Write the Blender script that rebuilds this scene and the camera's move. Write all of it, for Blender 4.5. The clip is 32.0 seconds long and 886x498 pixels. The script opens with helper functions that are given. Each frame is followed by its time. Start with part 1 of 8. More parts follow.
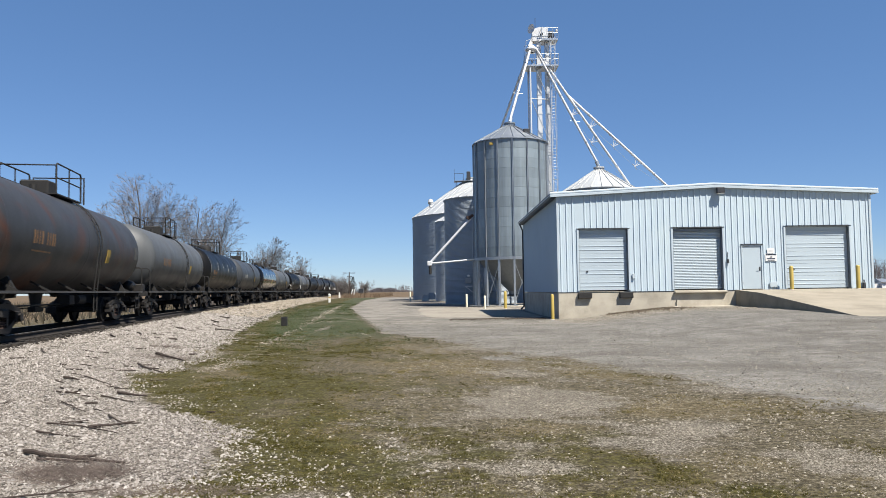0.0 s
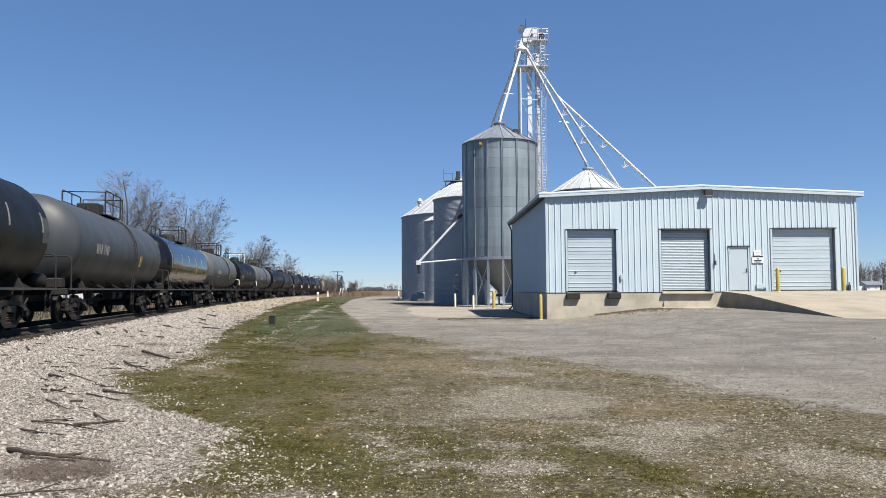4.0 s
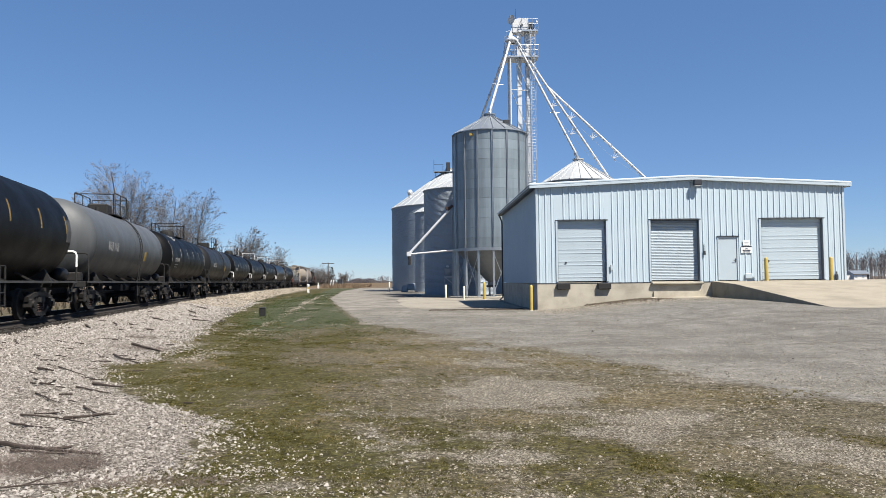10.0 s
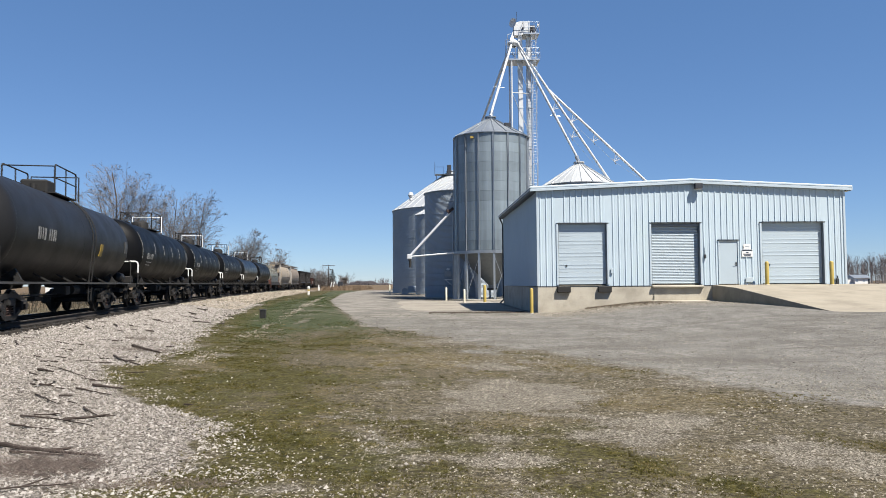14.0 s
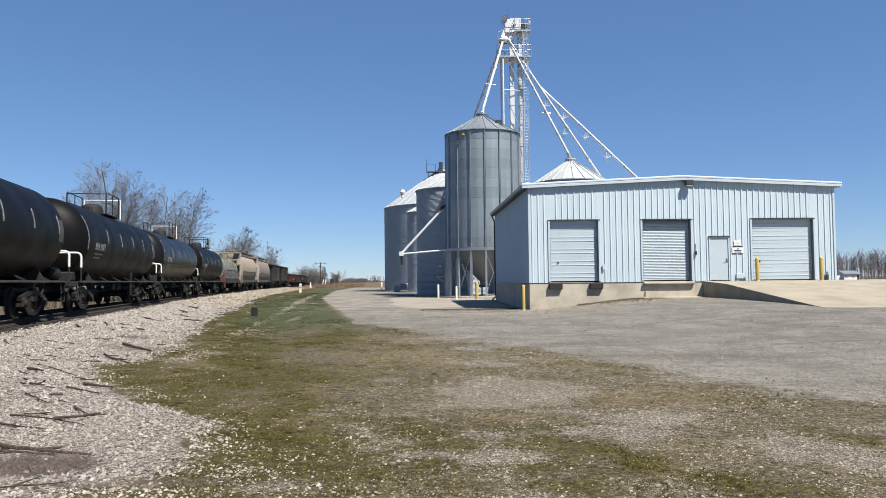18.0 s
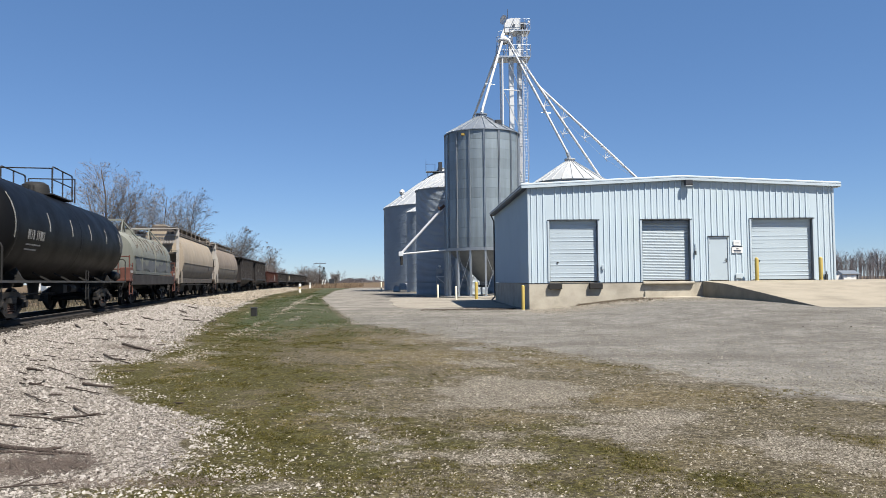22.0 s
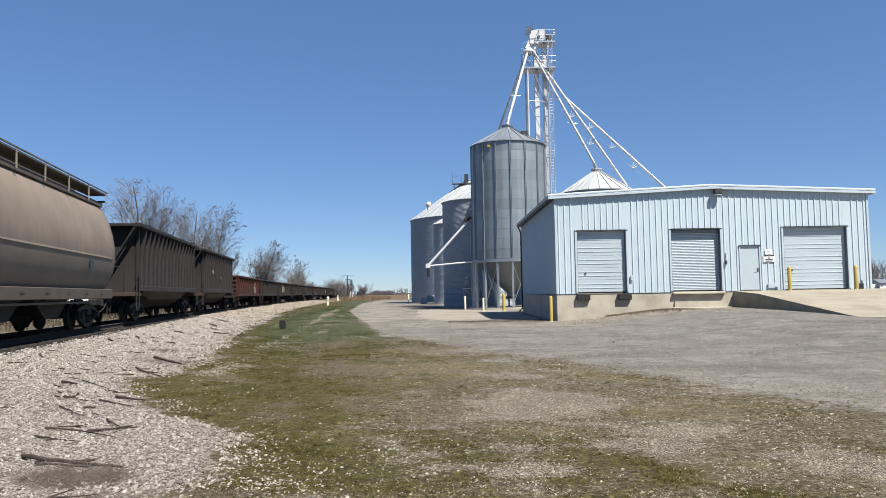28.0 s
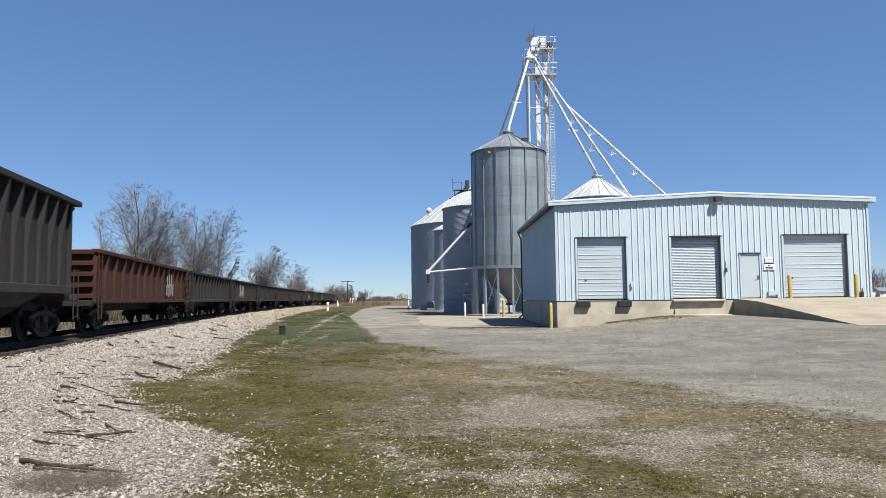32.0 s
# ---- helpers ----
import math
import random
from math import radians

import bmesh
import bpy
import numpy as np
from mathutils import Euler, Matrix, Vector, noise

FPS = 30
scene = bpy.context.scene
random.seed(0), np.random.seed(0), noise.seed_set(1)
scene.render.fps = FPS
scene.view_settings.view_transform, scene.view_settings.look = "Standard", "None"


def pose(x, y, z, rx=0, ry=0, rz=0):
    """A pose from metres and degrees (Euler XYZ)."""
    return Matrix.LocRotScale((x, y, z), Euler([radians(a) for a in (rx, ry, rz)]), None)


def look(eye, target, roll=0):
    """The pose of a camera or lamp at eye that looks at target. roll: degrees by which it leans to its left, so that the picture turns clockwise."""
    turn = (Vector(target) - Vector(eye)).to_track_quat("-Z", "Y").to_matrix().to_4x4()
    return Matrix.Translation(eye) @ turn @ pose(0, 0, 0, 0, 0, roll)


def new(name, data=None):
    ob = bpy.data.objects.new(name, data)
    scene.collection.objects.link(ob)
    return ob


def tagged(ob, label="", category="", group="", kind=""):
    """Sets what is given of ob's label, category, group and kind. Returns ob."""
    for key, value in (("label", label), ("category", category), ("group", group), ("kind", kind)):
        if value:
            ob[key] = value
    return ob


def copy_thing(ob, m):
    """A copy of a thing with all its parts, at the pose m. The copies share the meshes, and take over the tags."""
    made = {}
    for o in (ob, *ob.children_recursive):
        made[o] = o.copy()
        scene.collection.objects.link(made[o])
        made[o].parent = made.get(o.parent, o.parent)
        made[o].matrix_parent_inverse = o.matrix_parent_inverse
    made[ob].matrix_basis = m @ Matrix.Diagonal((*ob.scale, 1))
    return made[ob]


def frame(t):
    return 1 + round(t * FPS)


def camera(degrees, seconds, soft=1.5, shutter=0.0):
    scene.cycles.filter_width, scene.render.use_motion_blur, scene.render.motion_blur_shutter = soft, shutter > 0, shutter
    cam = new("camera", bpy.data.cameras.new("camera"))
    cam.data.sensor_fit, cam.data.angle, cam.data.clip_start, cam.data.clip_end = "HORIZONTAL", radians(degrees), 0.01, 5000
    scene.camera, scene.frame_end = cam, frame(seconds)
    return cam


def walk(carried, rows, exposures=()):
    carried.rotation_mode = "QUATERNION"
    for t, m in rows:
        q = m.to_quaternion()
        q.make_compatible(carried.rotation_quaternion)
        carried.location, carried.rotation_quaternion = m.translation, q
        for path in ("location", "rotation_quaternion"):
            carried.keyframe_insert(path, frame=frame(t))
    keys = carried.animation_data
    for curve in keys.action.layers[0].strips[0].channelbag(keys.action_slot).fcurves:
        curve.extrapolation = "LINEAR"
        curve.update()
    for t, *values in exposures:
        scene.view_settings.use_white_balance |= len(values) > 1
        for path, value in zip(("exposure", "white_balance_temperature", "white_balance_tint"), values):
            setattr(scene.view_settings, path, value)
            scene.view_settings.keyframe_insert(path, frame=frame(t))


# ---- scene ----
EXPOSURE = 1.08
cam = camera(62.4, 32.0, soft=0.55, shutter=0.3)


def aim(yaw, pitch, roll):
    """The hand-held view: the eye stays, the view turns right, up and leans."""
    return pose(0, 0, 1.5, 90 + pitch, 0, -yaw) @ pose(0, 0, 0, 0, 0, -roll)


walk(cam, [(t, aim(a, b, c)) for t, a, b, c in (
    (0, 0.000, 3.227, 0.750), (0.5, 0.060, 3.181, 0.673), (1, 0.186, 3.134, 0.583), (1.5, 0.292, 3.124, 0.463), (2, 0.427, 3.173, 0.402),
    (2.5, 0.578, 3.248, 0.350), (3, 0.730, 3.262, 0.319), (3.5, 0.849, 3.217, 0.312), (5.5, 0.799, 3.117, 0.537), (6, 0.799, 3.040, 0.607),
    (6.5, 0.819, 2.936, 0.668), (7, 0.928, 2.812, 0.705), (7.5, 1.031, 2.740, 0.725), (8, 1.181, 2.656, 0.776), (8.5, 1.329, 2.581, 0.794),
    (9, 1.475, 2.508, 0.790), (9.5, 1.568, 2.461, 0.708), (10, 1.609, 2.483, 0.629), (10.5, 1.595, 2.533, 0.550), (11, 1.577, 2.592, 0.505),
    (11.5, 1.556, 2.624, 0.426), (12, 1.576, 2.669, 0.437), (12.5, 1.597, 2.672, 0.431), (13, 1.593, 2.676, 0.428), (13.5, 1.576, 2.683, 0.443),
    (14, 1.564, 2.688, 0.406), (14.5, 1.548, 2.705, 0.387), (16.5, 1.767, 2.573, 0.466), (17, 1.909, 2.519, 0.545), (17.5, 2.072, 2.480, 0.512),
    (18, 2.198, 2.460, 0.588), (18.5, 2.295, 2.393, 0.623), (19, 2.298, 2.342, 0.744), (19.5, 2.295, 2.293, 0.797), (20, 2.254, 2.296, 0.821),
    (20.5, 2.236, 2.315, 0.830), (21, 2.241, 2.345, 0.756), (21.5, 2.237, 2.398, 0.651), (22, 2.236, 2.462, 0.619), (22.5, 2.170, 2.571, 0.581),
    (23, 1.974, 2.715, 0.673), (23.5, 1.688, 2.882, 0.780), (24, 1.321, 3.048, 0.881), (24.5, 0.905, 3.185, 0.969), (25, 0.553, 3.247, 1.076),
    (25.5, 0.276, 3.263, 1.138), (27.5, 0.064, 3.304, 1.077), (28, 0.142, 3.417, 1.011), (28.5, 0.177, 3.520, 0.928), (29, 0.176, 3.597, 0.905),
    (29.5, 0.116, 3.652, 0.870), (30, 0.028, 3.687, 0.807), (30.5, -0.016, 3.742, 0.771), (31, -0.016, 3.778, 0.711), (31.5, 0.055, 3.837, 0.706),
    (32, 0.132, 3.894, 0.719))], exposures=((0, EXPOSURE), (32, EXPOSURE)))

# ---- light ----
SUN_DIR = Vector((0.367, -0.42, 0.83)).normalized()
world = bpy.data.worlds.new("sky")
scene.world = world
world.use_nodes = True
wn = world.node_tree
sky = wn.nodes.new("ShaderNodeTexSky")
sky.sky_type, sky.sun_disc = "NISHITA", False
sky.sun_elevation, sky.sun_rotation = math.asin(SUN_DIR.z), math.atan2(SUN_DIR.x, SUN_DIR.y)
sky.altitude, sky.air_density, sky.dust_density, sky.ozone_density = 200, 0.8, 0.0, 1.6
tint = wn.nodes.new("ShaderNodeMix")
tint.data_type, tint.blend_type = "RGBA", "MULTIPLY"
tint.inputs[0].default_value, tint.inputs[7].default_value = 1.0, (0.85, 0.95, 1.10, 1)
wn.links.new(sky.outputs[0], tint.inputs[6])
haze = wn.nodes.new("ShaderNodeMix")  # an even spring haze over the whole sky
haze.data_type = "RGBA"
haze.inputs[0].default_value, haze.inputs[7].default_value = 0.34, (1.2, 3.0, 6.5, 1)
wn.links.new(tint.outputs[2], haze.inputs[6])
wn.links.new(haze.outputs[2], wn.nodes["Background"].inputs[0])
wn.nodes["Background"].inputs[1].default_value = 0.05
sun = new("sun", bpy.data.lights.new("sun", "SUN"))
sun.data.energy, sun.data.angle, sun.data.color = 5.0, radians(0.5), (1.0, 0.93, 0.83)
sun.matrix_world = look(SUN_DIR * 100, (0, 0, 0))


# ---- small tools ----
class Geo:
    """Gathers faces for one mesh."""

    def __init__(self):
        self.v, self.f = [], []

    def add(self, verts, faces):
        n = len(self.v)
        self.v += [tuple(p) for p in verts]
        self.f += [tuple(i + n for i in f) for f in faces]
        return self

    def box(self, x0, x1, y0, y1, z0, z1):
        return self.add([(x, y, z) for x in (x0, x1) for y in (y0, y1) for z in (z0, z1)],
                        [(0, 1, 3, 2), (4, 6, 7, 5), (0, 4, 5, 1), (2, 3, 7, 6), (0, 2, 6, 4), (1, 5, 7, 3)])

    def cbox(self, x0, x1, y0, y1, z0, z1, c=0.01):
        """A box with chamfered edges."""
        m = [(x0 + x1) / 2, (y0 + y1) / 2, (z0 + z1) / 2]
        h = [abs(x1 - x0) / 2, abs(y1 - y0) / 2, abs(z1 - z0) / 2]
        ids, vs, fs = {}, [], []
        for sx in (-1, 1):
            for sy in (-1, 1):
                for sz in (-1, 1):
                    for k in range(3):
                        s = (sx, sy, sz)
                        ids[sx, sy, sz, k] = len(vs)
                        vs.append([m[i] + s[i] * (h[i] if i == k else h[i] - c) for i in range(3)])
        for k in range(3):
            a, b = (k + 1) % 3, (k + 2) % 3
            for s in (-1, 1):
                ring = []
                for p, q in ((-1, -1), (1, -1), (1, 1), (-1, 1)):
                    key = [0, 0, 0]
                    key[k], key[a], key[b] = s, p, q
                    ring.append(ids[(*key, k)])
                fs.append(tuple(ring if s > 0 else ring[::-1]))
            for p in (-1, 1):
                for q in (-1, 1):
                    e = []
                    for s in (-1, 1):
                        key = [0, 0, 0]
                        key[k], key[a], key[b] = s, p, q
                        e.append((ids[(*key, a)], ids[(*key, b)]))
                    r = (e[0][0], e[1][0], e[1][1], e[0][1])
                    fs.append(r if p * q > 0 else r[::-1])
        for sx in (-1, 1):
            for sy in (-1, 1):
                for sz in (-1, 1):
                    r = tuple(ids[sx, sy, sz, k] for k in range(3))
                    fs.append(r if sx * sy * sz > 0 else r[::-1])
        return self.add(vs, fs)

    def tube(self, p, q, r, n=8, r2=None, caps=True):
        p, q = Vector(p), Vector(q)
        d = (q - p)
        if d.length < 1e-6:
            return self
        d.normalize()
        a = d.orthogonal().normalized()
        b = d.cross(a)
        r2 = r if r2 is None else r2
        ring = [(math.cos(2 * math.pi * i / n), math.sin(2 * math.pi * i / n)) for i in range(n)]
        vs = [p + (a * c + b * s) * r for c, s in ring] + [q + (a * c + b * s) * r2 for c, s in ring]
        fs = [(i, (i + 1) % n, n + (i + 1) % n, n + i) for i in range(n)]
        if caps:
            fs += [tuple(range(n))[::-1], tuple(range(n, 2 * n))]
        return self.add(vs, fs)

    def pipe(self, pts, r, n=6, r2=None):
        """One bent round bar through all the points; r2: its radius at the end."""
        pts = [Vector(p) for p in pts]
        m, r2 = len(pts), r if r2 is None else r2
        vs, side = [], None
        for i, p in enumerate(pts):
            d = ((pts[min(i + 1, m - 1)] - p).normalized() + (p - pts[max(i - 1, 0)]).normalized()).normalized()
            side = d.orthogonal() if side is None else side - d * side.dot(d)
            side = (side if side.length > 1e-4 else d.orthogonal()).normalized()
            up, q = d.cross(side), r + (r2 - r) * i / (m - 1)
            vs += [p + (side * math.cos(a) + up * math.sin(a)) * q for a in (2 * math.pi * k / n for k in range(n))]
        fs = [(i * n + k, i * n + (k + 1) % n, (i + 1) * n + (k + 1) % n, (i + 1) * n + k) for i in range(m - 1) for k in range(n)]
        return self.add(vs, fs + [tuple(range(n))[::-1], tuple(range((m - 1) * n, m * n))])

    def beam(self, p, q, w, h, up=(0, 0, 1)):
        """A square bar from p to q."""
        p, q = Vector(p), Vector(q)
        d = (q - p).normalized()
        s = d.cross(Vector(up))
        s = s.normalized() if s.length > 1e-4 else Vector((1, 0, 0))
        u = s.cross(d)
        vs = [o + s * (w / 2 * i) + u * (h / 2 * j) for o in (p, q) for i, j in ((-1, -1), (1, -1), (1, 1), (-1, 1))]
        return self.add(vs, [(3, 2, 1, 0), (4, 5, 6, 7), (0, 1, 5, 4), (1, 2, 6, 5), (2, 3, 7, 6), (3, 0, 4, 7)])

    def lathe(self, prof, n=32, axis="z", c=(0, 0, 0), a0=0.0, a1=2 * math.pi, close=True):
        """Turns a profile of (radius, height) round an axis."""
        full = abs(a1 - a0) > 6.28
        cols = n if full else n + 1
        vs = []
        for i in range(cols):
            t = a0 + (a1 - a0) * i / n
            co, si = math.cos(t), math.sin(t)
            for r, h in prof:
                p = (r * co, r * si, h) if axis == "z" else (h, r * co, r * si) if axis == "x" else (r * si, h, r * co)
                vs.append((p[0] + c[0], p[1] + c[1], p[2] + c[2]))
        m, fs = len(prof), []
        for i in range(n):
            k = (i + 1) % cols
            for j in range(m - 1):
                fs.append((i * m + j, k * m + j, k * m + j + 1, i * m + j + 1))
        return self.add(vs, fs)

    def prism(self, poly, axis, a, b):
        """A flat outline of two coordinates, pulled along an axis from a to b."""
        def put(p, h):
            return {"x": (h, p[0], p[1]), "y": (p[0], h, p[1]), "z": (p[0], p[1], h)}[axis]
        n = len(poly)
        vs = [put(p, a) for p in poly] + [put(p, b) for p in poly]
        fs = [(i, (i + 1) % n, n + (i + 1) % n, n + i) for i in range(n)]
        return self.add(vs, fs + [tuple(range(n))[::-1], tuple(range(n, 2 * n))])

    def mesh(self, name, material=None, smooth=False, tidy=True):
        me = bpy.data.meshes.new(name)
        me.from_pydata(self.v, [], self.f)
        if tidy:
            bm = bmesh.new()
            bm.from_mesh(me)
            bmesh.ops.recalc_face_normals(bm, faces=bm.faces)
            bm.to_mesh(me)
            bm.free()
        if smooth:
            me.polygons.foreach_set("use_smooth", [True] * len(me.polygons))
            me.set_sharp_from_angle(angle=radians(38))
        if material:
            me.materials.append(material)
        return me


def part(name, geo, material, parent=None, label="", smooth=False, tidy=True):
    """Links a gathered mesh as one object under a thing or a part."""
    ob = new(name, geo.mesh(name, material, smooth, tidy) if isinstance(geo, Geo) else geo)
    ob.parent = parent
    return tagged(ob, label)


def thing(name, label, category, group="", at=None):
    """An Empty at the base of a thing, for its parts."""
    ob = new(name)
    ob.empty_display_size = 0.3
    if at is not None:
        ob.matrix_basis = at if isinstance(at, Matrix) else Matrix.Translation(at)
    return tagged(ob, label, category, group)


def ramp_stops(node, stops):
    cr = node.color_ramp
    while len(cr.elements) > len(stops):
        cr.elements.remove(cr.elements[-1])
    while len(cr.elements) < len(stops):
        cr.elements.new(0.5)
    for e, (p, c) in zip(cr.elements, stops):
        e.position, e.color = p, (*c, 1) if len(c) == 3 else c


DULL = 0.5  # weathered, dusty paints and stones: one measure for all that is not bare metal


class Mat:
    """A node material, built step by step."""

    def __init__(self, name, rough=0.6, metal=0.0, coords="Object"):
        self.k = 1.0 if metal > 0.3 else DULL
        self.m = bpy.data.materials.new(name)
        self.m.use_nodes = True
        self.t = self.m.node_tree
        self.b = self.t.nodes["Principled BSDF"]
        self.b.inputs["Roughness"].default_value = rough
        self.b.inputs["Metallic"].default_value = metal
        self.co = self.n("ShaderNodeTexCoord").outputs[coords]

    def n(self, kind):
        return self.t.nodes.new(kind)

    def link(self, a, b):
        self.t.links.new(a, b)

    def noise(self, scale, detail=4, rough=0.55, stretch=None, warp=0.0):
        co = self.co
        if stretch:
            mp = self.n("ShaderNodeMapping")
            mp.inputs["Scale"].default_value = stretch
            self.link(co, mp.inputs["Vector"])
            co = mp.outputs[0]
        nz = self.n("ShaderNodeTexNoise")
        nz.inputs["Scale"].default_value, nz.inputs["Detail"].default_value = scale, detail
        nz.inputs["Roughness"].default_value, nz.inputs["Distortion"].default_value = rough, warp
        self.link(co, nz.inputs["Vector"])
        return nz.outputs["Fac"]

    def voro(self, scale, feature="F1", out="Distance"):
        v = self.n("ShaderNodeTexVoronoi")
        v.feature = feature
        v.inputs["Scale"].default_value = scale
        self.link(self.co, v.inputs["Vector"])
        return v.outputs[out]

    def ramp(self, fac, stops):
        r = self.n("ShaderNodeValToRGB")
        ramp_stops(r, [(p, tuple(v * self.k for v in c)) for p, c in stops])
        self.link(fac, r.inputs[0])
        return r.outputs[0]

    def step(self, fac, lo, hi, a=0.0, b=1.0):
        r = self.n("ShaderNodeMapRange")
        for k, v in zip(range(1, 5), (lo, hi, a, b)):
            r.inputs[k].default_value = v
        self.link(fac, r.inputs[0])
        return r.outputs[0]

    def math(self, op, a, b):
        m = self.n("ShaderNodeMath")
        m.operation = op
        for k, v in enumerate((a, b)):
            if isinstance(v, (int, float)):
                m.inputs[k].default_value = v
            else:
                self.link(v, m.inputs[k])
        return m.outputs[0]

    def mix(self, fac, a, b, blend="MIX"):
        m = self.n("ShaderNodeMix")
        m.data_type, m.blend_type = "RGBA", blend
        for k, v in ((0, fac), (6, a), (7, b)):
            if isinstance(v, (int, float)):
                m.inputs[k].default_value = v
            elif isinstance(v, tuple):
                m.inputs[k].default_value = (*(x * self.k for x in v), 1)
            else:
                self.link(v, m.inputs[k])
        return m.outputs[2]

    def attr(self, name):
        a = self.n("ShaderNodeAttribute")
        a.attribute_name = name
        return a.outputs["Fac"]

    def axis(self, k):
        s = self.n("ShaderNodeSeparateXYZ")
        self.link(self.co, s.inputs[0])
        return s.outputs[k]

    def random(self, lo, hi):
        return self.step(self.n("ShaderNodeObjectInfo").outputs["Random"], 0, 1, lo, hi)

    def color(self, c):
        if isinstance(c, tuple):
            self.b.inputs["Base Color"].default_value = (*c, 1)
        else:
            self.link(c, self.b.inputs["Base Color"])
        return self

    def rough(self, r):
        self.link(r, self.b.inputs["Roughness"])
        return self

    def bump(self, height, strength=0.3, dist=0.01):
        bp = self.n("ShaderNodeBump")
        bp.inputs["Strength"].default_value, bp.inputs["Distance"].default_value = strength, dist
        self.link(height, bp.inputs["Height"])
        self.link(bp.outputs[0], self.b.inputs["Normal"])
        return self


def plain(name, c, rough=0.6, metal=0.0, vary=0.25, scale=3.0, bump=0.15, dark=None):
    """Paint or bare stuff with two scales of wear."""
    m = Mat(name, rough, metal)
    big, fine = m.noise(scale, 5, 0.6), m.noise(scale * 14, 3)
    lo = dark or tuple(x * (1 - vary) for x in c)
    hi = tuple(min(1, x * (1 + vary * 0.5)) for x in c)
    col = m.ramp(big, [(0.3, lo), (0.55, c), (0.75, hi)])
    col = m.mix(0.25, col, m.ramp(fine, [(0.3, lo), (0.7, hi)]))
    m.color(col).rough(m.step(fine, 0.2, 0.8, max(0.05, rough - 0.12), min(1, rough + 0.12)))
    m.bump(fine, bump, 0.004)
    return m.m


def train_paint(name, c, dull_tone, rough=0.35, dusty=0.5, rust=0.0, gloss=0.2):
    """Rail car paint: grime streaks, rust patches, and the lower body's shade put into the colour."""
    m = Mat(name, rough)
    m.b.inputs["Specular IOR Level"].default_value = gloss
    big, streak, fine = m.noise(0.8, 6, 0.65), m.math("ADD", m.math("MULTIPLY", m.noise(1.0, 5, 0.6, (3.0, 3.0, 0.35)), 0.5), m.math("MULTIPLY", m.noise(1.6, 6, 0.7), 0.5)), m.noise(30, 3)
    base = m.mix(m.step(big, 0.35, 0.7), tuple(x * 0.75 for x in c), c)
    # darkens towards the bottom, standing in for shade on the belly
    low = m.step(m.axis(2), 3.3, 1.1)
    grime_shade = m.step(m.math("ADD", m.math("MULTIPLY", streak, 0.9), m.math("MULTIPLY", low, 0.55)), 0.46, 1.0)
    col = m.mix(m.math("MULTIPLY", grime_shade, dusty), base, dull_tone)
    if rust:
        col = m.mix(m.math("MULTIPLY", m.step(m.noise(0.55, 6, 0.62, None, 0.6), 0.52, 0.66), rust), col, (0.14, 0.055, 0.028))
    m.color(col).rough(m.step(m.math("ADD", m.math("MULTIPLY", m.noise(1.2, 4, 0.6), 0.7), m.math("MULTIPLY", fine, 0.3)), 0.3, 0.75, rough * 0.9, min(0.95, rough * 1.25 + 0.05)))
    m.bump(m.math("ADD", fine, m.math("MULTIPLY", big, 0.4)), 0.08, 0.01)
    return m.m


def ring_steel(name, c):
    """Zinc-coated sheet that dulled a little differently on each ring, with rain streaks."""
    m = Mat(name, 0.45, 0.35)
    big, streak, fine = m.noise(0.5, 5, 0.6), m.noise(1.0, 5, 0.65, (2.5, 2.5, 0.12)), m.noise(9, 4)
    col = m.mix(m.step(streak, 0.35, 0.7), tuple(x * 0.8 for x in c), tuple(x * 1.12 for x in c))
    col = m.mix(m.step(big, 0.4, 0.7, 0.0, 0.5), col, tuple(x * 1.2 for x in c))
    shade = m.n("ShaderNodeHueSaturation")
    m.link(m.random(0.86, 1.16), shade.inputs["Value"])
    m.link(col, shade.inputs["Color"])
    m.color(shade.outputs[0]).rough(m.step(fine, 0.3, 0.7, 0.36, 0.55))
    m.bump(fine, 0.06, 0.01)
    return m.m


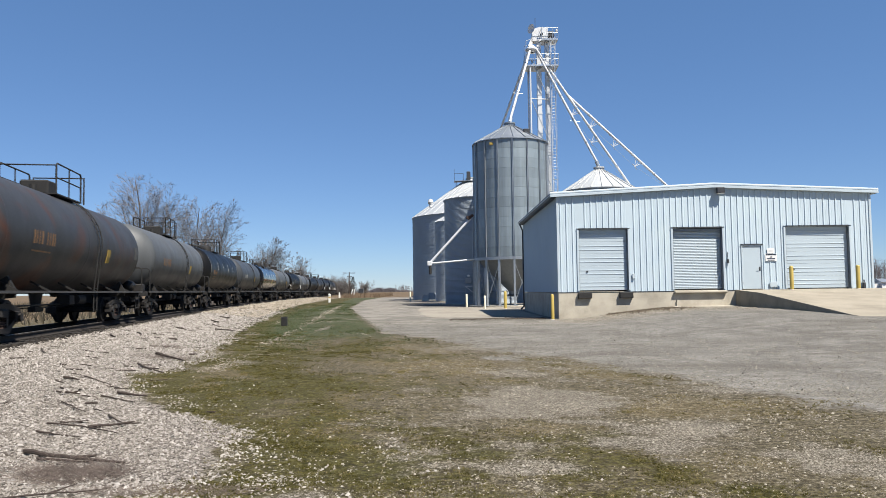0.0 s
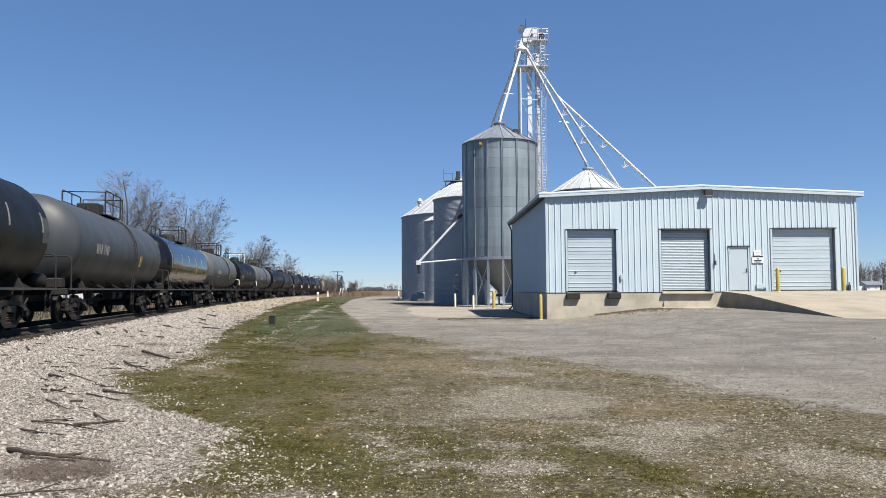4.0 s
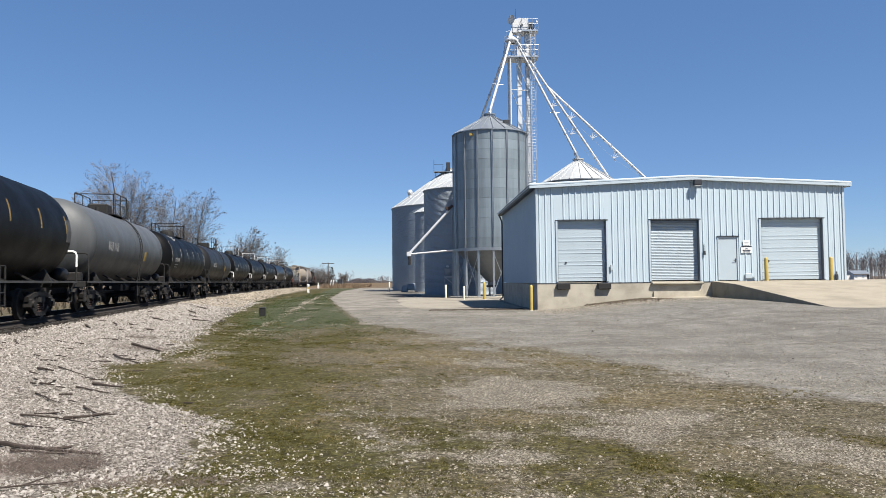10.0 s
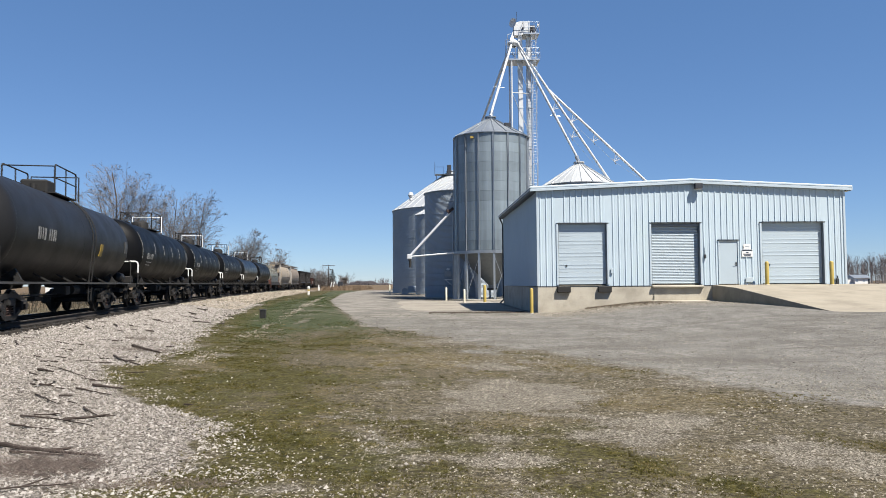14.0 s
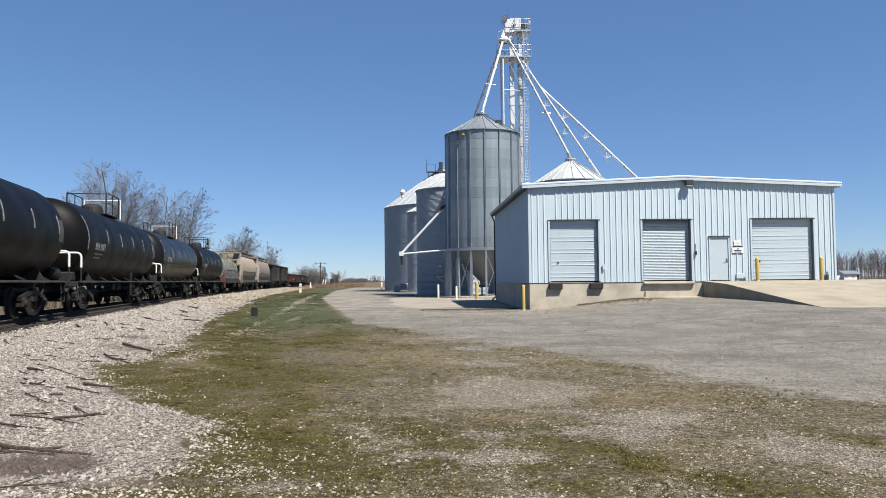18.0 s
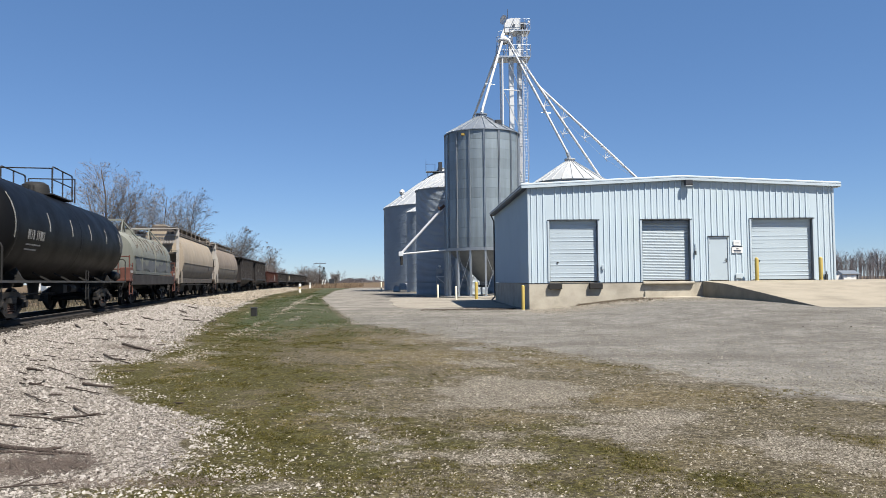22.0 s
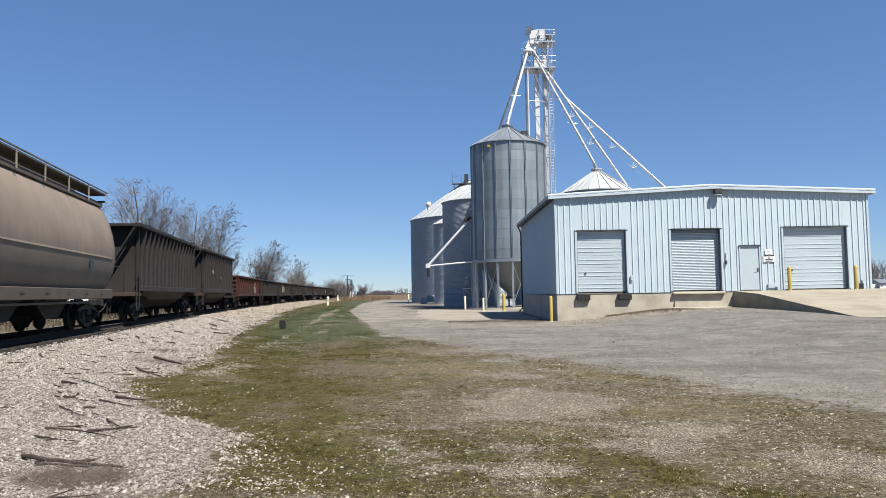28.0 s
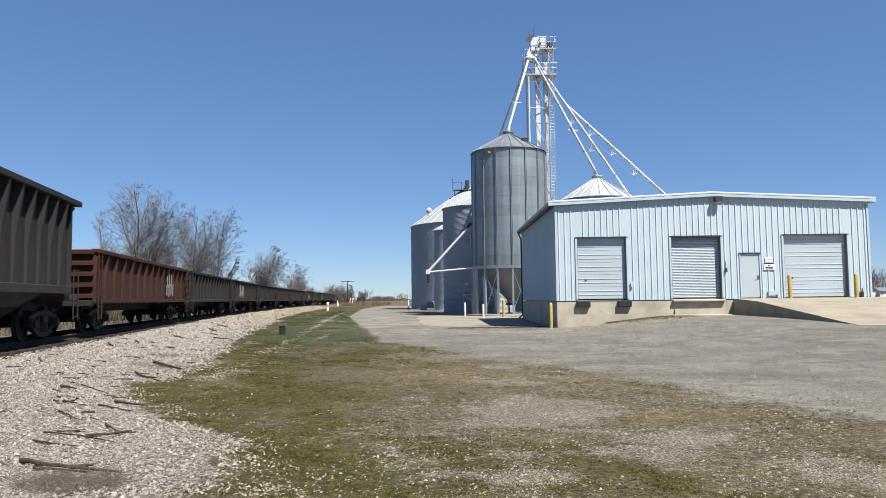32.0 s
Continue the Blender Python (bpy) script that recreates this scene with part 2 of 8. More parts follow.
MAT = {
    "bin_steel": ring_steel("dark_weathered_zinc", (0.186, 0.224, 0.247)),
    # dark zinc tone for parts that carry their shade in the colour
    "zinc_shade": plain("shade_toned_zinc", (0.17, 0.19, 0.21), 0.5, 0.5, 0.2),
    "siding": plain("siding_paint", (0.77, 0.93, 1.05), 0.75, 0.0, 0.07, 0.5, 0.05),
    "door_paint": plain("door_paint", (0.70, 0.83, 0.92), 0.45, 0.0, 0.06, 0.8, 0.05),
    "trim": plain("trim_paint", (0.76, 0.89, 0.98), 0.4, 0.0, 0.08, 1.0, 0.05),
    "dark_trim": plain("dark_trim", (0.05, 0.055, 0.065), 0.5),
    "rubber": plain("rubber", (0.02, 0.02, 0.02), 0.8),
    "concrete": plain("concrete", (0.76, 0.70, 0.575), 0.9, 0.0, 0.22, 1.3, 0.5, (0.50, 0.455, 0.365)),
    "yellow": plain("yellow_paint", (0.70, 0.53, 0.13), 0.5, 0.0, 0.15, 4.0, 0.1),
    "yellow_faded": plain("faded_yellow_paint", (1.25, 1.17, 0.88), 0.5, 0.0, 0.15, 4.0, 0.1),
    "galv": plain("galvanised_steel", (0.42, 0.46, 0.50), 0.40, 0.8, 0.25, 0.7, 0.1),
    "galv_old": plain("weathered_galvanised_steel", (0.30, 0.33, 0.36), 0.45, 0.7, 0.25, 0.6, 0.15),
    "bin_dull": plain("dull_corrugated_steel", (0.30, 0.345, 0.39), 0.75, 0.5, 0.15, 0.3, 0.1),
    "roof_steel": plain("roof_steel", (0.44, 0.46, 0.47), 0.5, 0.4, 0.14, 0.4, 0.05),
    "white_steel": plain("white_steel", (1.1, 1.14, 1.17), 0.4, 0.15, 0.10, 2.0, 0.05),
    "white": plain("white_paint", (1.3, 1.3, 1.26), 0.5, 0.0, 0.08, 3.0, 0.05),
    "sign_blue": plain("sign_ink", (0.06, 0.08, 0.14), 0.5),
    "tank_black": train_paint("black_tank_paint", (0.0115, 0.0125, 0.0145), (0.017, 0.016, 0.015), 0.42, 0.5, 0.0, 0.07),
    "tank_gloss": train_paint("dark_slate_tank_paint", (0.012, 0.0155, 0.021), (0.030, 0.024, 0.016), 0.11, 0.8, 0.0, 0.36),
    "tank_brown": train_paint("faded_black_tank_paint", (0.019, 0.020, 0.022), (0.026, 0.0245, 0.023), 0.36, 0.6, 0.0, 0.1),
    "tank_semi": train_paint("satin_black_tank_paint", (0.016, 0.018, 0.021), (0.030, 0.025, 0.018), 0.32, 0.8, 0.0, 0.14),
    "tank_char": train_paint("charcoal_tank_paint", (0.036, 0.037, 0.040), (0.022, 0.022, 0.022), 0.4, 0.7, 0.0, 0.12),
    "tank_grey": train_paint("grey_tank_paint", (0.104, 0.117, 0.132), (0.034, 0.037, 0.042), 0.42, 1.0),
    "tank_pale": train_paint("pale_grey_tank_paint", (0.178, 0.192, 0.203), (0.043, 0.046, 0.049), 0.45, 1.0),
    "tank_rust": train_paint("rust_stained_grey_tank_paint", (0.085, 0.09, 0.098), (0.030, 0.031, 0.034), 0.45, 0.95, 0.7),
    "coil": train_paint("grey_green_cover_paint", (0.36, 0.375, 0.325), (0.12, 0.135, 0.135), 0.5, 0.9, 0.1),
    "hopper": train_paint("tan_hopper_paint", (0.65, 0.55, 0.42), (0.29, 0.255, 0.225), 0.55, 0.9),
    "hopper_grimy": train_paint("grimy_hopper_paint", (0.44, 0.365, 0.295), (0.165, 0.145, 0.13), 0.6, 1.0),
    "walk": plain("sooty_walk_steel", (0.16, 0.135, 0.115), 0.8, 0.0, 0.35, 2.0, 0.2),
    "hopper_sill": train_paint("dark_sill_paint", (0.25, 0.222, 0.195), (0.12, 0.105, 0.092), 0.6, 0.9),
    # darker hopper tone that carries the shade of the inward-curving lower side
    "hopper_low": train_paint("shade_toned_hopper_paint", (0.48, 0.425, 0.365), (0.21, 0.19, 0.17), 0.6, 0.8),
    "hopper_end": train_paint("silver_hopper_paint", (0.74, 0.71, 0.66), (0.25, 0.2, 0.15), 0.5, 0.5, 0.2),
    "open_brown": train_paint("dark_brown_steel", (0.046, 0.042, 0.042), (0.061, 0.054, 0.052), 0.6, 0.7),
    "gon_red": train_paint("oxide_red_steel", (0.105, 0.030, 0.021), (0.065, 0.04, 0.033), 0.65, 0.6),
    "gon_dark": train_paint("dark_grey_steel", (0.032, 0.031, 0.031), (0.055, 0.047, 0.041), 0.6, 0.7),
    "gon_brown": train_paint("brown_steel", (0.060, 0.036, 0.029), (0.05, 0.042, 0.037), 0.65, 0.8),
    # bar is greyer than the underframe to stand in for its sunlit edge
    "bar": plain("sunlit_tone_bar", (0.07, 0.068, 0.066), 0.6),
    "under": plain("underframe_grime", (0.014, 0.0134, 0.0128), 0.75, 0.0, 0.4, 4.0, 0.3),
    "iron": plain("truck_iron", (0.021, 0.018, 0.0165), 0.7, 0.2, 0.4, 5.0, 0.3),
    "rust": plain("rust", (0.075, 0.038, 0.028), 0.8, 0.0, 0.35, 5.0, 0.3),
    "red_rust": plain("red_oxide_rust", (0.17, 0.055, 0.036), 0.8, 0.0, 0.35, 5.0, 0.3),
    "scrawl": plain("worn_brown_spray", (0.17, 0.14, 0.12), 0.7, 0.0, 0.3, 3.0, 0.1),
    "rail": plain("rail_steel", (0.032, 0.025, 0.021), 0.95, 0.0, 0.3, 4.0),
    "rail_top": plain("worn_rail_top", (0.16, 0.145, 0.135), 0.5, 0.6, 0.2),
    "tie": plain("creosote_wood", (0.030, 0.025, 0.021), 0.9, 0.0, 0.4, 3.0, 0.6),
    "stripe": plain("reflective_stripe", (0.62, 0.62, 0.56), 0.5, 0.0, 0.2, 5.0),
    "stripe_yellow": plain("yellow_stripe", (0.62, 0.42, 0.12), 0.5, 0.0, 0.2, 5.0),
    "marking": plain("white_marking", (0.50, 0.50, 0.48), 0.6, 0.0, 0.25, 5.0),
    "marking_old": plain("faded_orange_marking", (0.33, 0.17, 0.06), 0.6, 0.0, 0.3, 5.0),
    "data_plate": plain("worn_data_plate", (0.10, 0.10, 0.095), 0.6, 0.0, 0.5, 9.0),
    "placard": plain("yellow_placard", (0.50, 0.34, 0.05), 0.6, 0.0, 0.35, 6.0),
    "bark": plain("bark", (0.26, 0.23, 0.205), 0.9, 0.0, 0.35, 3.0, 0.4),
    "far_twig": plain("far_twigs", (0.30, 0.27, 0.275), 0.9, 0.0, 0.25, 0.3, 0.0),
    "twig": plain("twigs", (0.29, 0.26, 0.245), 0.9, 0.0, 0.25, 1.0, 0.0),
    "pole": plain("pole_wood", (0.10, 0.075, 0.06), 0.9, 0.0, 0.3, 2.0),
    "weed": plain("dead_weeds", (0.27, 0.215, 0.185), 0.9, 0.0, 0.3, 2.0, 0.0),
    "wood": plain("weathered_wood", (0.075, 0.054, 0.043), 0.9, 0.0, 0.4, 6.0, 0.5),
}

# ---- the track's line ----
RAIL_Z = 0.494


def rail_slope(y):
    """Slope of the near rail, metres to the side per metre ahead."""
    y0 = min(max(y, 0.0), 150.0)
    k = -2.585e-6 * y0 * y0 + 1.24192e-3 * y0 - 0.206843
    if y > 150:
        k += 0.004 * min(1, (y - 150) / 40)
    if y > 190:
        k -= 0.05 * min(1, (y - 190) / 25)
    return k


LINE_Y = np.arange(-200.0, 900.0, 0.5)
LINE_K = np.array([rail_slope(y) for y in LINE_Y])
LINE_X = np.concatenate([[0], np.cumsum((LINE_K[1:] + LINE_K[:-1]) * 0.25)])
LINE_X += -7.5319 - np.interp(0, LINE_Y, LINE_X)
LINE_S = np.concatenate([[0], np.cumsum(np.hypot((LINE_K[1:] + LINE_K[:-1]) / 2, 1) * 0.5)])
LINE_S -= np.interp(0, LINE_Y, LINE_S)


def line_at(s, side=0.0):
    """Place and forward way on the line, s metres along, side metres to the right of the near rail."""
    y = float(np.interp(s, LINE_S, LINE_Y))
    x, k = float(np.interp(y, LINE_Y, LINE_X)), float(np.interp(y, LINE_Y, LINE_K))
    n = math.hypot(k, 1)
    return x + side / n, y - side * k / n, k


def beside(x, y):
    """Distance to the right of the near rail."""
    k = np.interp(y, LINE_Y, LINE_K)
    return (x - np.interp(y, LINE_Y, LINE_X)) / np.hypot(k, 1)


def smooth01(v):
    v = np.clip(v, 0, 1)
    return v * v * (3 - 2 * v)


def ground_z(x, y):
    """Height of the ground: the ballast bank, the rise towards the dock, slight unevenness."""
    u = beside(x, y)
    near = 4.2 + 1.6 * smooth01((40 - y) / 30)
    bank = np.where(u > -0.75, 0.30 * (1 - smooth01((u - 0.9) / (near - 0.9))), 0.30 * (1 - smooth01((-u - 2.4) / 3.0)))
    rise = 0.5 * smooth01((x - 5.8) / 6) * smooth01((y - 12) / 18) * (1 - smooth01((y - 70) / 60))
    wob = 0.02 * np.sin(x * 0.7 + y * 0.23) * np.cos(y * 0.41 - x * 0.3) * smooth01((u - 3) / 3)
    ditch = -0.10 * np.exp(-((u - near - 2.0) / 1.6) ** 2) * smooth01((y - 12) / 15) * (1 - smooth01((y - 120) / 60))
    return bank + rise + wob + ditch


# ---- ground ----
# outer edge of the ballast: wide at the viewer's feet, a mossy notch, then a narrow shoulder
EDGE_Y = np.array([4.5, 5.5, 6.0, 6.87, 7.97, 8.83, 9.54, 10.6, 11.64, 13.28, 14.79, 16.74, 22.8, 35.9])
EDGE_U = beside(np.array([-2.7, -2.6, -1.85, -1.98, -2.29, -2.7, -3.39, -4.23, -5.0, -5.5, -5.55, -5.8, -7.1, -9.7]), EDGE_Y)


def drive_edge(y):
    """Left border of the gravel drive."""
    return np.interp(y, (-50, 0, 7, 8.9, 10.1, 11.6, 14, 16.4, 22, 26, 44, 67, 120, 200, 900), (24, 11, 7.0, 5.7, 4.9, 3.9, 2.8, 1.7, 0.0, -2.1, -5.0, -8.5, -13, -15, -15))


def shoulder(y):
    return np.interp(y, EDGE_Y, EDGE_U)


def lattice(ix, iy, seed):
    h = (ix * 374761393 + iy * 668265263 + seed * 974711) & 0xffffffff
    h = ((h ^ (h >> 13)) * 1274126177) & 0xffffffff
    return ((h ^ (h >> 16)) & 0xffff) / 65535.0


def mottle(x, y, scale, seed, octaves=4):
    """Smooth noise from 0 to 1 over the plan, for many places at once."""
    out, amp, total = np.zeros(np.broadcast(x, y).shape), 1.0, 0.0
    for o in range(octaves):
        px, py = x * scale * 2 ** o + 91.7 * o, y * scale * 2 ** o - 37.3 * o
        fx, fy = np.floor(px), np.floor(py)
        ix, iy = fx.astype(np.int64), fy.astype(np.int64)
        u, v = smooth01(px - fx), smooth01(py - fy)
        a = lattice(ix, iy, seed) * (1 - u) + lattice(ix + 1, iy, seed) * u
        b = lattice(ix, iy + 1, seed) * (1 - u) + lattice(ix + 1, iy + 1, seed) * u
        out, total, amp = out + amp * (a * (1 - v) + b * v), total + amp, amp * 0.6
    return out / total


def spots(x, y, rows):
    v = np.zeros(np.broadcast(x, y).shape)
    for cx, cy, rx, ry, w in rows:
        v = np.maximum(v, w * np.exp(-((x - cx) / rx) ** 2 - ((y - cy) / ry) ** 2))
    return v


STONY = ((-1.25, 10.65, 0.55, 0.5, 0.85), (-0.3, 9.0, 0.9, 1.3, 0.72), (1.2, 10.0, 1.0, 1.4, 0.66), (2.2, 10.2, 1.1, 0.6, 0.55), (-0.6, 7.5, 0.3, 0.8, 0.6), (-0.1, 7.0, 0.5, 0.3, 0.6), (0.1, 6.45, 0.5, 0.2, 0.75), (0.75, 6.25, 0.4, 0.18, 0.7), (-1.1, 5.5, 0.6, 0.4, 0.8), (1.8, 5.35, 0.35, 0.25, 0.6),
         (3.1, 6.1, 1.0, 0.5, 0.42), (2.7, 7.9, 0.9, 0.5, 0.6), (-1.5, 5.8, 0.4, 0.5, 0.6), (4.4, 7.0, 1.2, 0.6, 0.35), (0.6, 13.5, 1.3, 1.6, 0.5), (2.9, 11.6, 1.0, 0.9, 0.6),
         (-4.7, 22.5, 1.1, 0.9, 0.9), (-3.9, 16.2, 0.8, 0.5, 0.75), (4.2, 5.6, 1.0, 0.4, 0.35), (-5.0, 29.0, 0.25, 5.0, 0.8))
MOSSY = ((1.6, 6.55, 0.4, 0.4, 0.75), (1.95, 6.0, 0.35, 0.4, 0.75), (2.3, 5.4, 0.4, 0.35, 0.7), (1.2, 7.5, 1.2, 0.5, 0.62), (0.3, 8.0, 0.7, 0.4, 0.5), (-2.4, 11.8, 1.3, 2.6, 0.7), (-2.0, 8.3, 0.6, 1.4, 0.65), (-1.3, 6.6, 0.6, 0.8, 0.6), (-2.6, 19, 1.3, 4.0, 0.5),
         (0.9, 6.9, 1.0, 0.6, 0.65), (0.2, 5.5, 0.8, 0.3, 0.5), (1.0, 5.3, 0.8, 0.4, 0.6), (1.0, 6.1, 0.6, 0.8, 0.55), (-4.6, 12.4, 0.9, 0.7, 0.6), (2.7, 5.1, 0.5, 0.3, 0.5), (-1.9, 5.75, 0.4, 0.2, 0.5))
STRAW = ((0.0, 15.0, 1.5, 2.6, 0.9), (4.4, 9.4, 1.7, 0.6, 1.0), (2.6, 12.4, 0.9, 0.7, 0.6), (-4.3, 13.6, 1.3, 0.9, 0.6), (-1.2, 19.0, 1.6, 1.6, 0.5), (2.2, 8.8, 0.9, 0.4, 0.6), (3.9, 8.6, 1.3, 0.3, 0.7),
         (0.4, 12.0, 1.0, 0.6, 0.5), (1.3, 7.9, 0.8, 0.3, 0.5), (-3.4, 14.6, 1.0, 0.7, 0.5), (4.8, 6.5, 1.0, 0.3, 0.6), (-2.1, 5.6, 0.5, 0.25, 0.9))


def stony(x, y):
    """How thickly crushed stone lies in the turf."""
    zone = 0.23 * smooth01((x + 1.5 + 0.05 * (y - 9)) / 1.2) * (1 - smooth01((y - 17) / 6))
    n = mottle(1.1 * (0.9 * x + 0.45 * y), 0.6 * (0.9 * y - 0.45 * x), 0.9, 5, 5)
    return np.clip(zone + 0.85 * spots(x, y, STONY) - 0.8 * spots(x, y, MOSSY) - 0.5 * spots(x, y, STRAW) + 3.0 * (n - 0.54), 0, 1)


def mossy(x, y):
    band = 0.62 * np.exp(-((beside(x, y) - shoulder(y) - 1.5) / 1.7) ** 2)
    n = mottle(1.1 * (0.9 * x + 0.45 * y), 0.6 * (0.9 * y - 0.45 * x), 1.1, 11, 5)
    return np.clip(np.maximum(band, spots(x, y, MOSSY)) + 0.14 + 1.5 * (n - 0.52) - 0.35 * spots(x, y, STONY), 0, 1)


def straw(x, y):
    return np.clip(0.16 * smooth01((x + 2.5) / 2) + spots(x, y, STRAW) + 2.2 * (mottle(1.1 * (0.9 * x + 0.45 * y), 0.6 * (0.9 * y - 0.45 * x), 1.0, 23, 4) - 0.58), 0, 1)


def spaced(a, b, first, grow):
    out, d = [a], first
    while out[-1] < b:
        out.append(out[-1] + d)
        d *= grow
    return out


def make_ground():
    xs = sorted(set([-v for v in spaced(14, 4000, 0.3, 1.12)] + list(np.arange(-14, -6, 0.2)) + list(np.arange(-6, 6, 0.1)) + list(np.arange(6, 24.01, 0.25)) + spaced(24, 4000, 0.3, 1.12)))
    ys = sorted(set([-v for v in spaced(-2, 3000, 0.6, 1.2)] + list(np.arange(2, 4, 0.2)) + list(np.arange(4, 14, 0.1)) + list(np.arange(14, 30, 0.2)) + spaced(30, 4500, 0.2, 1.035)))
    gx, gy = np.meshgrid(np.array(xs), np.array(ys))
    gz = ground_z(gx, gy)
    nx, ny = gx.shape[1], gx.shape[0]
    u = beside(gx, gy)
    me = bpy.data.meshes.new("ground")
    idx = np.arange(nx * ny).reshape(ny, nx)
    quads = np.stack([idx[:-1, :-1], idx[:-1, 1:], idx[1:, 1:], idx[1:, :-1]], -1).reshape(-1, 4)
    me.from_pydata(np.stack([gx, gy, gz], -1).reshape(-1, 3).tolist(), [], quads.tolist())
    me.polygons.foreach_set("use_smooth", [True] * len(me.polygons))
    near = shoulder(gy)
    rag = 0.9 * (mottle(gx, gy, 0.9, 3, 4) - 0.5)
    ballast = np.where(u > -0.75, 1 - smooth01((u - near + rag + 0.35 + 0.5 * smooth01((gy - 11) / 4)) / (0.7 + 1.0 * smooth01((gy - 11) / 4))), 1 - smooth01((-u - 4.0) / 1.2))
    # edge of the gravel drive: a bent line ahead, right of which the yard lies
    edge = drive_edge(gy) + (3.2 * (mottle(1.1 * (0.9 * gx + 0.3 * gy), 0.7 * (0.9 * gy - 0.3 * gx), 0.8, 61, 4) - 0.5)) * smooth01((26 - gy) / 10)
    soft = 1.0 + 1.8 * smooth01((22 - gy) / 12)
    drive = smooth01((gx - edge) / soft + 0.5) * (1 - smooth01((gy - 150) / 80)) * (1 - smooth01((gx - 30) / 15))

    stone, green, gold = stony(gx, gy), mossy(gx, gy) * (1 - drive), straw(gx, gy)
    lush = smooth01((gy - 18) / 9) * (1 - drive) * smooth01((u - near - 0.3) / 1.5)
    # damp and dirt spots; the first paints a shadow streak beside the big bin
    damp_shade = spots(gx, gy, ((-7.0, 108, 3.0, 4.0, 1.0), (-1.5, 90, 3.5, 3.0, 1.0), (1.1, 43.3, 1.2, 0.7, 1.0), (2.2, 36.0, 2.4, 0.5, 1.0), (9.3, 36.0, 1.6, 0.35, 0.7), (4.2, 35.0, 1.2, 0.5, 0.9), (-2.4, 60.7, 1.2, 0.8, 0.8), (-1.5, 74, 2.2, 4.0, 1.1), (1.2, 64, 1.5, 3.0, 1.1), (-3.8, 85, 2.5, 5.0, 1.0), (1.6, 37.6, 1.3, 0.55, 1.1), (3.8, 37.4, 1.6, 0.7, 1.1), (3.5, 59, 2.5, 2.0, 0.9),
                          (9.0, 10.8, 1.1, 0.35, 0.6), (5.0, 17.0, 2.6, 1.4, 0.52), (8.5, 19.5, 3.4, 1.6, 0.52), (3.0, 20.5, 2.2, 1.4, 0.5), (7.0, 14.0, 2.4, 1.0, 0.45), (12.0, 22.0, 3.4, 1.6, 0.45)))
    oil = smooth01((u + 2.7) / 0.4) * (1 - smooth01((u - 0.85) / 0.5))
    field = np.maximum(smooth01((gy - 150) / 40), np.maximum(smooth01((gx - 28) / 12) * smooth01((gy - 25) / 10), smooth01((-u - 7) / 5)))
    for name, val in (("ballast", ballast), ("drive", drive), ("green", green), ("field", field), ("stony", stone), ("gold", gold), ("lush", lush), ("oil", oil), ("damp_shade", damp_shade), ("dusty", smooth01((gy - 28) / 10) * (1 - np.minimum(damp_shade, 1)))):
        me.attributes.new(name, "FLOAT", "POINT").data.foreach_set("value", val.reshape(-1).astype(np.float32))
    m = Mat("ground", 0.95)
    m.b.inputs["Specular IOR Level"].default_value = 0.2
    big, mid, fine, grit = m.noise(0.45, 4, 0.6), m.noise(2.3, 6, 0.65), m.noise(11, 5, 0.65), m.noise(70, 3, 0.65)
    stones, chips = m.voro(24), m.voro(60)
    half = m.math("ADD", m.math("MULTIPLY", mid, 0.55), m.math("MULTIPLY", fine, 0.45))
    # worn earth, thin moss and dead grass
    tight = m.math("ADD", m.math("ADD", m.math("MULTIPLY", fine, 0.35), m.math("MULTIPLY", m.noise(27, 4, 0.65), 0.35)), m.math("MULTIPLY", grit, 0.3))
    earth = m.ramp(tight, [(0.42, (0.038, 0.031, 0.016)), (0.5, (0.122, 0.102, 0.060)), (0.58, (0.32, 0.28, 0.195))])
    moss = m.ramp(tight, [(0.42, (0.025, 0.022, 0.005)), (0.5, (0.078, 0.070, 0.016)), (0.58, (0.185, 0.162, 0.056))])
    moss = m.mix(m.step(m.noise(1.1, 4, 0.6), 0.50, 0.70, 0.0, 0.5), moss, m.ramp(tight, [(0.36, (0.030, 0.036, 0.009)), (0.64, (0.125, 0.125, 0.040))]))
    dead = m.ramp(tight, [(0.42, (0.058, 0.043, 0.017)), (0.5, (0.168, 0.135, 0.073)), (0.58, (0.38, 0.325, 0.215))])
    turf = m.ramp(fine, [(0.40, (0.024, 0.042, 0.014)), (0.5, (0.056, 0.088, 0.034)), (0.62, (0.12, 0.138, 0.060))])
    shake = m.math("MULTIPLY", m.math("SUBTRACT", half, 0.5), 2.8)
    a = m.mix(m.math("MULTIPLY", m.step(m.math("ADD", m.attr("gold"), m.math("MULTIPLY", shake, -0.8)), 0.10, 0.75), 0.85), earth, dead)
    a = m.mix(m.step(m.math("ADD", m.attr("green"), m.math("ADD", shake, m.math("MULTIPLY", m.math("SUBTRACT", grit, 0.5), 1.2))), 0.30, 0.68), a, moss)
    a = m.mix(m.math("MULTIPLY", m.step(m.math("ADD", m.attr("lush"), m.math("MULTIPLY", half, 2.4)), 1.75, 2.3), 0.9), a, turf)
    # loose crushed stone trodden into it
    bits = m.voro(70, "F1", "Color")
    stone = m.mix(m.step(chips, 0.45, 0.8), m.ramp(bits, [(0.2, (0.12, 0.104, 0.078)), (0.5, (0.32, 0.286, 0.232)), (0.8, (0.64, 0.59, 0.505))]), (0.07, 0.058, 0.038))
    a = m.mix(m.step(m.math("ADD", m.math("ADD", m.attr("stony"), m.math("MULTIPLY", m.math("SUBTRACT", m.noise(1.7, 7, 0.7, (0.75, 1.3, 1), 0.6), 0.5), 2.6)), m.math("MULTIPLY", m.math("SUBTRACT", tight, 0.5), 2.6)), 0.36, 0.66, 0.0, 0.85), a, stone)
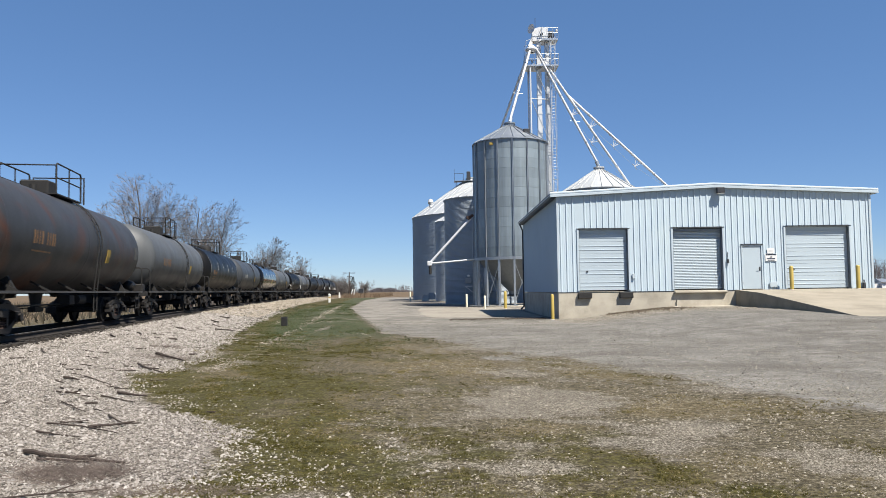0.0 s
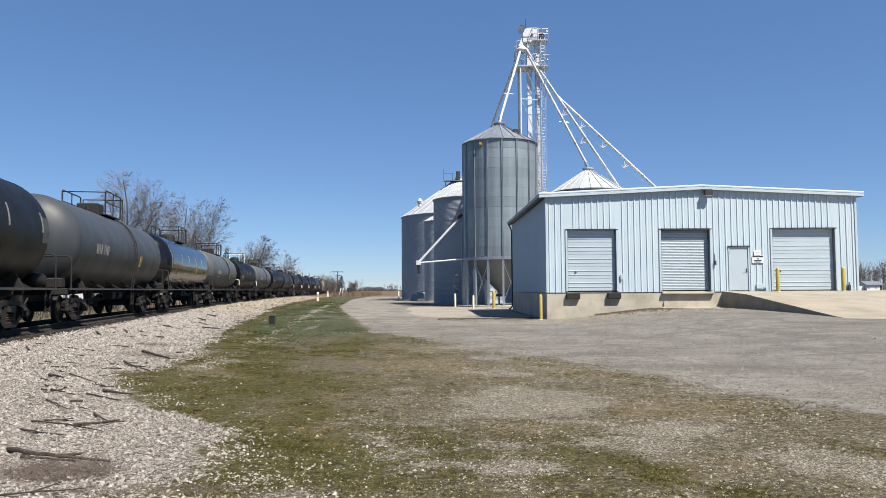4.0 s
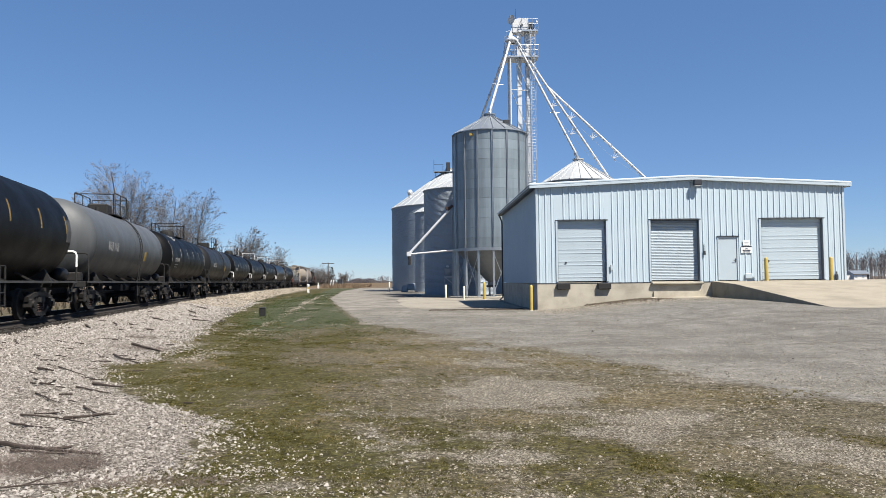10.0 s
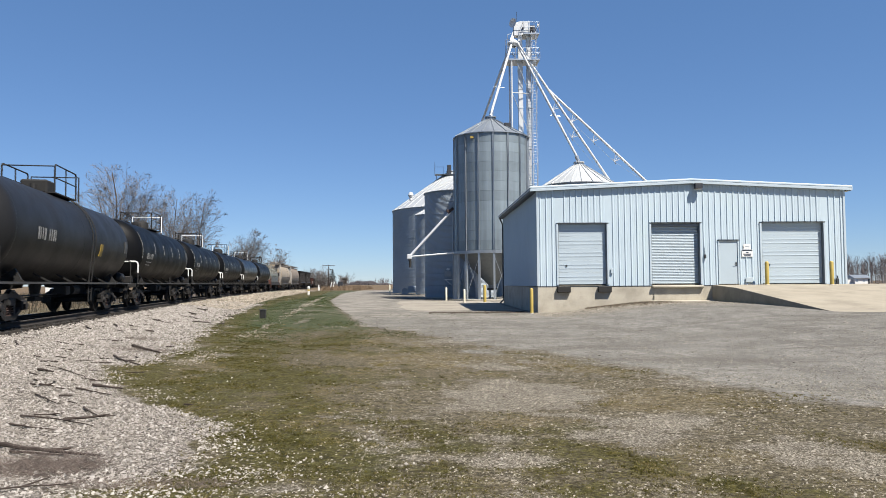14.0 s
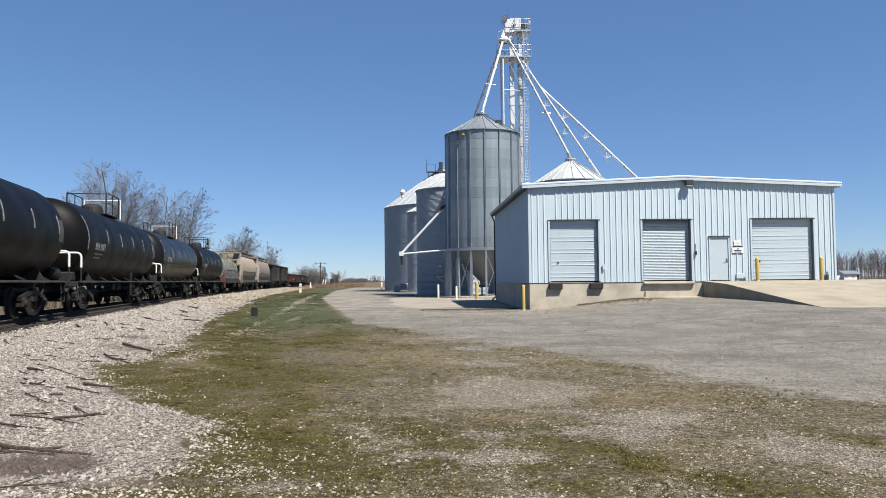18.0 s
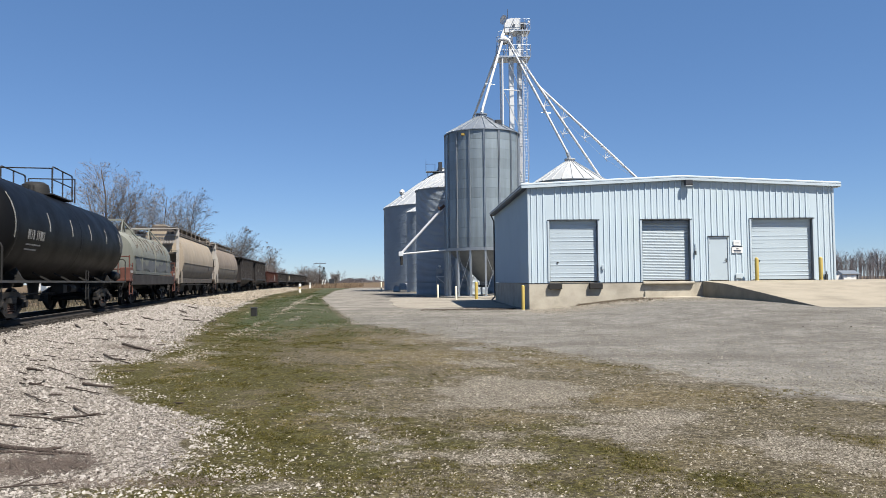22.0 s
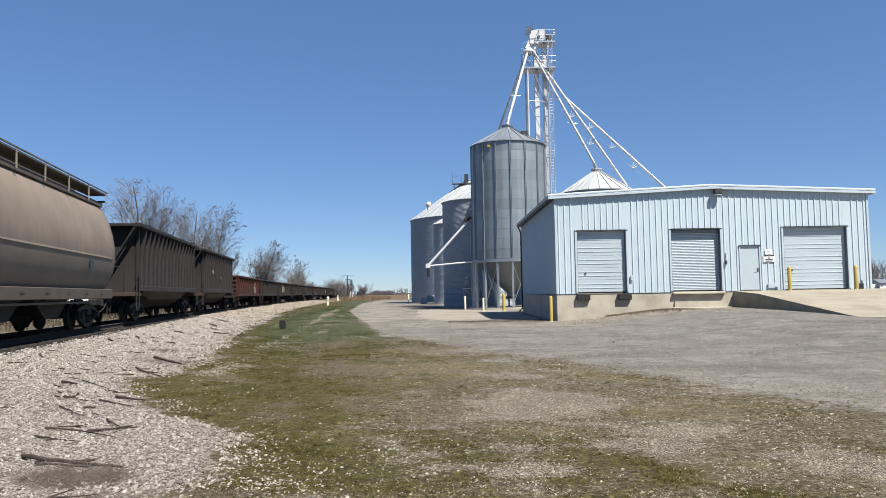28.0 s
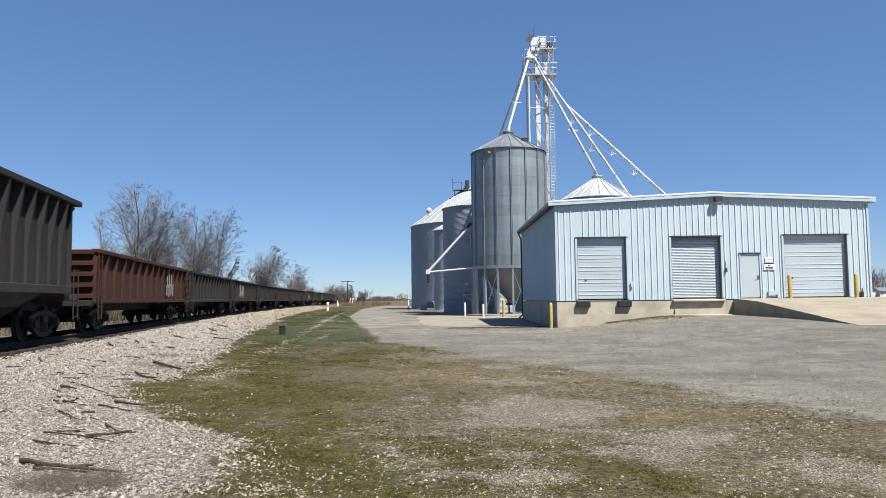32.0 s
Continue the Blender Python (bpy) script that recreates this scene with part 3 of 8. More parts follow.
    # grey crushed stone of the yard
    grey = m.ramp(m.math("ADD", m.math("MULTIPLY", grit, 0.5), m.math("ADD", m.math("MULTIPLY", fine, 0.25), m.math("MULTIPLY", mid, 0.25))), [(0.38, (0.122, 0.116, 0.106)), (0.50, (0.29, 0.277, 0.253)), (0.62, (0.52, 0.50, 0.462))])
    worn = m.noise(0.55, 6, 0.68, (0.35, 1.5, 1), 0.5)
    grey = m.mix(m.step(worn, 0.50, 0.62, 0.0, 0.75), grey, m.ramp(fine, [(0.35, (0.115, 0.103, 0.088)), (0.65, (0.25, 0.23, 0.195))]))
    grey = m.mix(m.step(m.math("ADD", m.attr("damp_shade"), m.math("MULTIPLY", half, 1.6)), 1.12, 1.7, 0.0, 0.85), grey, m.ramp(fine, [(0.4, (0.025, 0.02, 0.015)), (0.6, (0.10, 0.085, 0.066))]))
    grey = m.mix(m.math("MULTIPLY", m.attr("dusty"), m.step(worn, 0.62, 0.48, 0.15, 0.8)), grey, m.ramp(tight, [(0.40, (0.30, 0.278, 0.238)), (0.60, (0.57, 0.53, 0.46))]))
    grey = m.mix(m.step(m.noise(0.55, 8, 0.72, (1.0, 0.6, 1), 0.6), 0.47, 0.58, 0.0, 0.6), grey, m.ramp(grit, [(0.35, (0.10, 0.095, 0.085)), (0.65, (0.23, 0.215, 0.19))]))
    d = m.step(m.math("ADD", m.attr("drive"), m.math("MULTIPLY", m.math("SUBTRACT", half, 0.5), 2.2)), 0.25, 0.75)
    a = m.mix(d, a, grey)
    # pale ballast
    chip, gap = m.voro(34, "F1", "Color"), m.voro(34, "DISTANCE_TO_EDGE", "Distance")
    bal = m.ramp(chip, [(0.2, (0.122, 0.102, 0.086)), (0.42, (0.352, 0.315, 0.273)), (0.75, (0.60, 0.55, 0.49))])
    bal = m.mix(m.step(gap, 0.10, 0.0), bal, (0.045, 0.036, 0.03))
    bal = m.mix(m.step(m.math("ADD", m.math("MULTIPLY", fine, 0.7), m.math("MULTIPLY", mid, 0.3)), 0.56, 0.70), bal, (0.105, 0.082, 0.064))
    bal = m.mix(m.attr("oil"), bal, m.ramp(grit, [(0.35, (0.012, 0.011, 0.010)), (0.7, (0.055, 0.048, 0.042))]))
    b = m.step(m.math("ADD", m.attr("ballast"), m.math("MULTIPLY", m.math("SUBTRACT", half, 0.5), 2.4)), 0.36, 0.64)
    a = m.mix(b, a, bal)
    # tilled field and dry grass far off
    far = m.ramp(big, [(0.3, (0.15, 0.105, 0.065)), (0.7, (0.25, 0.185, 0.115))])
    a = m.mix(m.attr("field"), a, far)
    m.color(a)
    m.bump(m.math("ADD", m.math("MULTIPLY", stones, -0.5), m.math("ADD", m.math("MULTIPLY", grit, 0.5), m.math("MULTIPLY", fine, 0.7))), 0.9, 0.03)
    me.materials.append(m.m)
    return tagged(new("ground", me), "worn gravel yard, mossy turf and pale ballast running out to tilled fields", "ground", kind="structure")


ground = make_ground()


# ---- track ----
def make_track():
    track = thing("railway_track", "single railway track of steel rails on dark wooden ties in pale ballast", "railway track")
    tagged(track, kind="structure")
    ss = list(np.arange(-30, 120, 2.0)) + list(np.arange(120, 460, 5.0))
    for side in (0.0, -1.505):
        web, head = Geo(), Geo()
        prof = [(-0.07, -0.17), (0.07, -0.17), (0.07, -0.155), (0.012, -0.13), (0.012, -0.045), (0.036, -0.035), (0.036, -0.004), (-0.036, -0.004), (-0.036, -0.035), (-0.012, -0.045), (-0.012, -0.13), (-0.07, -0.155)]
        top = [(-0.036, -0.003), (0.036, -0.003), (0.026, 0.0), (-0.026, 0.0)]
        for geo, pr in ((web, prof), (head, top)):
            vs, n = [], len(pr)
            for s in ss:
                x, y, k = line_at(s, side)
                q = math.hypot(k, 1)
                vs += [(x + a / q, y - a * k / q, RAIL_Z + b) for a, b in pr]
            fs = [(i * n + j, i * n + (j + 1) % n, (i + 1) * n + (j + 1) % n, (i + 1) * n + j) for i in range(len(ss) - 1) for j in range(n)]
            geo.add(vs, fs)
        r = part("rail", web, MAT["rail"], track)
        part("rail_head", head, MAT["rail_top"], r, "rail head polished by wheels")
    tie = Geo().cbox(-1.3, 1.3, -0.115, 0.115, -0.19, 0.0, 0.012).mesh("tie", MAT["tie"])
    for i in range(170):
        s = -8 + i * 0.55
        x, y, k = line_at(s, -0.7525)
        ob = part("tie", tie, None, track)
        ob.matrix_basis = pose(x, y, RAIL_Z - 0.17 + random.uniform(-0.012, 0.006), 0, 0, -math.degrees(math.atan(k)) + random.uniform(-1, 1))
    return track


make_track()


# ---- warehouse ----
WX0, WX1, WY0, WY1 = 5.7, 21.3, 36.3, 51.5
FLOOR_Z, EAVE_Z, RIDGE_Z = 1.35, 6.12, 6.48
DOORS = ((6.75, 9.18, 1.38, 4.43), (11.43, 13.88, 1.38, 4.43), (14.80, 15.84, 1.36, 3.55), (17.03, 20.18, 1.36, 4.44))


def roof_at(x):
    return RIDGE_Z - abs(x - (WX0 + WX1) / 2) / ((WX1 - WX0) / 2) * (RIDGE_Z - EAVE_Z)


def ribbed(x0, x1, z0, top, ribs=True):
    """Sheet with trapezoid ribs each 0.305 m, from x0 to x1, facing -y at y = 0; top(x) gives its upper edge."""
    pts, x = [(x0, 0.0)], x0
    k = math.floor((x0 - WX0) / 0.305 + 1e-6)
    while True:
        c = WX0 + 0.1525 + k * 0.305
        k += 1
        if c - 0.05 > x1:
            break
        if c - 0.05 < x0 or c + 0.05 > x1:
            continue
        pts += [(c - 0.045, 0.0), (c - 0.018, -0.034), (c + 0.018, -0.034), (c + 0.045, 0.0)]
        for m in (c + 0.115, c + 0.19):
            if m + 0.012 < x1:
                pts += [(m - 0.012, 0.0), (m, -0.005), (m + 0.012, 0.0)]
    pts.append((x1, 0.0))
    g = Geo()
    vs = [(x, y, z) for x, y in pts for z in (z0, top(x))]
    return g.add(vs, [(2 * i, 2 * i + 2, 2 * i + 3, 2 * i + 1) for i in range(len(pts) - 1)])


def make_warehouse():
    house = thing("warehouse", "pale blue ribbed metal warehouse with loading doors and concrete base", "warehouse", at=(0, 0, 0))
    core, cx = MAT["siding"], (WX0 + WX1) / 2
    # walls with thickness, cut through at the openings
    cuts = sorted({WX0, WX1, cx} | {v for d in DOORS for v in d[:2]})
    for a, b in zip(cuts, cuts[1:]):
        mid = (a + b) / 2
        d = next((d for d in DOORS if d[0] <= mid <= d[1]), None)
        z0 = d[3] if d else FLOOR_Z
        part("wall", Geo().add([(x, y, z) for x in (a, b) for y in (WY0 + 0.004, WY0 + 0.2) for z in (z0, roof_at(x) - 0.01)],
                                 [(0, 1, 3, 2), (4, 6, 7, 5), (0, 4, 5, 1), (2, 3, 7, 6), (0, 2, 6, 4), (1, 5, 7, 3)]), core, house)
    for x0, x1, y0, y1 in ((WX0 + 0.004, WX0 + 0.2, WY0 + 0.2, WY1), (WX1 - 0.2, WX1 - 0.004, WY0 + 0.2, WY1)):
        part("wall", Geo().box(x0, x1, y0, y1, FLOOR_Z, EAVE_Z - 0.02), core, house)
    back = Geo().prism([(WX0 + 0.2, FLOOR_Z), (WX1 - 0.2, FLOOR_Z), (WX1 - 0.2, EAVE_Z - 0.02), (cx, RIDGE_Z - 0.02), (WX0 + 0.2, EAVE_Z - 0.02)], "y", WY1 - 0.2, WY1)
    part("wall", back, core, house)
    part("floor_slab", Geo().box(WX0 + 0.2, WX1 - 0.2, WY0 + 0.2, WY1 - 0.2, FLOOR_Z - 0.15, FLOOR_Z), MAT["concrete"], house)
    # ribbed sheets, one panel each 0.915 m
    edges = [WX0 + 0.915 * i for i in range(int((WX1 - WX0) / 0.915) + 1)] + [WX1]
    for a, b in zip(edges, edges[1:]):
        pieces, spans = [], [(a, b)]
        for d in DOORS:
            nxt = []
            for p, q in spans:
                lo, hi = max(p, d[0]), min(q, d[1])
                if hi - lo > 0.02:
                    pieces.append((lo, hi, d[3] + 0.06))
                    nxt += [s for s in ((p, lo), (hi, q)) if s[1] - s[0] > 0.03]
                else:
                    nxt.append((p, q))
            spans = nxt
        for p, q in spans:
            pieces.append((p, q, FLOOR_Z - 0.03))
        g = Geo()
        for p, q, z0 in pieces:
            s = ribbed(p, q, z0, lambda x: roof_at(x) - 0.04)
            g.add([(x, y + WY0, z) for x, y, z in s.v], s.f)
        part("panel", g, core, house, tidy=False)
    # side sheets
    n = 16
    for i in range(n + 1):
        y0, y1 = WY0 + i * 0.915, min(WY0 + (i + 1) * 0.915, WY1)
        if y1 - y0 < 0.1:
            continue
        for sgn, xw in ((-1, WX0), (1, WX1)):
            pts = [(y0, 0.0)]
            for k in range(3):
                c = y0 + 0.1525 + 0.305 * k
                if c + 0.05 < y1:
                    pts += [(c - 0.045, 0), (c - 0.018, 0.034), (c + 0.018, 0.034), (c + 0.045, 0)]
            pts.append((y1, 0.0))
            vs = [(xw + sgn * o, y, z) for y, o in pts for z in (FLOOR_Z - 0.03, EAVE_Z - 0.03)]
            f = [(2 * k, 2 * k + 1, 2 * k + 3, 2 * k + 2) for k in range(len(pts) - 1)]
            part("panel", Geo().add(vs, f if sgn < 0 else [t[::-1] for t in f]), core, house, tidy=False)
    # roof and its trim
    for a, b in ((WX0 - 0.35, cx), (cx, WX1 + 0.35)):
        za, zb = roof_at(a) + 0.14, roof_at(b) + 0.14
        part("roof", Geo().add([(x, y, z + o) for x, z in ((a, za), (b, zb)) for y in (WY0 - 0.10, WY1 + 0.15) for o in (-0.12, 0.0)],
                               [(0, 1, 3, 2), (4, 6, 7, 5), (0, 4, 5, 1), (2, 3, 7, 6), (0, 2, 6, 4), (1, 5, 7, 3)]), MAT["roof_steel"], house, "low metal gable roof")
        fas = [(y, z) for y, z in ((-0.20, -0.115), (-0.105, -0.115), (-0.105, 0.09), (-0.04, 0.13), (-0.04, 0.15), (-0.17, 0.125), (-0.20, 0.09), (-0.20, 0.035), (-0.185, 0.025), (-0.185, 0.005), (-0.20, -0.005))]
        vs = [(x, WY0 + y, roof_at(x) + 0.06 + z) for x in (a, b) for y, z in fas]
        m = len(fas)
        part("fascia", Geo().add(vs, [(i, (i + 1) % m, m + (i + 1) % m, m + i) for i in range(m)] + [tuple(range(m))[::-1], tuple(range(m, 2 * m))]), MAT["trim"], house, "white-blue rake trim")
        part("soffit", Geo().add([(x, y, roof_at(x) - 0.07 + o) for x in (a, b) for y in (WY0 - 0.10, WY0 - 0.042) for o in (0, 0.03)],
                       [(0, 1, 3, 2), (4, 6, 7, 5), (0, 4, 5, 1), (2, 3, 7, 6), (0, 2, 6, 4), (1, 5, 7, 3)]), MAT["trim"], house)
    for x, sgn in ((WX0, -1), (WX1, 1)):
        part("gutter", Geo().prism([(x + sgn * 0.05, EAVE_Z - 0.10), (x + sgn * 0.30, EAVE_Z - 0.10), (x + sgn * 0.36, EAVE_Z + 0.10), (x + sgn * 0.05, EAVE_Z + 0.10)], "y", WY0 - 0.10, WY1 + 0.14), MAT["dark_trim"] if sgn < 0 else MAT["trim"], house, "eaves gutter")
    part("downspout", Geo().pipe([(WX0 - 0.25, WY1 - 0.1, EAVE_Z - 0.1), (WX0 - 0.08, WY1 - 0.1, EAVE_Z - 0.5), (WX0 - 0.08, WY1 - 0.1, 0.3), (WX0 - 0.3, WY1 - 0.1, 0.1)], 0.05), MAT["dark_trim"], house)
    for x in (WX0 + 0.02, WX1 - 0.02):
        part("corner_trim", Geo().cbox(x - 0.055, x + 0.055, WY0 - 0.042, WY0 + 0.02, FLOOR_Z - 0.03, EAVE_Z - 0.05, 0.006), MAT["trim"], house)
    part("base_flashing", Geo().box(WX0 - 0.01, WX1 + 0.01, WY0 - 0.045, WY0 - 0.002, FLOOR_Z - 0.06, FLOOR_Z - 0.03), MAT["dark_trim"], house)
    # concrete base
    base = Geo()
    base.cbox(WX0 - 0.02, WX1 + 0.02, WY0 - 0.03, WY0 + 0.25, -0.3, FLOOR_Z - 0.06, 0.015)
    part("foundation", base, MAT["concrete"], house, "stained cast concrete base")
    part("foundation", Geo().box(WX0 - 0.02, WX0 + 0.25, WY0 + 0.25, WY1, -0.3, FLOOR_Z - 0.06), MAT["concrete"], house)
    part("foundation", Geo().box(WX1 - 0.25, WX1 + 0.02, WY0 + 0.25, WY1, -0.3, FLOOR_Z - 0.06), MAT["concrete"], house)
    # doors
    for k, (x0, x1, z0, z1) in enumerate(DOORS):
        if k == 2:
            door = part("door", Geo().cbox(x0 + 0.06, x1 - 0.06, WY0 + 0.0, WY0 + 0.05, z0 + 0.01, z1 - 0.06, 0.004), MAT["door_paint"], house, "flush steel door, closed")
            fr = Geo()
            for a, b, c, d in ((x0, x0 + 0.055, z0, z1), (x1 - 0.055, x1, z0, z1), (x0 + 0.055, x1 - 0.055, z1 - 0.055, z1)):
                fr.cbox(a, b, WY0 - 0.04, WY0 + 0.10, c, d, 0.005)
            part("door_frame", fr, MAT["trim"], house)
            part("drip_cap", Geo().box(x0 - 0.03, x1 + 0.03, WY0 - 0.07, WY0 - 0.005, z1 + 0.002, z1 + 0.04), MAT["dark_trim"], house)
            hd = Geo().cbox(x1 - 0.17, x1 - 0.10, WY0 - 0.012, WY0, z0 + 0.9, z0 + 1.10, 0.004)
            hd.pipe([(x1 - 0.135, WY0 - 0.01, z0 + 1.0), (x1 - 0.135, WY0 - 0.06, z0 + 1.0), (x1 - 0.26, WY0 - 0.06, z0 + 0.99)], 0.012)
            part("handle", hd, MAT["dark_trim"], door, "dark lever handle")
            for z in (0.25, 1.05, 1.85):
                part("hinge", Geo().tube((x0 + 0.058, WY0 - 0.012, z0 + z), (x0 + 0.058, WY0 - 0.012, z0 + z + 0.11), 0.012), MAT["dark_trim"], door)
            continue
        curtain = k == 1
        door = part("door", Geo().box(x0 + 0.02, x1 - 0.02, WY0 + (0.235 if curtain else 0.19), WY0 + (0.243 if curtain else 0.198), z0 + 0.02, z1), MAT["door_paint"], house,
                    "pale roll-up door with narrow slats, closed" if curtain else "pale sectional overhead door, closed")
        if curtain:
            # added dark box imitates the shadow band below the lintel
            part("hood", Geo().cbox(x0 + 0.02, x1 - 0.02, WY0 + 0.10, WY0 + 0.19, z1 - 0.15, z1 - 0.032, 0.01), MAT["zinc_shade"], door, "grey box standing in for the lintel's shadow")
            z = z0 + 0.02
            slat = Geo().prism([(0.0, 0.0), (-0.022, 0.012), (-0.03, 0.04), (-0.022, 0.064), (0.0, 0.074)], "x", x0 + 0.02, x1 - 0.02).mesh("slat", MAT["door_paint"])
            while z + 0.075 < z1:
                ob = part("slat", slat, None, door)
                ob.location = (0, WY0 + 0.23, z)
                z += 0.078
        else:
            sec = (z1 - z0 - 0.04) / 5
            for i in range(5):
                a = z0 + 0.02 + i * sec
                g = Geo().cbox(x0 + 0.02, x1 - 0.02, WY0 + 0.16, WY0 + 0.188, a + 0.004, a + sec - 0.004, 0.006)
                for q in (0.34, 0.66):
                    g.prism([(WY0 + 0.161, a + sec * q - 0.035), (WY0 + 0.145, a + sec * q - 0.02), (WY0 + 0.145, a + sec * q + 0.012), (WY0 + 0.161, a + sec * q + 0.02)], "x", x0 + 0.02, x1 - 0.02)
                part("section", g, MAT["door_paint"], door)
            part("latch", Geo().tube((x0 + 0.42, WY0 + 0.16, z0 + 0.95), (x0 + 0.42, WY0 + 0.12, z0 + 0.95), 0.05, 12), MAT["dark_trim"], door, "round lock")
        # lintel and jambs are toned dark for the shade of the recess
        part("lintel", Geo().box(x0, x1, WY0 + 0.201, WY0 + 0.40, z1 - 0.03, z1 + 0.15), MAT["zinc_shade"], house)
        for xa, xb in ((x0 - 0.002, x0 + 0.018), (x1 - 0.018, x1 + 0.002)):
            part("jamb", Geo().box(xa, xb, WY0 - 0.02, WY0 + 0.40, z0, z1), MAT["zinc_shade"], house, "steel jamb, recess shade put into its colour")
        for xa, xb in ((x0 - 0.10, x0 - 0.004), (x1 + 0.004, x1 + 0.10)):
            part("door_trim", Geo().cbox(xa, xb, WY0 - 0.05, WY0 - 0.002, z0, z1 + 0.06, 0.006), MAT["trim"], house)
        part("drip_cap", Geo().box(x0 - 0.10, x1 + 0.10, WY0 - 0.065, WY0 - 0.002, z1 + 0.004, z1 + 0.045), MAT["dark_trim"], house)
    for x in (6.98, 9.02):
        part("dock_bumper", Geo().cbox(x - 0.33, x + 0.33, WY0 - 0.22, WY0 - 0.03, 1.0, 1.29, 0.02), MAT["rubber"], house, "black rubber dock bumper")
    part("dock_plate", Geo().cbox(11.4, 14.0, WY0 - 0.22, WY0 - 0.03, 1.2, 1.32, 0.03).box(11.5, 13.9, WY0 - 0.12, WY0 - 0.03, 0.5, 0.86), MAT["concrete"], house, "worn dock sill below the roll-up door")
    part("footing_ledge", Geo().cbox(11.25, 14.35, WY0 - 0.55, WY0 - 0.03, 0.30, 0.57, 0.02), MAT["concrete"], house, "concrete ledge at the foot of the dock")
    part("switch_box", Geo().cbox(14.06, 14.16, WY0 - 0.12, WY0 - 0.04, 2.65, 2.85, 0.01).tube((14.11, WY0 - 0.06, 2.85), (14.11, WY0 - 0.06, 3.2), 0.012), MAT["dark_trim"], house)
    part("outlet_box", Geo().cbox(9.35, 9.47, WY0 - 0.10, WY0 - 0.04, 1.95, 2.2, 0.01), MAT["trim"], house)
    part("vent", Geo().cbox(16.15, 16.5, WY0 - 0.09, WY0 - 0.036, 1.45, 1.7, 0.01), MAT["trim"], house)
    part("spigot", Geo().cbox(20.72, 20.86, WY0 - 0.14, WY0 - 0.04, 1.33, 1.62, 0.02).tube((20.79, WY0 - 0.1, 1.6), (20.79, WY0 - 0.1, 1.75), 0.03), MAT["dark_trim"], house)
    lamp = part("wall_lamp", Geo().cbox(13.58, 13.98, WY0 - 0.36, WY0 - 0.16, 6.13, 6.42, 0.03), MAT["dark_trim"], house, "dark wall light under the ridge")
    part("lens", Geo().cbox(13.62, 13.94, WY0 - 0.34, WY0 - 0.18, 6.105, 6.128, 0.004), MAT["white"], lamp)
    part("arm", Geo().box(13.7, 13.85, WY0 - 0.158, WY0 - 0.0, 6.2, 6.3), MAT["dark_trim"], lamp)
    return house


make_warehouse()


def make_sign(x0, x1, z0, z1, bars, label):
    s = thing("sign", label, "sign", at=((x0 + x1) / 2, WY0 - 0.045, z0))
    w, h = (x1 - x0) / 2, z1 - z0
    part("plate", Geo().cbox(-w, w, -0.006, 0.006, 0, h, 0.002), MAT["white"], s)
    for a, b, c, d, mat in bars:
        part("bar", Geo().box(-w + a * 2 * w, -w + b * 2 * w, -0.010, -0.0065, c * h, d * h), MAT[mat], s)
    return s


make_sign(16.08, 16.44, 3.11, 3.37, [(0.2, 0.8, 0.42, 0.55, "galv")], "small white paper sign on the metal wall")
make_sign(15.98, 16.54, 2.73, 3.09, [(0.03, 0.97, 0.80, 0.97, "sign_blue"), (0.12, 0.88, 0.855, 0.915, "white"), (0.4, 0.62, 0.5, 0.64, "sign_blue"), (0.15, 0.85, 0.28, 0.42, "sign_blue"), (0.2, 0.8, 0.08, 0.2, "sign_blue")], "white metal sign with dark writing beside the door")


def make_ramp():
    x0, x1, ya, yb, yc = 14.45, 34.0, WY0 - 0.032, 26.0, 24.6
    pts = [(ya, -0.3), (ya, 1.33), (33.5, 1.20), (yb, 0.45), (yc, 0.36), (yc, -0.3)]
    r = part("ramp", Geo().prism(pts, "x", x0, x1), plain("ramp_concrete", (0.50, 0.445, 0.345), 0.92, 0.0, 0.3, 0.9, 0.5, (0.33, 0.29, 0.22)))
    tagged(r, "broad pale concrete ramp up to the loading door", "ramp", kind="structure")
    return r


make_ramp()


def bollard(x, y, z, h, r):
    faded = y > 56.8
    b = thing("bollard", "faded cream-coloured steel bollard" if faded else "yellow steel bollard with a domed top", "bollard", "yellow bollards", (x, y, z))
    part("post", Geo().lathe([(0, -0.1), (r, -0.1), (r, h - r * 0.8), (r * 0.8, h - r * 0.3), (r * 0.45, h - r * 0.06), (0, h)], 16), MAT["yellow_faded" if faded else "yellow"], b, smooth=True)
    part("collar", Geo().lathe([(r * 1.25, -0.05), (r * 1.25, 0.015), (r, 0.03)], 16), MAT["concrete"], b)


for x, y, z, h, r in ((5.32, 35.9, 0.0, 1.25, 0.085), (17.0, 35.75, 1.3, 1.18, 0.095), (20.25, 35.75, 1.3, 1.18, 0.095), (4.75, 56.5, 0, 1.35, 0.12), (3.2, 57.0, 0, 1.05, 0.08),
                      (2.02, 64.6, 0, 1.15, 0.09), (-4.75, 104, 0, 1.36, 0.10), (1.2, 77, 0, 1.2, 0.08)):
    bollard(x, y, float(ground_z(x, y)) if z == 0 else z, h, r)


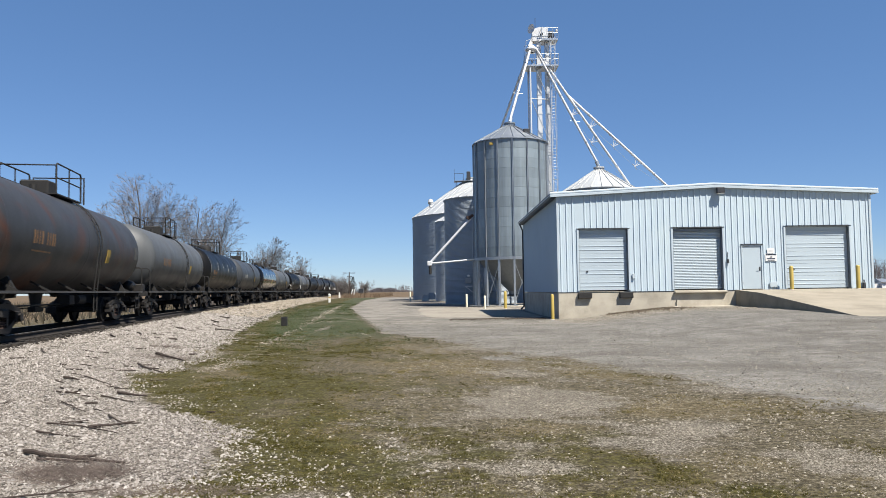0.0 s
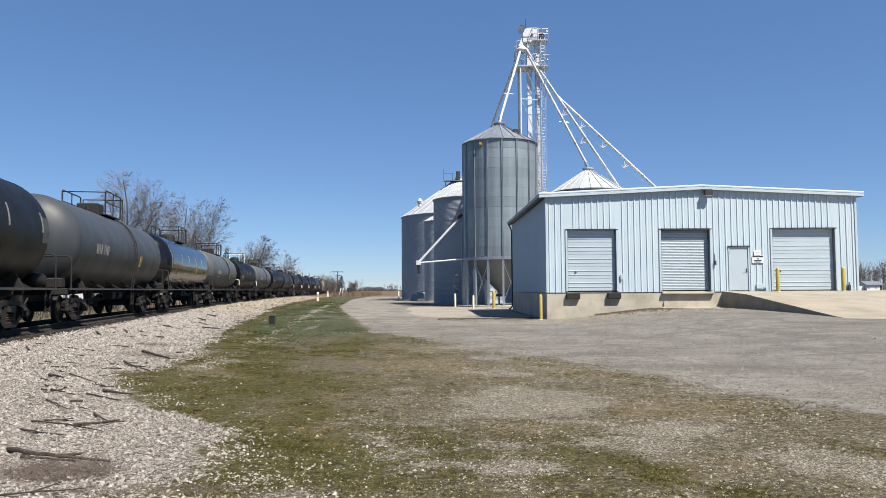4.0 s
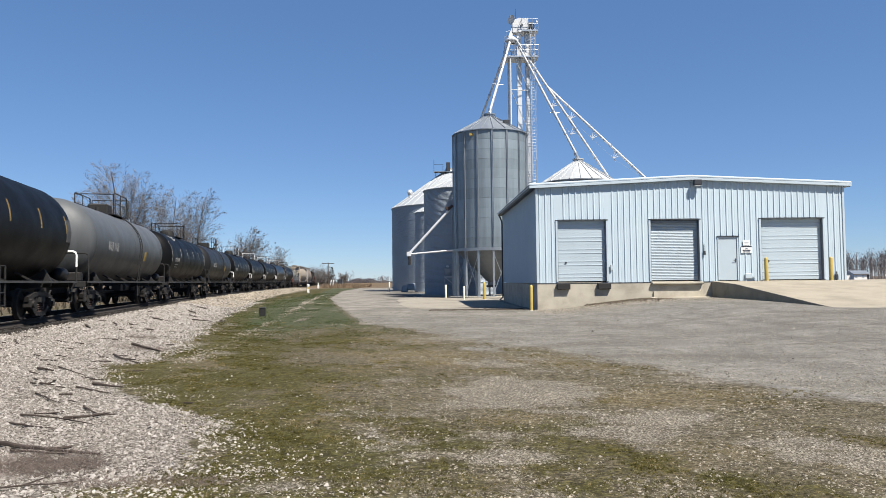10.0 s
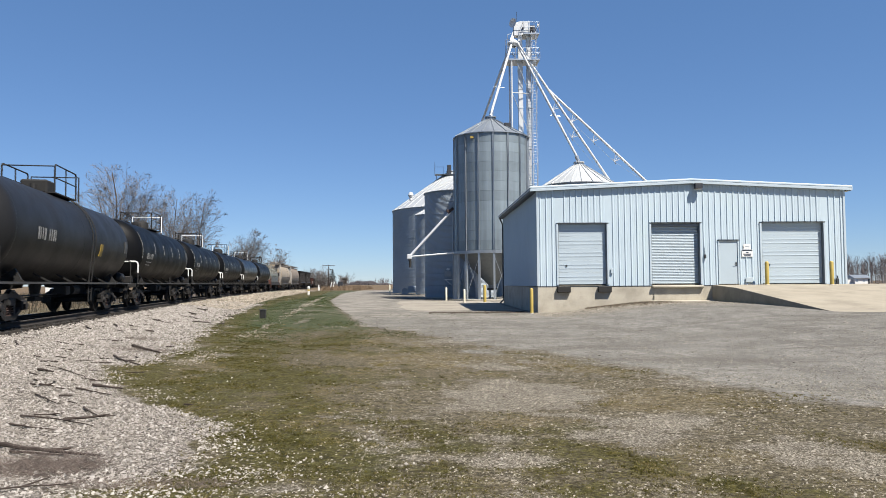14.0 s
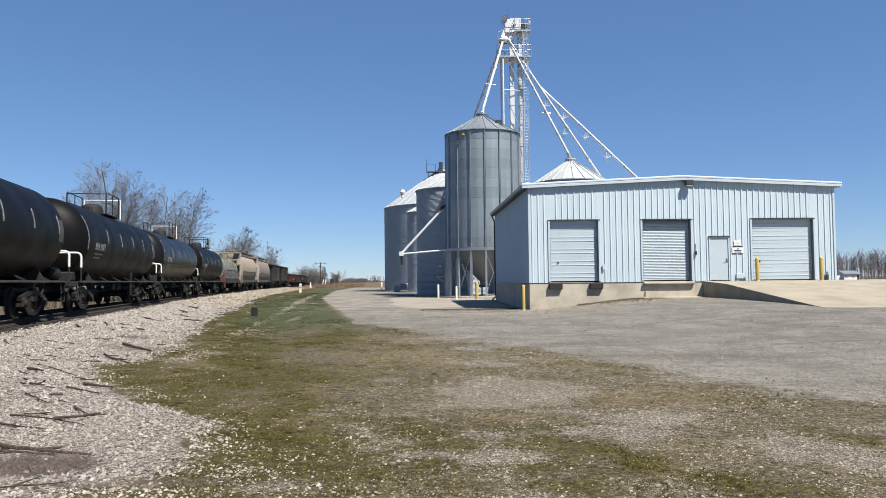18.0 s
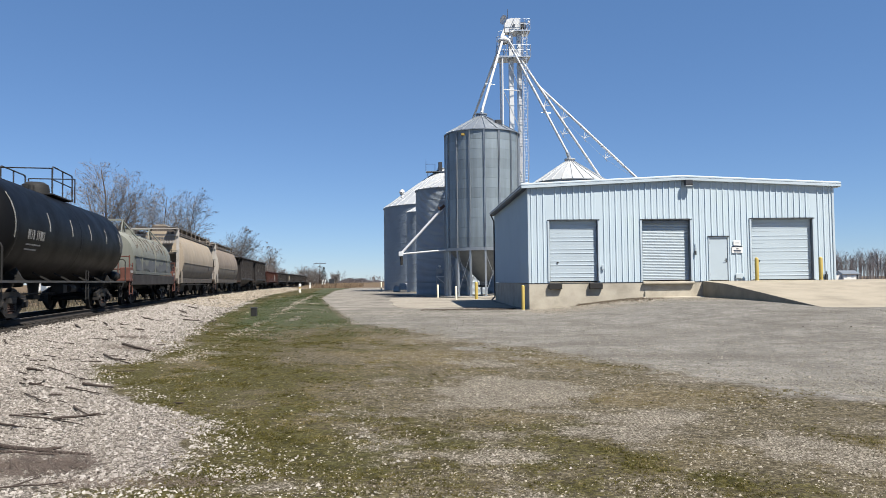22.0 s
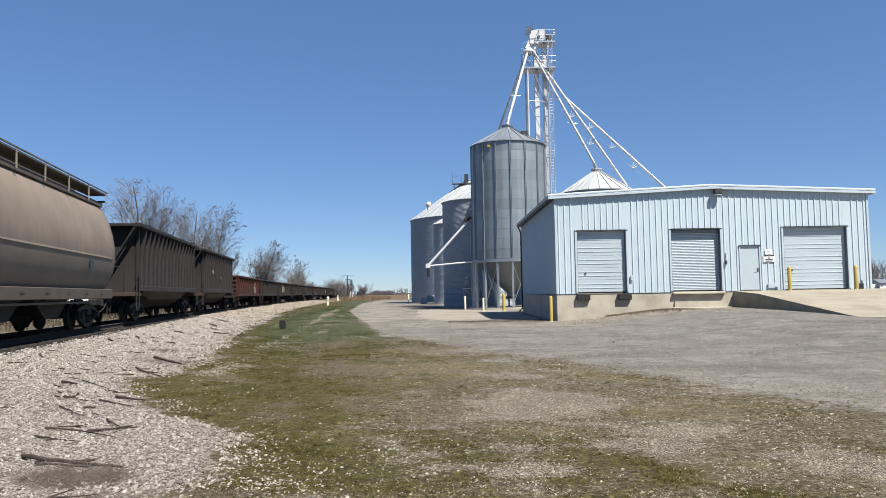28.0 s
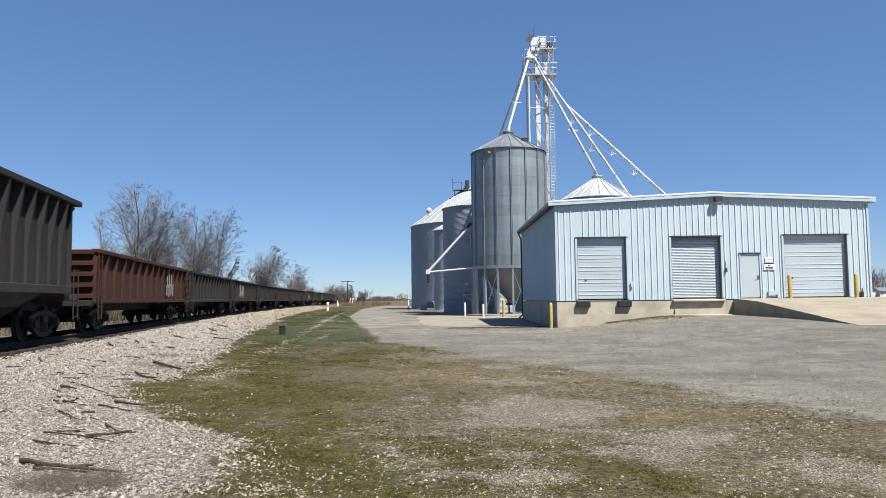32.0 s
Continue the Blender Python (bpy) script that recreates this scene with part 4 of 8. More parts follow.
def make_apron():
    """Dusty concrete laid between the warehouse and the bins."""
    xs, ys = np.linspace(-2.0, 5.3, 40), np.linspace(39.6, 63.0, 60)
    gx, gy = np.meshgrid(xs, ys)
    gx = np.maximum(gx, -0.6 - 0.11 * (gy - 39.6) + 1.2 * (mottle(gx * 0, gy, 0.5, 81, 4) - 0.5))
    gy = np.where(gy < 39.7, gy + 0.10 * (5.3 - gx) + 1.5 * (mottle(gx, gy, 0.8, 83, 4) - 0.5), gy)
    n = gx.size
    up = np.stack([gx, gy, ground_z(gx, gy) + 0.010], -1).reshape(-1, 3)
    idx = np.arange(n).reshape(gx.shape)
    faces = np.stack([idx[:-1, :-1], idx[:-1, 1:], idx[1:, 1:], idx[1:, :-1]], -1).reshape(-1, 4).tolist()
    rim = idx[0].tolist() + idx[1:, -1].tolist() + idx[-1, -2::-1].tolist() + idx[-2:0:-1, 0].tolist()
    faces += [(b, a, a + n, b + n) for a, b in zip(rim, rim[1:] + rim[:1])]
    me = bpy.data.meshes.new("pavement")
    me.from_pydata(np.concatenate([up, up - (0, 0, 0.12)]).tolist(), [], faces)
    m = Mat("dusty_concrete", 0.95)
    m.b.inputs["Specular IOR Level"].default_value = 0.2
    wear, spot = m.noise(0.6, 6, 0.65, (0.5, 1.3, 1), 0.4), m.noise(14, 4, 0.6)
    col = m.ramp(spot, [(0.35, (0.36, 0.33, 0.275)), (0.65, (0.60, 0.555, 0.47))])
    col = m.mix(m.step(wear, 0.46, 0.64, 0.0, 0.85), col, m.ramp(spot, [(0.35, (0.22, 0.19, 0.15)), (0.65, (0.40, 0.36, 0.30))]))
    m.color(col).bump(spot, 0.3, 0.01)
    me.materials.append(m.m)
    tagged(new("pavement", me), "dusty worn concrete apron before the grain bins", "pavement", kind="structure")


make_apron()


# ---- grain bins ----
def bin_wall(c, r, z0, z1, pitch, amp, n=96):
    """Corrugated cylinder."""
    prof, steps = [], int((z1 - z0) / pitch * 2)
    for i in range(steps + 1):
        prof.append((r + (amp if i % 2 else -amp), z0 + (z1 - z0) * i / steps))
    return Geo().lathe(prof, n, c=c)


def cone_roof(b, r, z, top, zt, mat, ribs):
    part("roof", Geo().lathe([(r + 0.10, z - 0.03), (r + 0.12, z + 0.02), (top, zt), (top, zt + 0.25), (0, zt + 0.3)], ribs * 2), MAT[mat], b, "conical ribbed steel roof", smooth=False)
    rib = Geo()
    for i in range(ribs):
        a = 2 * math.pi * i / ribs
        rib.beam(((r + 0.12) * math.cos(a), (r + 0.12) * math.sin(a), z + 0.05), (top * math.cos(a), top * math.sin(a), zt + 0.03), 0.05, 0.09)
    part("roof_rib", rib, MAT[mat], b)
    part("cap", Geo().lathe([(top + 0.08, zt + 0.18), (top + 0.08, zt + 0.3), (0, zt + 0.42)], 16), MAT[mat], b, "peak cap")


def make_hopper_bin():
    cx, cy, r = 6.22, 66.0, 3.32
    b = thing("hopper_bin", "tall galvanised hopper bin with outside stiffeners on steel legs", "grain bin", at=(cx, cy, 0))
    z0, z1 = 4.35, 14.6
    ring = (z1 - z0) / 12
    for i in range(12):
        part("ring", bin_wall((0, 0, 0), r + (0.006 if i % 2 else 0), z0 + i * ring, z0 + (i + 1) * ring + 0.03, 0.1, 0.005, 60), MAT["bin_steel"], b, smooth=True)
    part("eave_ring", Geo().lathe([(r + 0.02, z1 - 0.02), (r + 0.14, z1 - 0.02), (r + 0.14, z1 + 0.05), (r + 0.02, z1 + 0.05)], 48), MAT["galv_old"], b)
    cone_roof(b, r, z1 + 0.02, 0.45, 16.35, "galv_old", 20)
    for i in range(16):
        a = 2 * math.pi * i / 16 - radians(91.9)
        ca, sa = math.cos(a), math.sin(a)
        g = Geo()
        for s in (-0.05, 0.05):
            g.beam((ca * (r + 0.06) - sa * s, sa * (r + 0.06) + ca * s, z0 - 0.2), (ca * (r + 0.06) - sa * s, sa * (r + 0.06) + ca * s, z1 - 0.05), 0.02, 0.11, (ca, sa, 0))
        g.beam((ca * (r + 0.05), sa * (r + 0.05), z0 - 0.2), (ca * (r + 0.05), sa * (r + 0.05), z1 - 0.05), 0.08, 0.02, (ca, sa, 0))
        part("stiffener", g, MAT["galv_old"], b)
        leg = part("leg", Geo().beam((ca * r, sa * r, 0.12), (ca * r, sa * r, z0 - 0.1), 0.16, 0.2, (ca, sa, 0)), MAT["galv"], b)
        part("foot", Geo().box(ca * r - 0.2, ca * r + 0.2, sa * r - 0.2, sa * r + 0.2, 0.08, 0.13), MAT["galv_old"], leg)
        if i % 2 == 0:
            a2 = a + 2 * math.pi / 16
            part("brace", Geo().beam((ca * r, sa * r, 0.4), (math.cos(a2) * r, math.sin(a2) * r, z0 - 0.5), 0.03, 0.04), MAT["galv"], b)
            part("brace", Geo().beam((ca * r, sa * r, z0 - 0.5), (math.cos(a2) * r, math.sin(a2) * r, 0.4), 0.03, 0.04), MAT["galv"], b)
    part("ring_beam", Geo().lathe([(r - 0.05, z0 - 0.28), (r + 0.16, z0 - 0.28), (r + 0.16, z0 - 0.02), (r - 0.05, z0 - 0.02)], 48), MAT["galv_old"], b)
    # cone is toned darker than the bin for the shade beneath it
    part("hopper", Geo().lathe([(r, z0 - 0.05), (0.35, 1.35), (0.35, 1.0), (0, 1.0)], 40), MAT["zinc_shade"], b, "steep steel discharge cone, underside shade in its colour", smooth=True)
    part("slide_gate", Geo().cbox(-0.45, 0.45, -0.45, 0.45, 0.85, 1.05, 0.02), MAT["dark_trim"], b)
    part("concrete_pad", Geo().lathe([(0, 0.1), (r + 0.7, 0.1), (r + 0.7, -0.2)], 40), MAT["concrete"], b)
    part("roof_hatch", Geo().cbox(1.05, 1.65, -1.75, -1.15, 15.25, 15.75, 0.05), MAT["dark_trim"], b, "dark roof vent")
    part("plate", Geo().box(-2.05, -1.75, -2.86, -2.74, 14.12, 14.32), MAT["placard"], b, "small yellow plate")
    return b


make_hopper_bin()


def make_bin(cx, cy, r, eave, peak, label, wall="bin_dull", roof="roof_steel", ribs=36, seg=72):
    b = thing("grain_bin", label, "grain bin", "corrugated grain bins", (cx, cy, 0))
    rings = max(3, int(eave / 1.12))
    for i in range(rings):
        part("ring", bin_wall((0, 0, 0), r + (0.008 if i % 2 else 0), 0.1 + (eave - 0.1) * i / rings, 0.1 + (eave - 0.1) * (i + 1) / rings + 0.02, 0.11, 0.012, seg), MAT[wall], b, smooth=True)
    cone_roof(b, r, eave, 0.8 if r > 5 else 0.45, peak, roof, ribs)
    part("eave_ring", Geo().lathe([(r, eave - 0.06), (r + 0.10, eave - 0.06), (r + 0.10, eave), (r, eave)], seg), MAT["galv_old"], b)
    part("foundation", Geo().lathe([(0, 0.1), (r + 0.35, 0.1), (r + 0.35, -0.2)], 48), MAT["concrete"], b)
    return b


bin_a = make_bin(4.6, 115.0, 9.35, 12.75, 18.9, "large corrugated steel grain bin with a pale ribbed roof")
bin_b = make_bin(4.19, 75.7, 4.0, 10.74, 12.54, "corrugated steel grain bin with a pale conical roof", ribs=28)
bin_c = make_bin(1.6, 97.0, 2.6, 10.5, 11.75, "narrow corrugated steel bin between larger ones", ribs=20)
bin_d = make_bin(15.14, 70.0, 3.5, 10.75, 12.85, "corrugated grain bin with a ribbed conical roof behind the warehouse", wall="bin_dull", roof="roof_steel", ribs=22)


# ---- elevator leg ----
def make_tower():
    X, Y, top = 10.25, 71.0, 27.3
    w = thing("elevator_leg", "white steel bucket elevator tower with head, platforms and caged ladder", "grain elevator", at=(X, Y, 0))
    for x in (-0.57, 0.25):
        part("leg_casing", Geo().cbox(x - 0.215, x + 0.215, -0.28, 0.28, 0.0, top - 1.4, 0.01), MAT["white_steel"], w, "pale square elevator casing")
        for i in range(13):
            z = 1.5 + i * 1.9
            part("casing_flange", Geo().box(x - 0.24, x + 0.24, -0.32, 0.32, z, z + 0.05), MAT["white_steel"], w)
    hd = part("head", Geo().prism([(-1.0, top - 1.4), (0.55, top - 1.4), (0.55, top), (-0.35, top), (-0.75, top - 0.12), (-1.0, top - 0.45)], "y", -0.45, 0.45), MAT["white_steel"], w, "white elevator head housing")
    part("head_seam", Geo().box(-1.02, 0.57, -0.48, 0.48, top - 0.95, top - 0.88), MAT["galv_old"], hd)
    part("shaft_cover", Geo().tube((-0.1, -0.45, top - 0.72), (-0.1, -0.56, top - 0.72), 0.13, 12), MAT["dark_trim"], hd)
    part("motor", Geo().tube((0.62, -0.2, top - 0.55), (1.1, -0.2, top - 0.55), 0.2, 14).cbox(0.58, 1.15, -0.5, 0.3, top - 0.95, top - 0.75, 0.02), MAT["dark_trim"], hd, "drive motor")
    part("discharge_spout", Geo().add([(-1.0, -0.3, top - 0.75), (-1.0, 0.3, top - 0.75), (-1.0, 0.3, top - 1.35), (-1.0, -0.3, top - 1.35), (-1.45, -0.7, top - 1.9), (-1.45, -0.3, top - 1.9), (-1.1, -0.3, top - 2.0), (-1.1, -0.7, top - 2.0)],
                                      [(0, 1, 5, 4), (2, 3, 7, 6), (1, 2, 6, 5), (3, 0, 4, 7), (4, 5, 6, 7)]), MAT["white_steel"], hd)
    part("antenna_dish", Geo().lathe([(0.0, 0.0), (0.25, -0.04), (0.45, -0.14), (0.47, -0.14), (0.25, 0.0), (0, 0.03)], 20, axis="x"), MAT["white"], w, "white dish aerial", smooth=True).matrix_basis = pose(-1.22, -0.45, top - 0.30, 0, 0, 38)
    hd.location = (-0.2, 0, -0.1)
    part("aerial", Geo().tube((-0.85, 0, top - 0.3), (-0.85, 0, top + 0.95), 0.022), MAT["dark_trim"], w)
    part("lamp_box", Geo().cbox(1.12, 1.3, -0.3, -0.1, top - 0.5, top - 0.3, 0.02), MAT["white"], w)

    def deck(z, x0, x1, y0, y1, n):
        d = part("platform", Geo().cbox(x0, x1, y0, y1, z - 0.14, z, 0.01), MAT["galv"], w, "galvanised grating platform")
        for x in np.linspace(x0, x1, n):
            for y in (y0, y1):
                part("post", Geo().tube((x, y, z), (x, y, z + 1.05), 0.03, 6), MAT["galv"], d)
        for h in (0.55, 1.05):
            part("handrail", Geo().pipe([(x0, y0, z + h), (x1, y0, z + h), (x1, y1, z + h), (x0, y1, z + h), (x0, y0, z + h)], 0.028), MAT["galv"], d)
    deck(top - 1.4, -0.35, 1.24, -0.9, 0.8, 4)
    deck(top - 4.0, -1.94, 1.24, -1.0, 1.0, 5)
    part("distributor", Geo().lathe([(0.2, top - 1.95), (0.45, top - 2.2), (0.66, top - 2.35), (0.66, top - 2.46), (0.3, top - 2.7)], 20, c=(-1.3, -0.5, 0)), MAT["white_steel"], w, "round spout distributor")
    for a in (-0.8, 0.8):
        part("davit", Geo().pipe([(-1.9, a, top - 4.0), (-1.9, a, top - 1.6), (-1.5, a, top - 1.45)], 0.035), MAT["galv"], w)
    for x, y, z1 in ((-1.53, -0.85, top - 4.0), (-1.53, 0.85, top - 4.0)):
        part("mast", Geo().tube((x, y, 0), (x, y, z1), 0.085, 8), MAT["white_steel"], w)
    for i in range(5):
        z = 3.2 + i * 4.2
        part("mast_tie", Geo().pipe([(-1.53, -0.85, z), (0.25, -0.4, z)], 0.045), MAT["white_steel"], w)
        part("mast_brace", Geo().tube((-1.45, -0.85, z + 4.0), (0.3, -0.45, z), 0.04), MAT["galv"], w)
    lad = part("ladder", Geo().pipe([(0.66, -0.75, 0.2), (0.66, -0.75, top - 1.2)], 0.03).pipe([(1.04, -0.75, 0.2), (1.04, -0.75, top - 1.2)], 0.03), MAT["white_steel"], w, "caged access ladder")
    lad.location = (-0.16, 0, 0)
    rung = Geo().tube((0.66, -0.75, 0), (1.04, -0.75, 0), 0.016, 5).mesh("rung", MAT["white_steel"])
    for i in range(84):
        part("rung", rung, None, lad).location = (0, 0, 0.4 + i * 0.3)
    hoop = Geo().lathe([(0.30, -0.02), (0.31, -0.02), (0.31, 0.02), (0.30, 0.02)], 12, a0=-math.pi, a1=0, c=(0.85, -0.77, 0)).mesh("hoop", MAT["galv"])
    for i in range(23):
        part("hoop", hoop, None, lad).location = (0, 0, 3.0 + i * 1.0)
    for a in (-0.4, -1.2, -2.0, -2.7):
        part("cage_bar", Geo().tube((0.85 + 0.305 * math.cos(a), -0.77 + 0.305 * math.sin(a), 2.8), (0.85 + 0.305 * math.cos(a), -0.77 + 0.305 * math.sin(a), top - 1.4), 0.014, 4), MAT["galv"], lad)
    for i in range(6):
        part("standoff", Geo().tube((0.85, -0.75, 2.5 + 4 * i), (0.3, -0.28, 2.5 + 4 * i), 0.03, 5), MAT["galv"], lad)
    # spouts from the distributor to the bins
    src = Vector((-1.3, -0.6, top - 2.45))
    ends = [(6.22 - X, 66 - Y, 16.75), (4.19 - X, 75.7 - Y, 13.0), (15.14 - X, 70 - Y, 13.3), (19.1 - X, 71.5 - Y, 10.6), (22.8 - X, 71 - Y, 10.6)]
    for i, e in enumerate(ends):
        e = Vector(e)
        s0 = src + Vector((e.x, e.y, 0)).normalized() * 0.3 + Vector((0, -0.12 * i, 0.0))
        if i == 4:
            kink = Vector((12.38 - X, -0.15, 20.49))
            part("spout_neck", Geo().tube(s0, kink, 0.12, 10), MAT["white_steel"], w, smooth=True)
            s0 = kink
        sp = part("spout", Geo().tube(s0, e, 0.12, 10), MAT["white_steel"], w, "pale round grain spout", smooth=True)
        part("spout_end", Geo().tube(e + (s0 - e).normalized() * 0.5, e - Vector((0, 0, 0.25)), 0.2, 10, 0.16), MAT["galv"], sp)
        d = (e - s0).normalized()
        for k in range(1, 5):
            p = s0.lerp(e, k / 5)
            part("coupling", Geo().tube(p - d * 0.05, p + d * 0.05, 0.165, 10), MAT["galv"], sp)
        if i == 0:
            part("truss_rod", Geo().tube(s0, e + Vector((0.05, -0.2, 0)), 0.04, 5), MAT["galv"], sp)
        if i < 3:
            q = s0.lerp(e, 0.62)
            part("bracket", Geo().pipe([q + Vector((-0.45, 0, 0.02)), q, q + Vector((0.5, 0, -0.05))], 0.03, 5), MAT["galv"], sp)
        if i in (3, 4):
            side = Vector((0, -1, 0))
            down = d.cross(side).normalized()
            down = down if down.z < 0 else -down
            n = 3 if i == 4 else 2
            for k in range(n):
                p = s0.lerp(e, 0.27 + 0.20 * k if i == 4 else 0.42 + 0.19 * k)
                st = part("strut", Geo().tube(p - d * 0.5, p + down * 0.75, 0.035, 5).tube(p + d * 0.3, p + down * 0.75, 0.035, 5).tube(p - d * 0.05, p + down * 0.75, 0.03, 5), MAT["white_steel"], sp, "V-shaped cable strut")
                part("cross_arm", Geo().tube(p + down * 0.75 - d * 0.35 + side * 0.25, p + down * 0.75 + d * 0.35 - side * 0.25, 0.03, 5), MAT["white_steel"], sp)
            pts = [s0.lerp(e, 0.2)] + [s0.lerp(e, 0.27 + 0.20 * k if i == 4 else 0.42 + 0.19 * k) + down * 0.75 for k in range(n)] + [s0.lerp(e, 0.97)]
            part("truss_cable", Geo().pipe(pts, 0.014, 4), MAT["galv"], sp)
    return w


make_tower()


# ---- smaller plant gear ----
def make_bin_gear():
    g = thing("loading_auger", "slanted pale steel auger with hanging spout beside the bins", "auger", at=(0, 80.2, 0))
    part("tube", Geo().tube((-1.45, 0, 4.5), (3.0, 0, 9.3), 0.14, 12), MAT["white_steel"], g, smooth=True)
    part("motor", Geo().tube((2.75, -0.15, 9.25), (3.35, -0.15, 9.75), 0.16, 12).cbox(2.6, 3.1, -0.3, 0.1, 9.3, 9.6, 0.03), MAT["rust"], g, "red-brown drive motor")
    part("arm", Geo().tube((-1.4, 0, 4.45), (3.6, 0, 4.85), 0.09, 8), MAT["white_steel"], g)
    part("head_box", Geo().cbox(-1.75, -1.25, -0.2, 0.2, 4.2, 4.7, 0.04), MAT["white_steel"], g)
    part("down_spout", Geo().tube((-1.45, 0, 4.2), (-1.45, 0, 3.95), 0.17, 12).tube((-1.42, 0, 3.95), (-1.42, 0, 3.25), 0.15, 12), MAT["rubber"], g, "dark rubber sleeve")
    part("stay", Geo().tube((3.3, 0.2, -0.4), (3.3, 0.2, 9.2), 0.07, 8), MAT["galv_old"], g)
    g.scale, g.location = (0.8167, 0.8167, 0.8167), (0, 65.5, 0.275)
    c = thing("control_panel", "grey control panel on a bracket at the bin", "control panel", at=(2.38, 71.3, 0.1))
    part("post", Geo().cbox(-0.36, -0.28, 0.02, 0.1, -0.1, 3.1, 0.01), MAT["galv_old"], c)
    part("cabinet", Geo().cbox(-0.3, 0.35, -0.2, 0.1, 2.35, 2.9, 0.02), MAT["galv_old"], c)
    part("lamp", Geo().lathe([(0, 3.3), (0.16, 3.22), (0.18, 3.1), (0.05, 3.02), (0, 3.02)], 14, c=(0.05, -0.1, 0)), MAT["white"], c, "white yard light")
    part("bracket", Geo().beam((-0.34, -0.05, 2.0), (0.5, -0.05, 2.0), 0.1, 0.1).beam((-0.3, -0.05, 2.0), (0.5, -0.05, 1.35), 0.06, 0.07), MAT["white_steel"], c)
    c.scale = (0.88, 0.88, 0.88)
    r = thing("roof_conveyor", "dark conveyor head and railing at the peak of the big bin", "conveyor", at=(4.8, 113.9, 18.3))
    part("head_box", Geo().cbox(-0.95, -0.35, -0.4, 0.4, 0.3, 1.7, 0.05), MAT["dark_trim"], r)
    part("deck", Geo().box(-2.9, 0.5, -0.8, 0.8, 0.15, 0.22), MAT["galv_old"], r)
    part("stand", Geo().tube((-2.6, 0, -1.0), (-2.6, 0, 0.2), 0.06).tube((0.2, 0, -0.3), (0.2, 0, 0.2), 0.06), MAT["galv_old"], r)
    part("handrail", Geo().pipe([(-2.9, -0.8, 0.2), (-2.9, -0.8, 2.0), (-2.9, -0.8, 1.3), (-1.5, -0.8, 1.3), (-1.5, -0.8, 0.2)], 0.04), MAT["dark_trim"], r)
    v = part("vent_ball", Geo().lathe([(0.0, 14.95), (0.3, 14.85), (0.42, 14.5), (0.3, 14.2), (0.22, 14.1), (0.22, 13.7)], 16), MAT["white_steel"])
    v.location = (-1.75, 107.2, 0)
    tagged(v, "round white roof vent on the big bin", "roof vent")
    u = thing("aeration_fan", "low grey fan housing with duct at the bin foot", "fan", at=(-2.6, 104.5, 0))
    part("housing", Geo().tube((0, -0.4, 0.5), (0, 0.4, 0.5), 0.42, 18).cbox(-0.5, 0.5, -0.42, 0.42, 0.0, 0.3, 0.03), MAT["galv_old"], u)
    part("duct", Geo().cbox(0.4, 2.6, -0.35, 0.35, 0.25, 1.15, 0.05), MAT["bin_dull"], u)
    p = thing("pipe_rail", "long white pipe lying on low stands before the bin", "pipe", at=(-4.9, 116, 0))
    part("pipe", Geo().tube((0, 0, 0.55), (3.4, -3.5, 0.55), 0.1, 10), MAT["white_steel"], p)
    part("stand", Geo().box(0.2, 0.35, -0.25, -0.1, -0.1, 0.5).box(3.0, 3.15, -3.2, -3.05, -0.1, 0.5), MAT["galv_old"], p)


make_bin_gear()


# ---- train: local x runs forward, z up from the rail, +y faces the yard ----
TREAD = 0.457


def wheelset_mesh():
    g = Geo()
    g.tube((0, -0.95, 0), (0, 0.95, 0), 0.08, 10)
    for s in (-1, 1):
        y = 0.7525 * s
        prof = [(0.0, y + s * 0.055), (0.09, y + s * 0.075), (0.16, y + s * 0.03), (0.36, y + s * 0.02), (0.38, y + s * 0.06), (TREAD - 0.01, y + s * 0.065), (TREAD, y + s * 0.055), (TREAD + 0.004, y - s * 0.03), (TREAD + 0.03, y - s * 0.045), (TREAD + 0.025, y - s * 0.07), (0.38, y - s * 0.065), (0.36, y - s * 0.03), (0.09, y - s * 0.06), (0, y - s * 0.06)]
        g.lathe([(r, h) for r, h in prof], 22, axis="y")
        for k in range(4):
            a = k * math.pi / 2 + 0.4
            g.tube((0.05 * math.cos(a), y + s * 0.07, 0.05 * math.sin(a)), (0.05 * math.cos(a), y + s * 0.095, 0.05 * math.sin(a)), 0.016, 6)
    return g.mesh("wheelset", MAT["iron"], True)


WHEELSET = wheelset_mesh()


def side_frame_mesh():
    """One cast side frame, at y = 0, with its journal covers towards +y."""
    g = Geo()
    for p, q, w, h in (((-1.1, 0.60), (-0.45, 0.74), 0.13, 0.14), ((-0.5, 0.74), (0.5, 0.74), 0.13, 0.14), ((0.45, 0.74), (1.1, 0.60), 0.13, 0.14), ((-0.95, 0.46), (-0.38, 0.16), 0.12, 0.13),
                       ((-0.42, 0.15), (0.42, 0.15), 0.14, 0.12), ((0.38, 0.16), (0.95, 0.46), 0.12, 0.13), ((-0.33, 0.15), (-0.33, 0.74), 0.12, 0.10), ((0.33, 0.15), (0.33, 0.74), 0.12, 0.10)):
        g.beam((p[0], 0, p[1]), (q[0], 0, q[1]), w, h)
    for x in (-0.89, 0.89):
        g.cbox(x - 0.16, x + 0.16, -0.12, 0.12, 0.34, 0.62, 0.03)
        g.tube((x, 0.08, TREAD), (x, 0.18, TREAD), 0.11, 14)
    return g.mesh("side_frame", MAT["iron"])


SIDE_FRAME = side_frame_mesh()


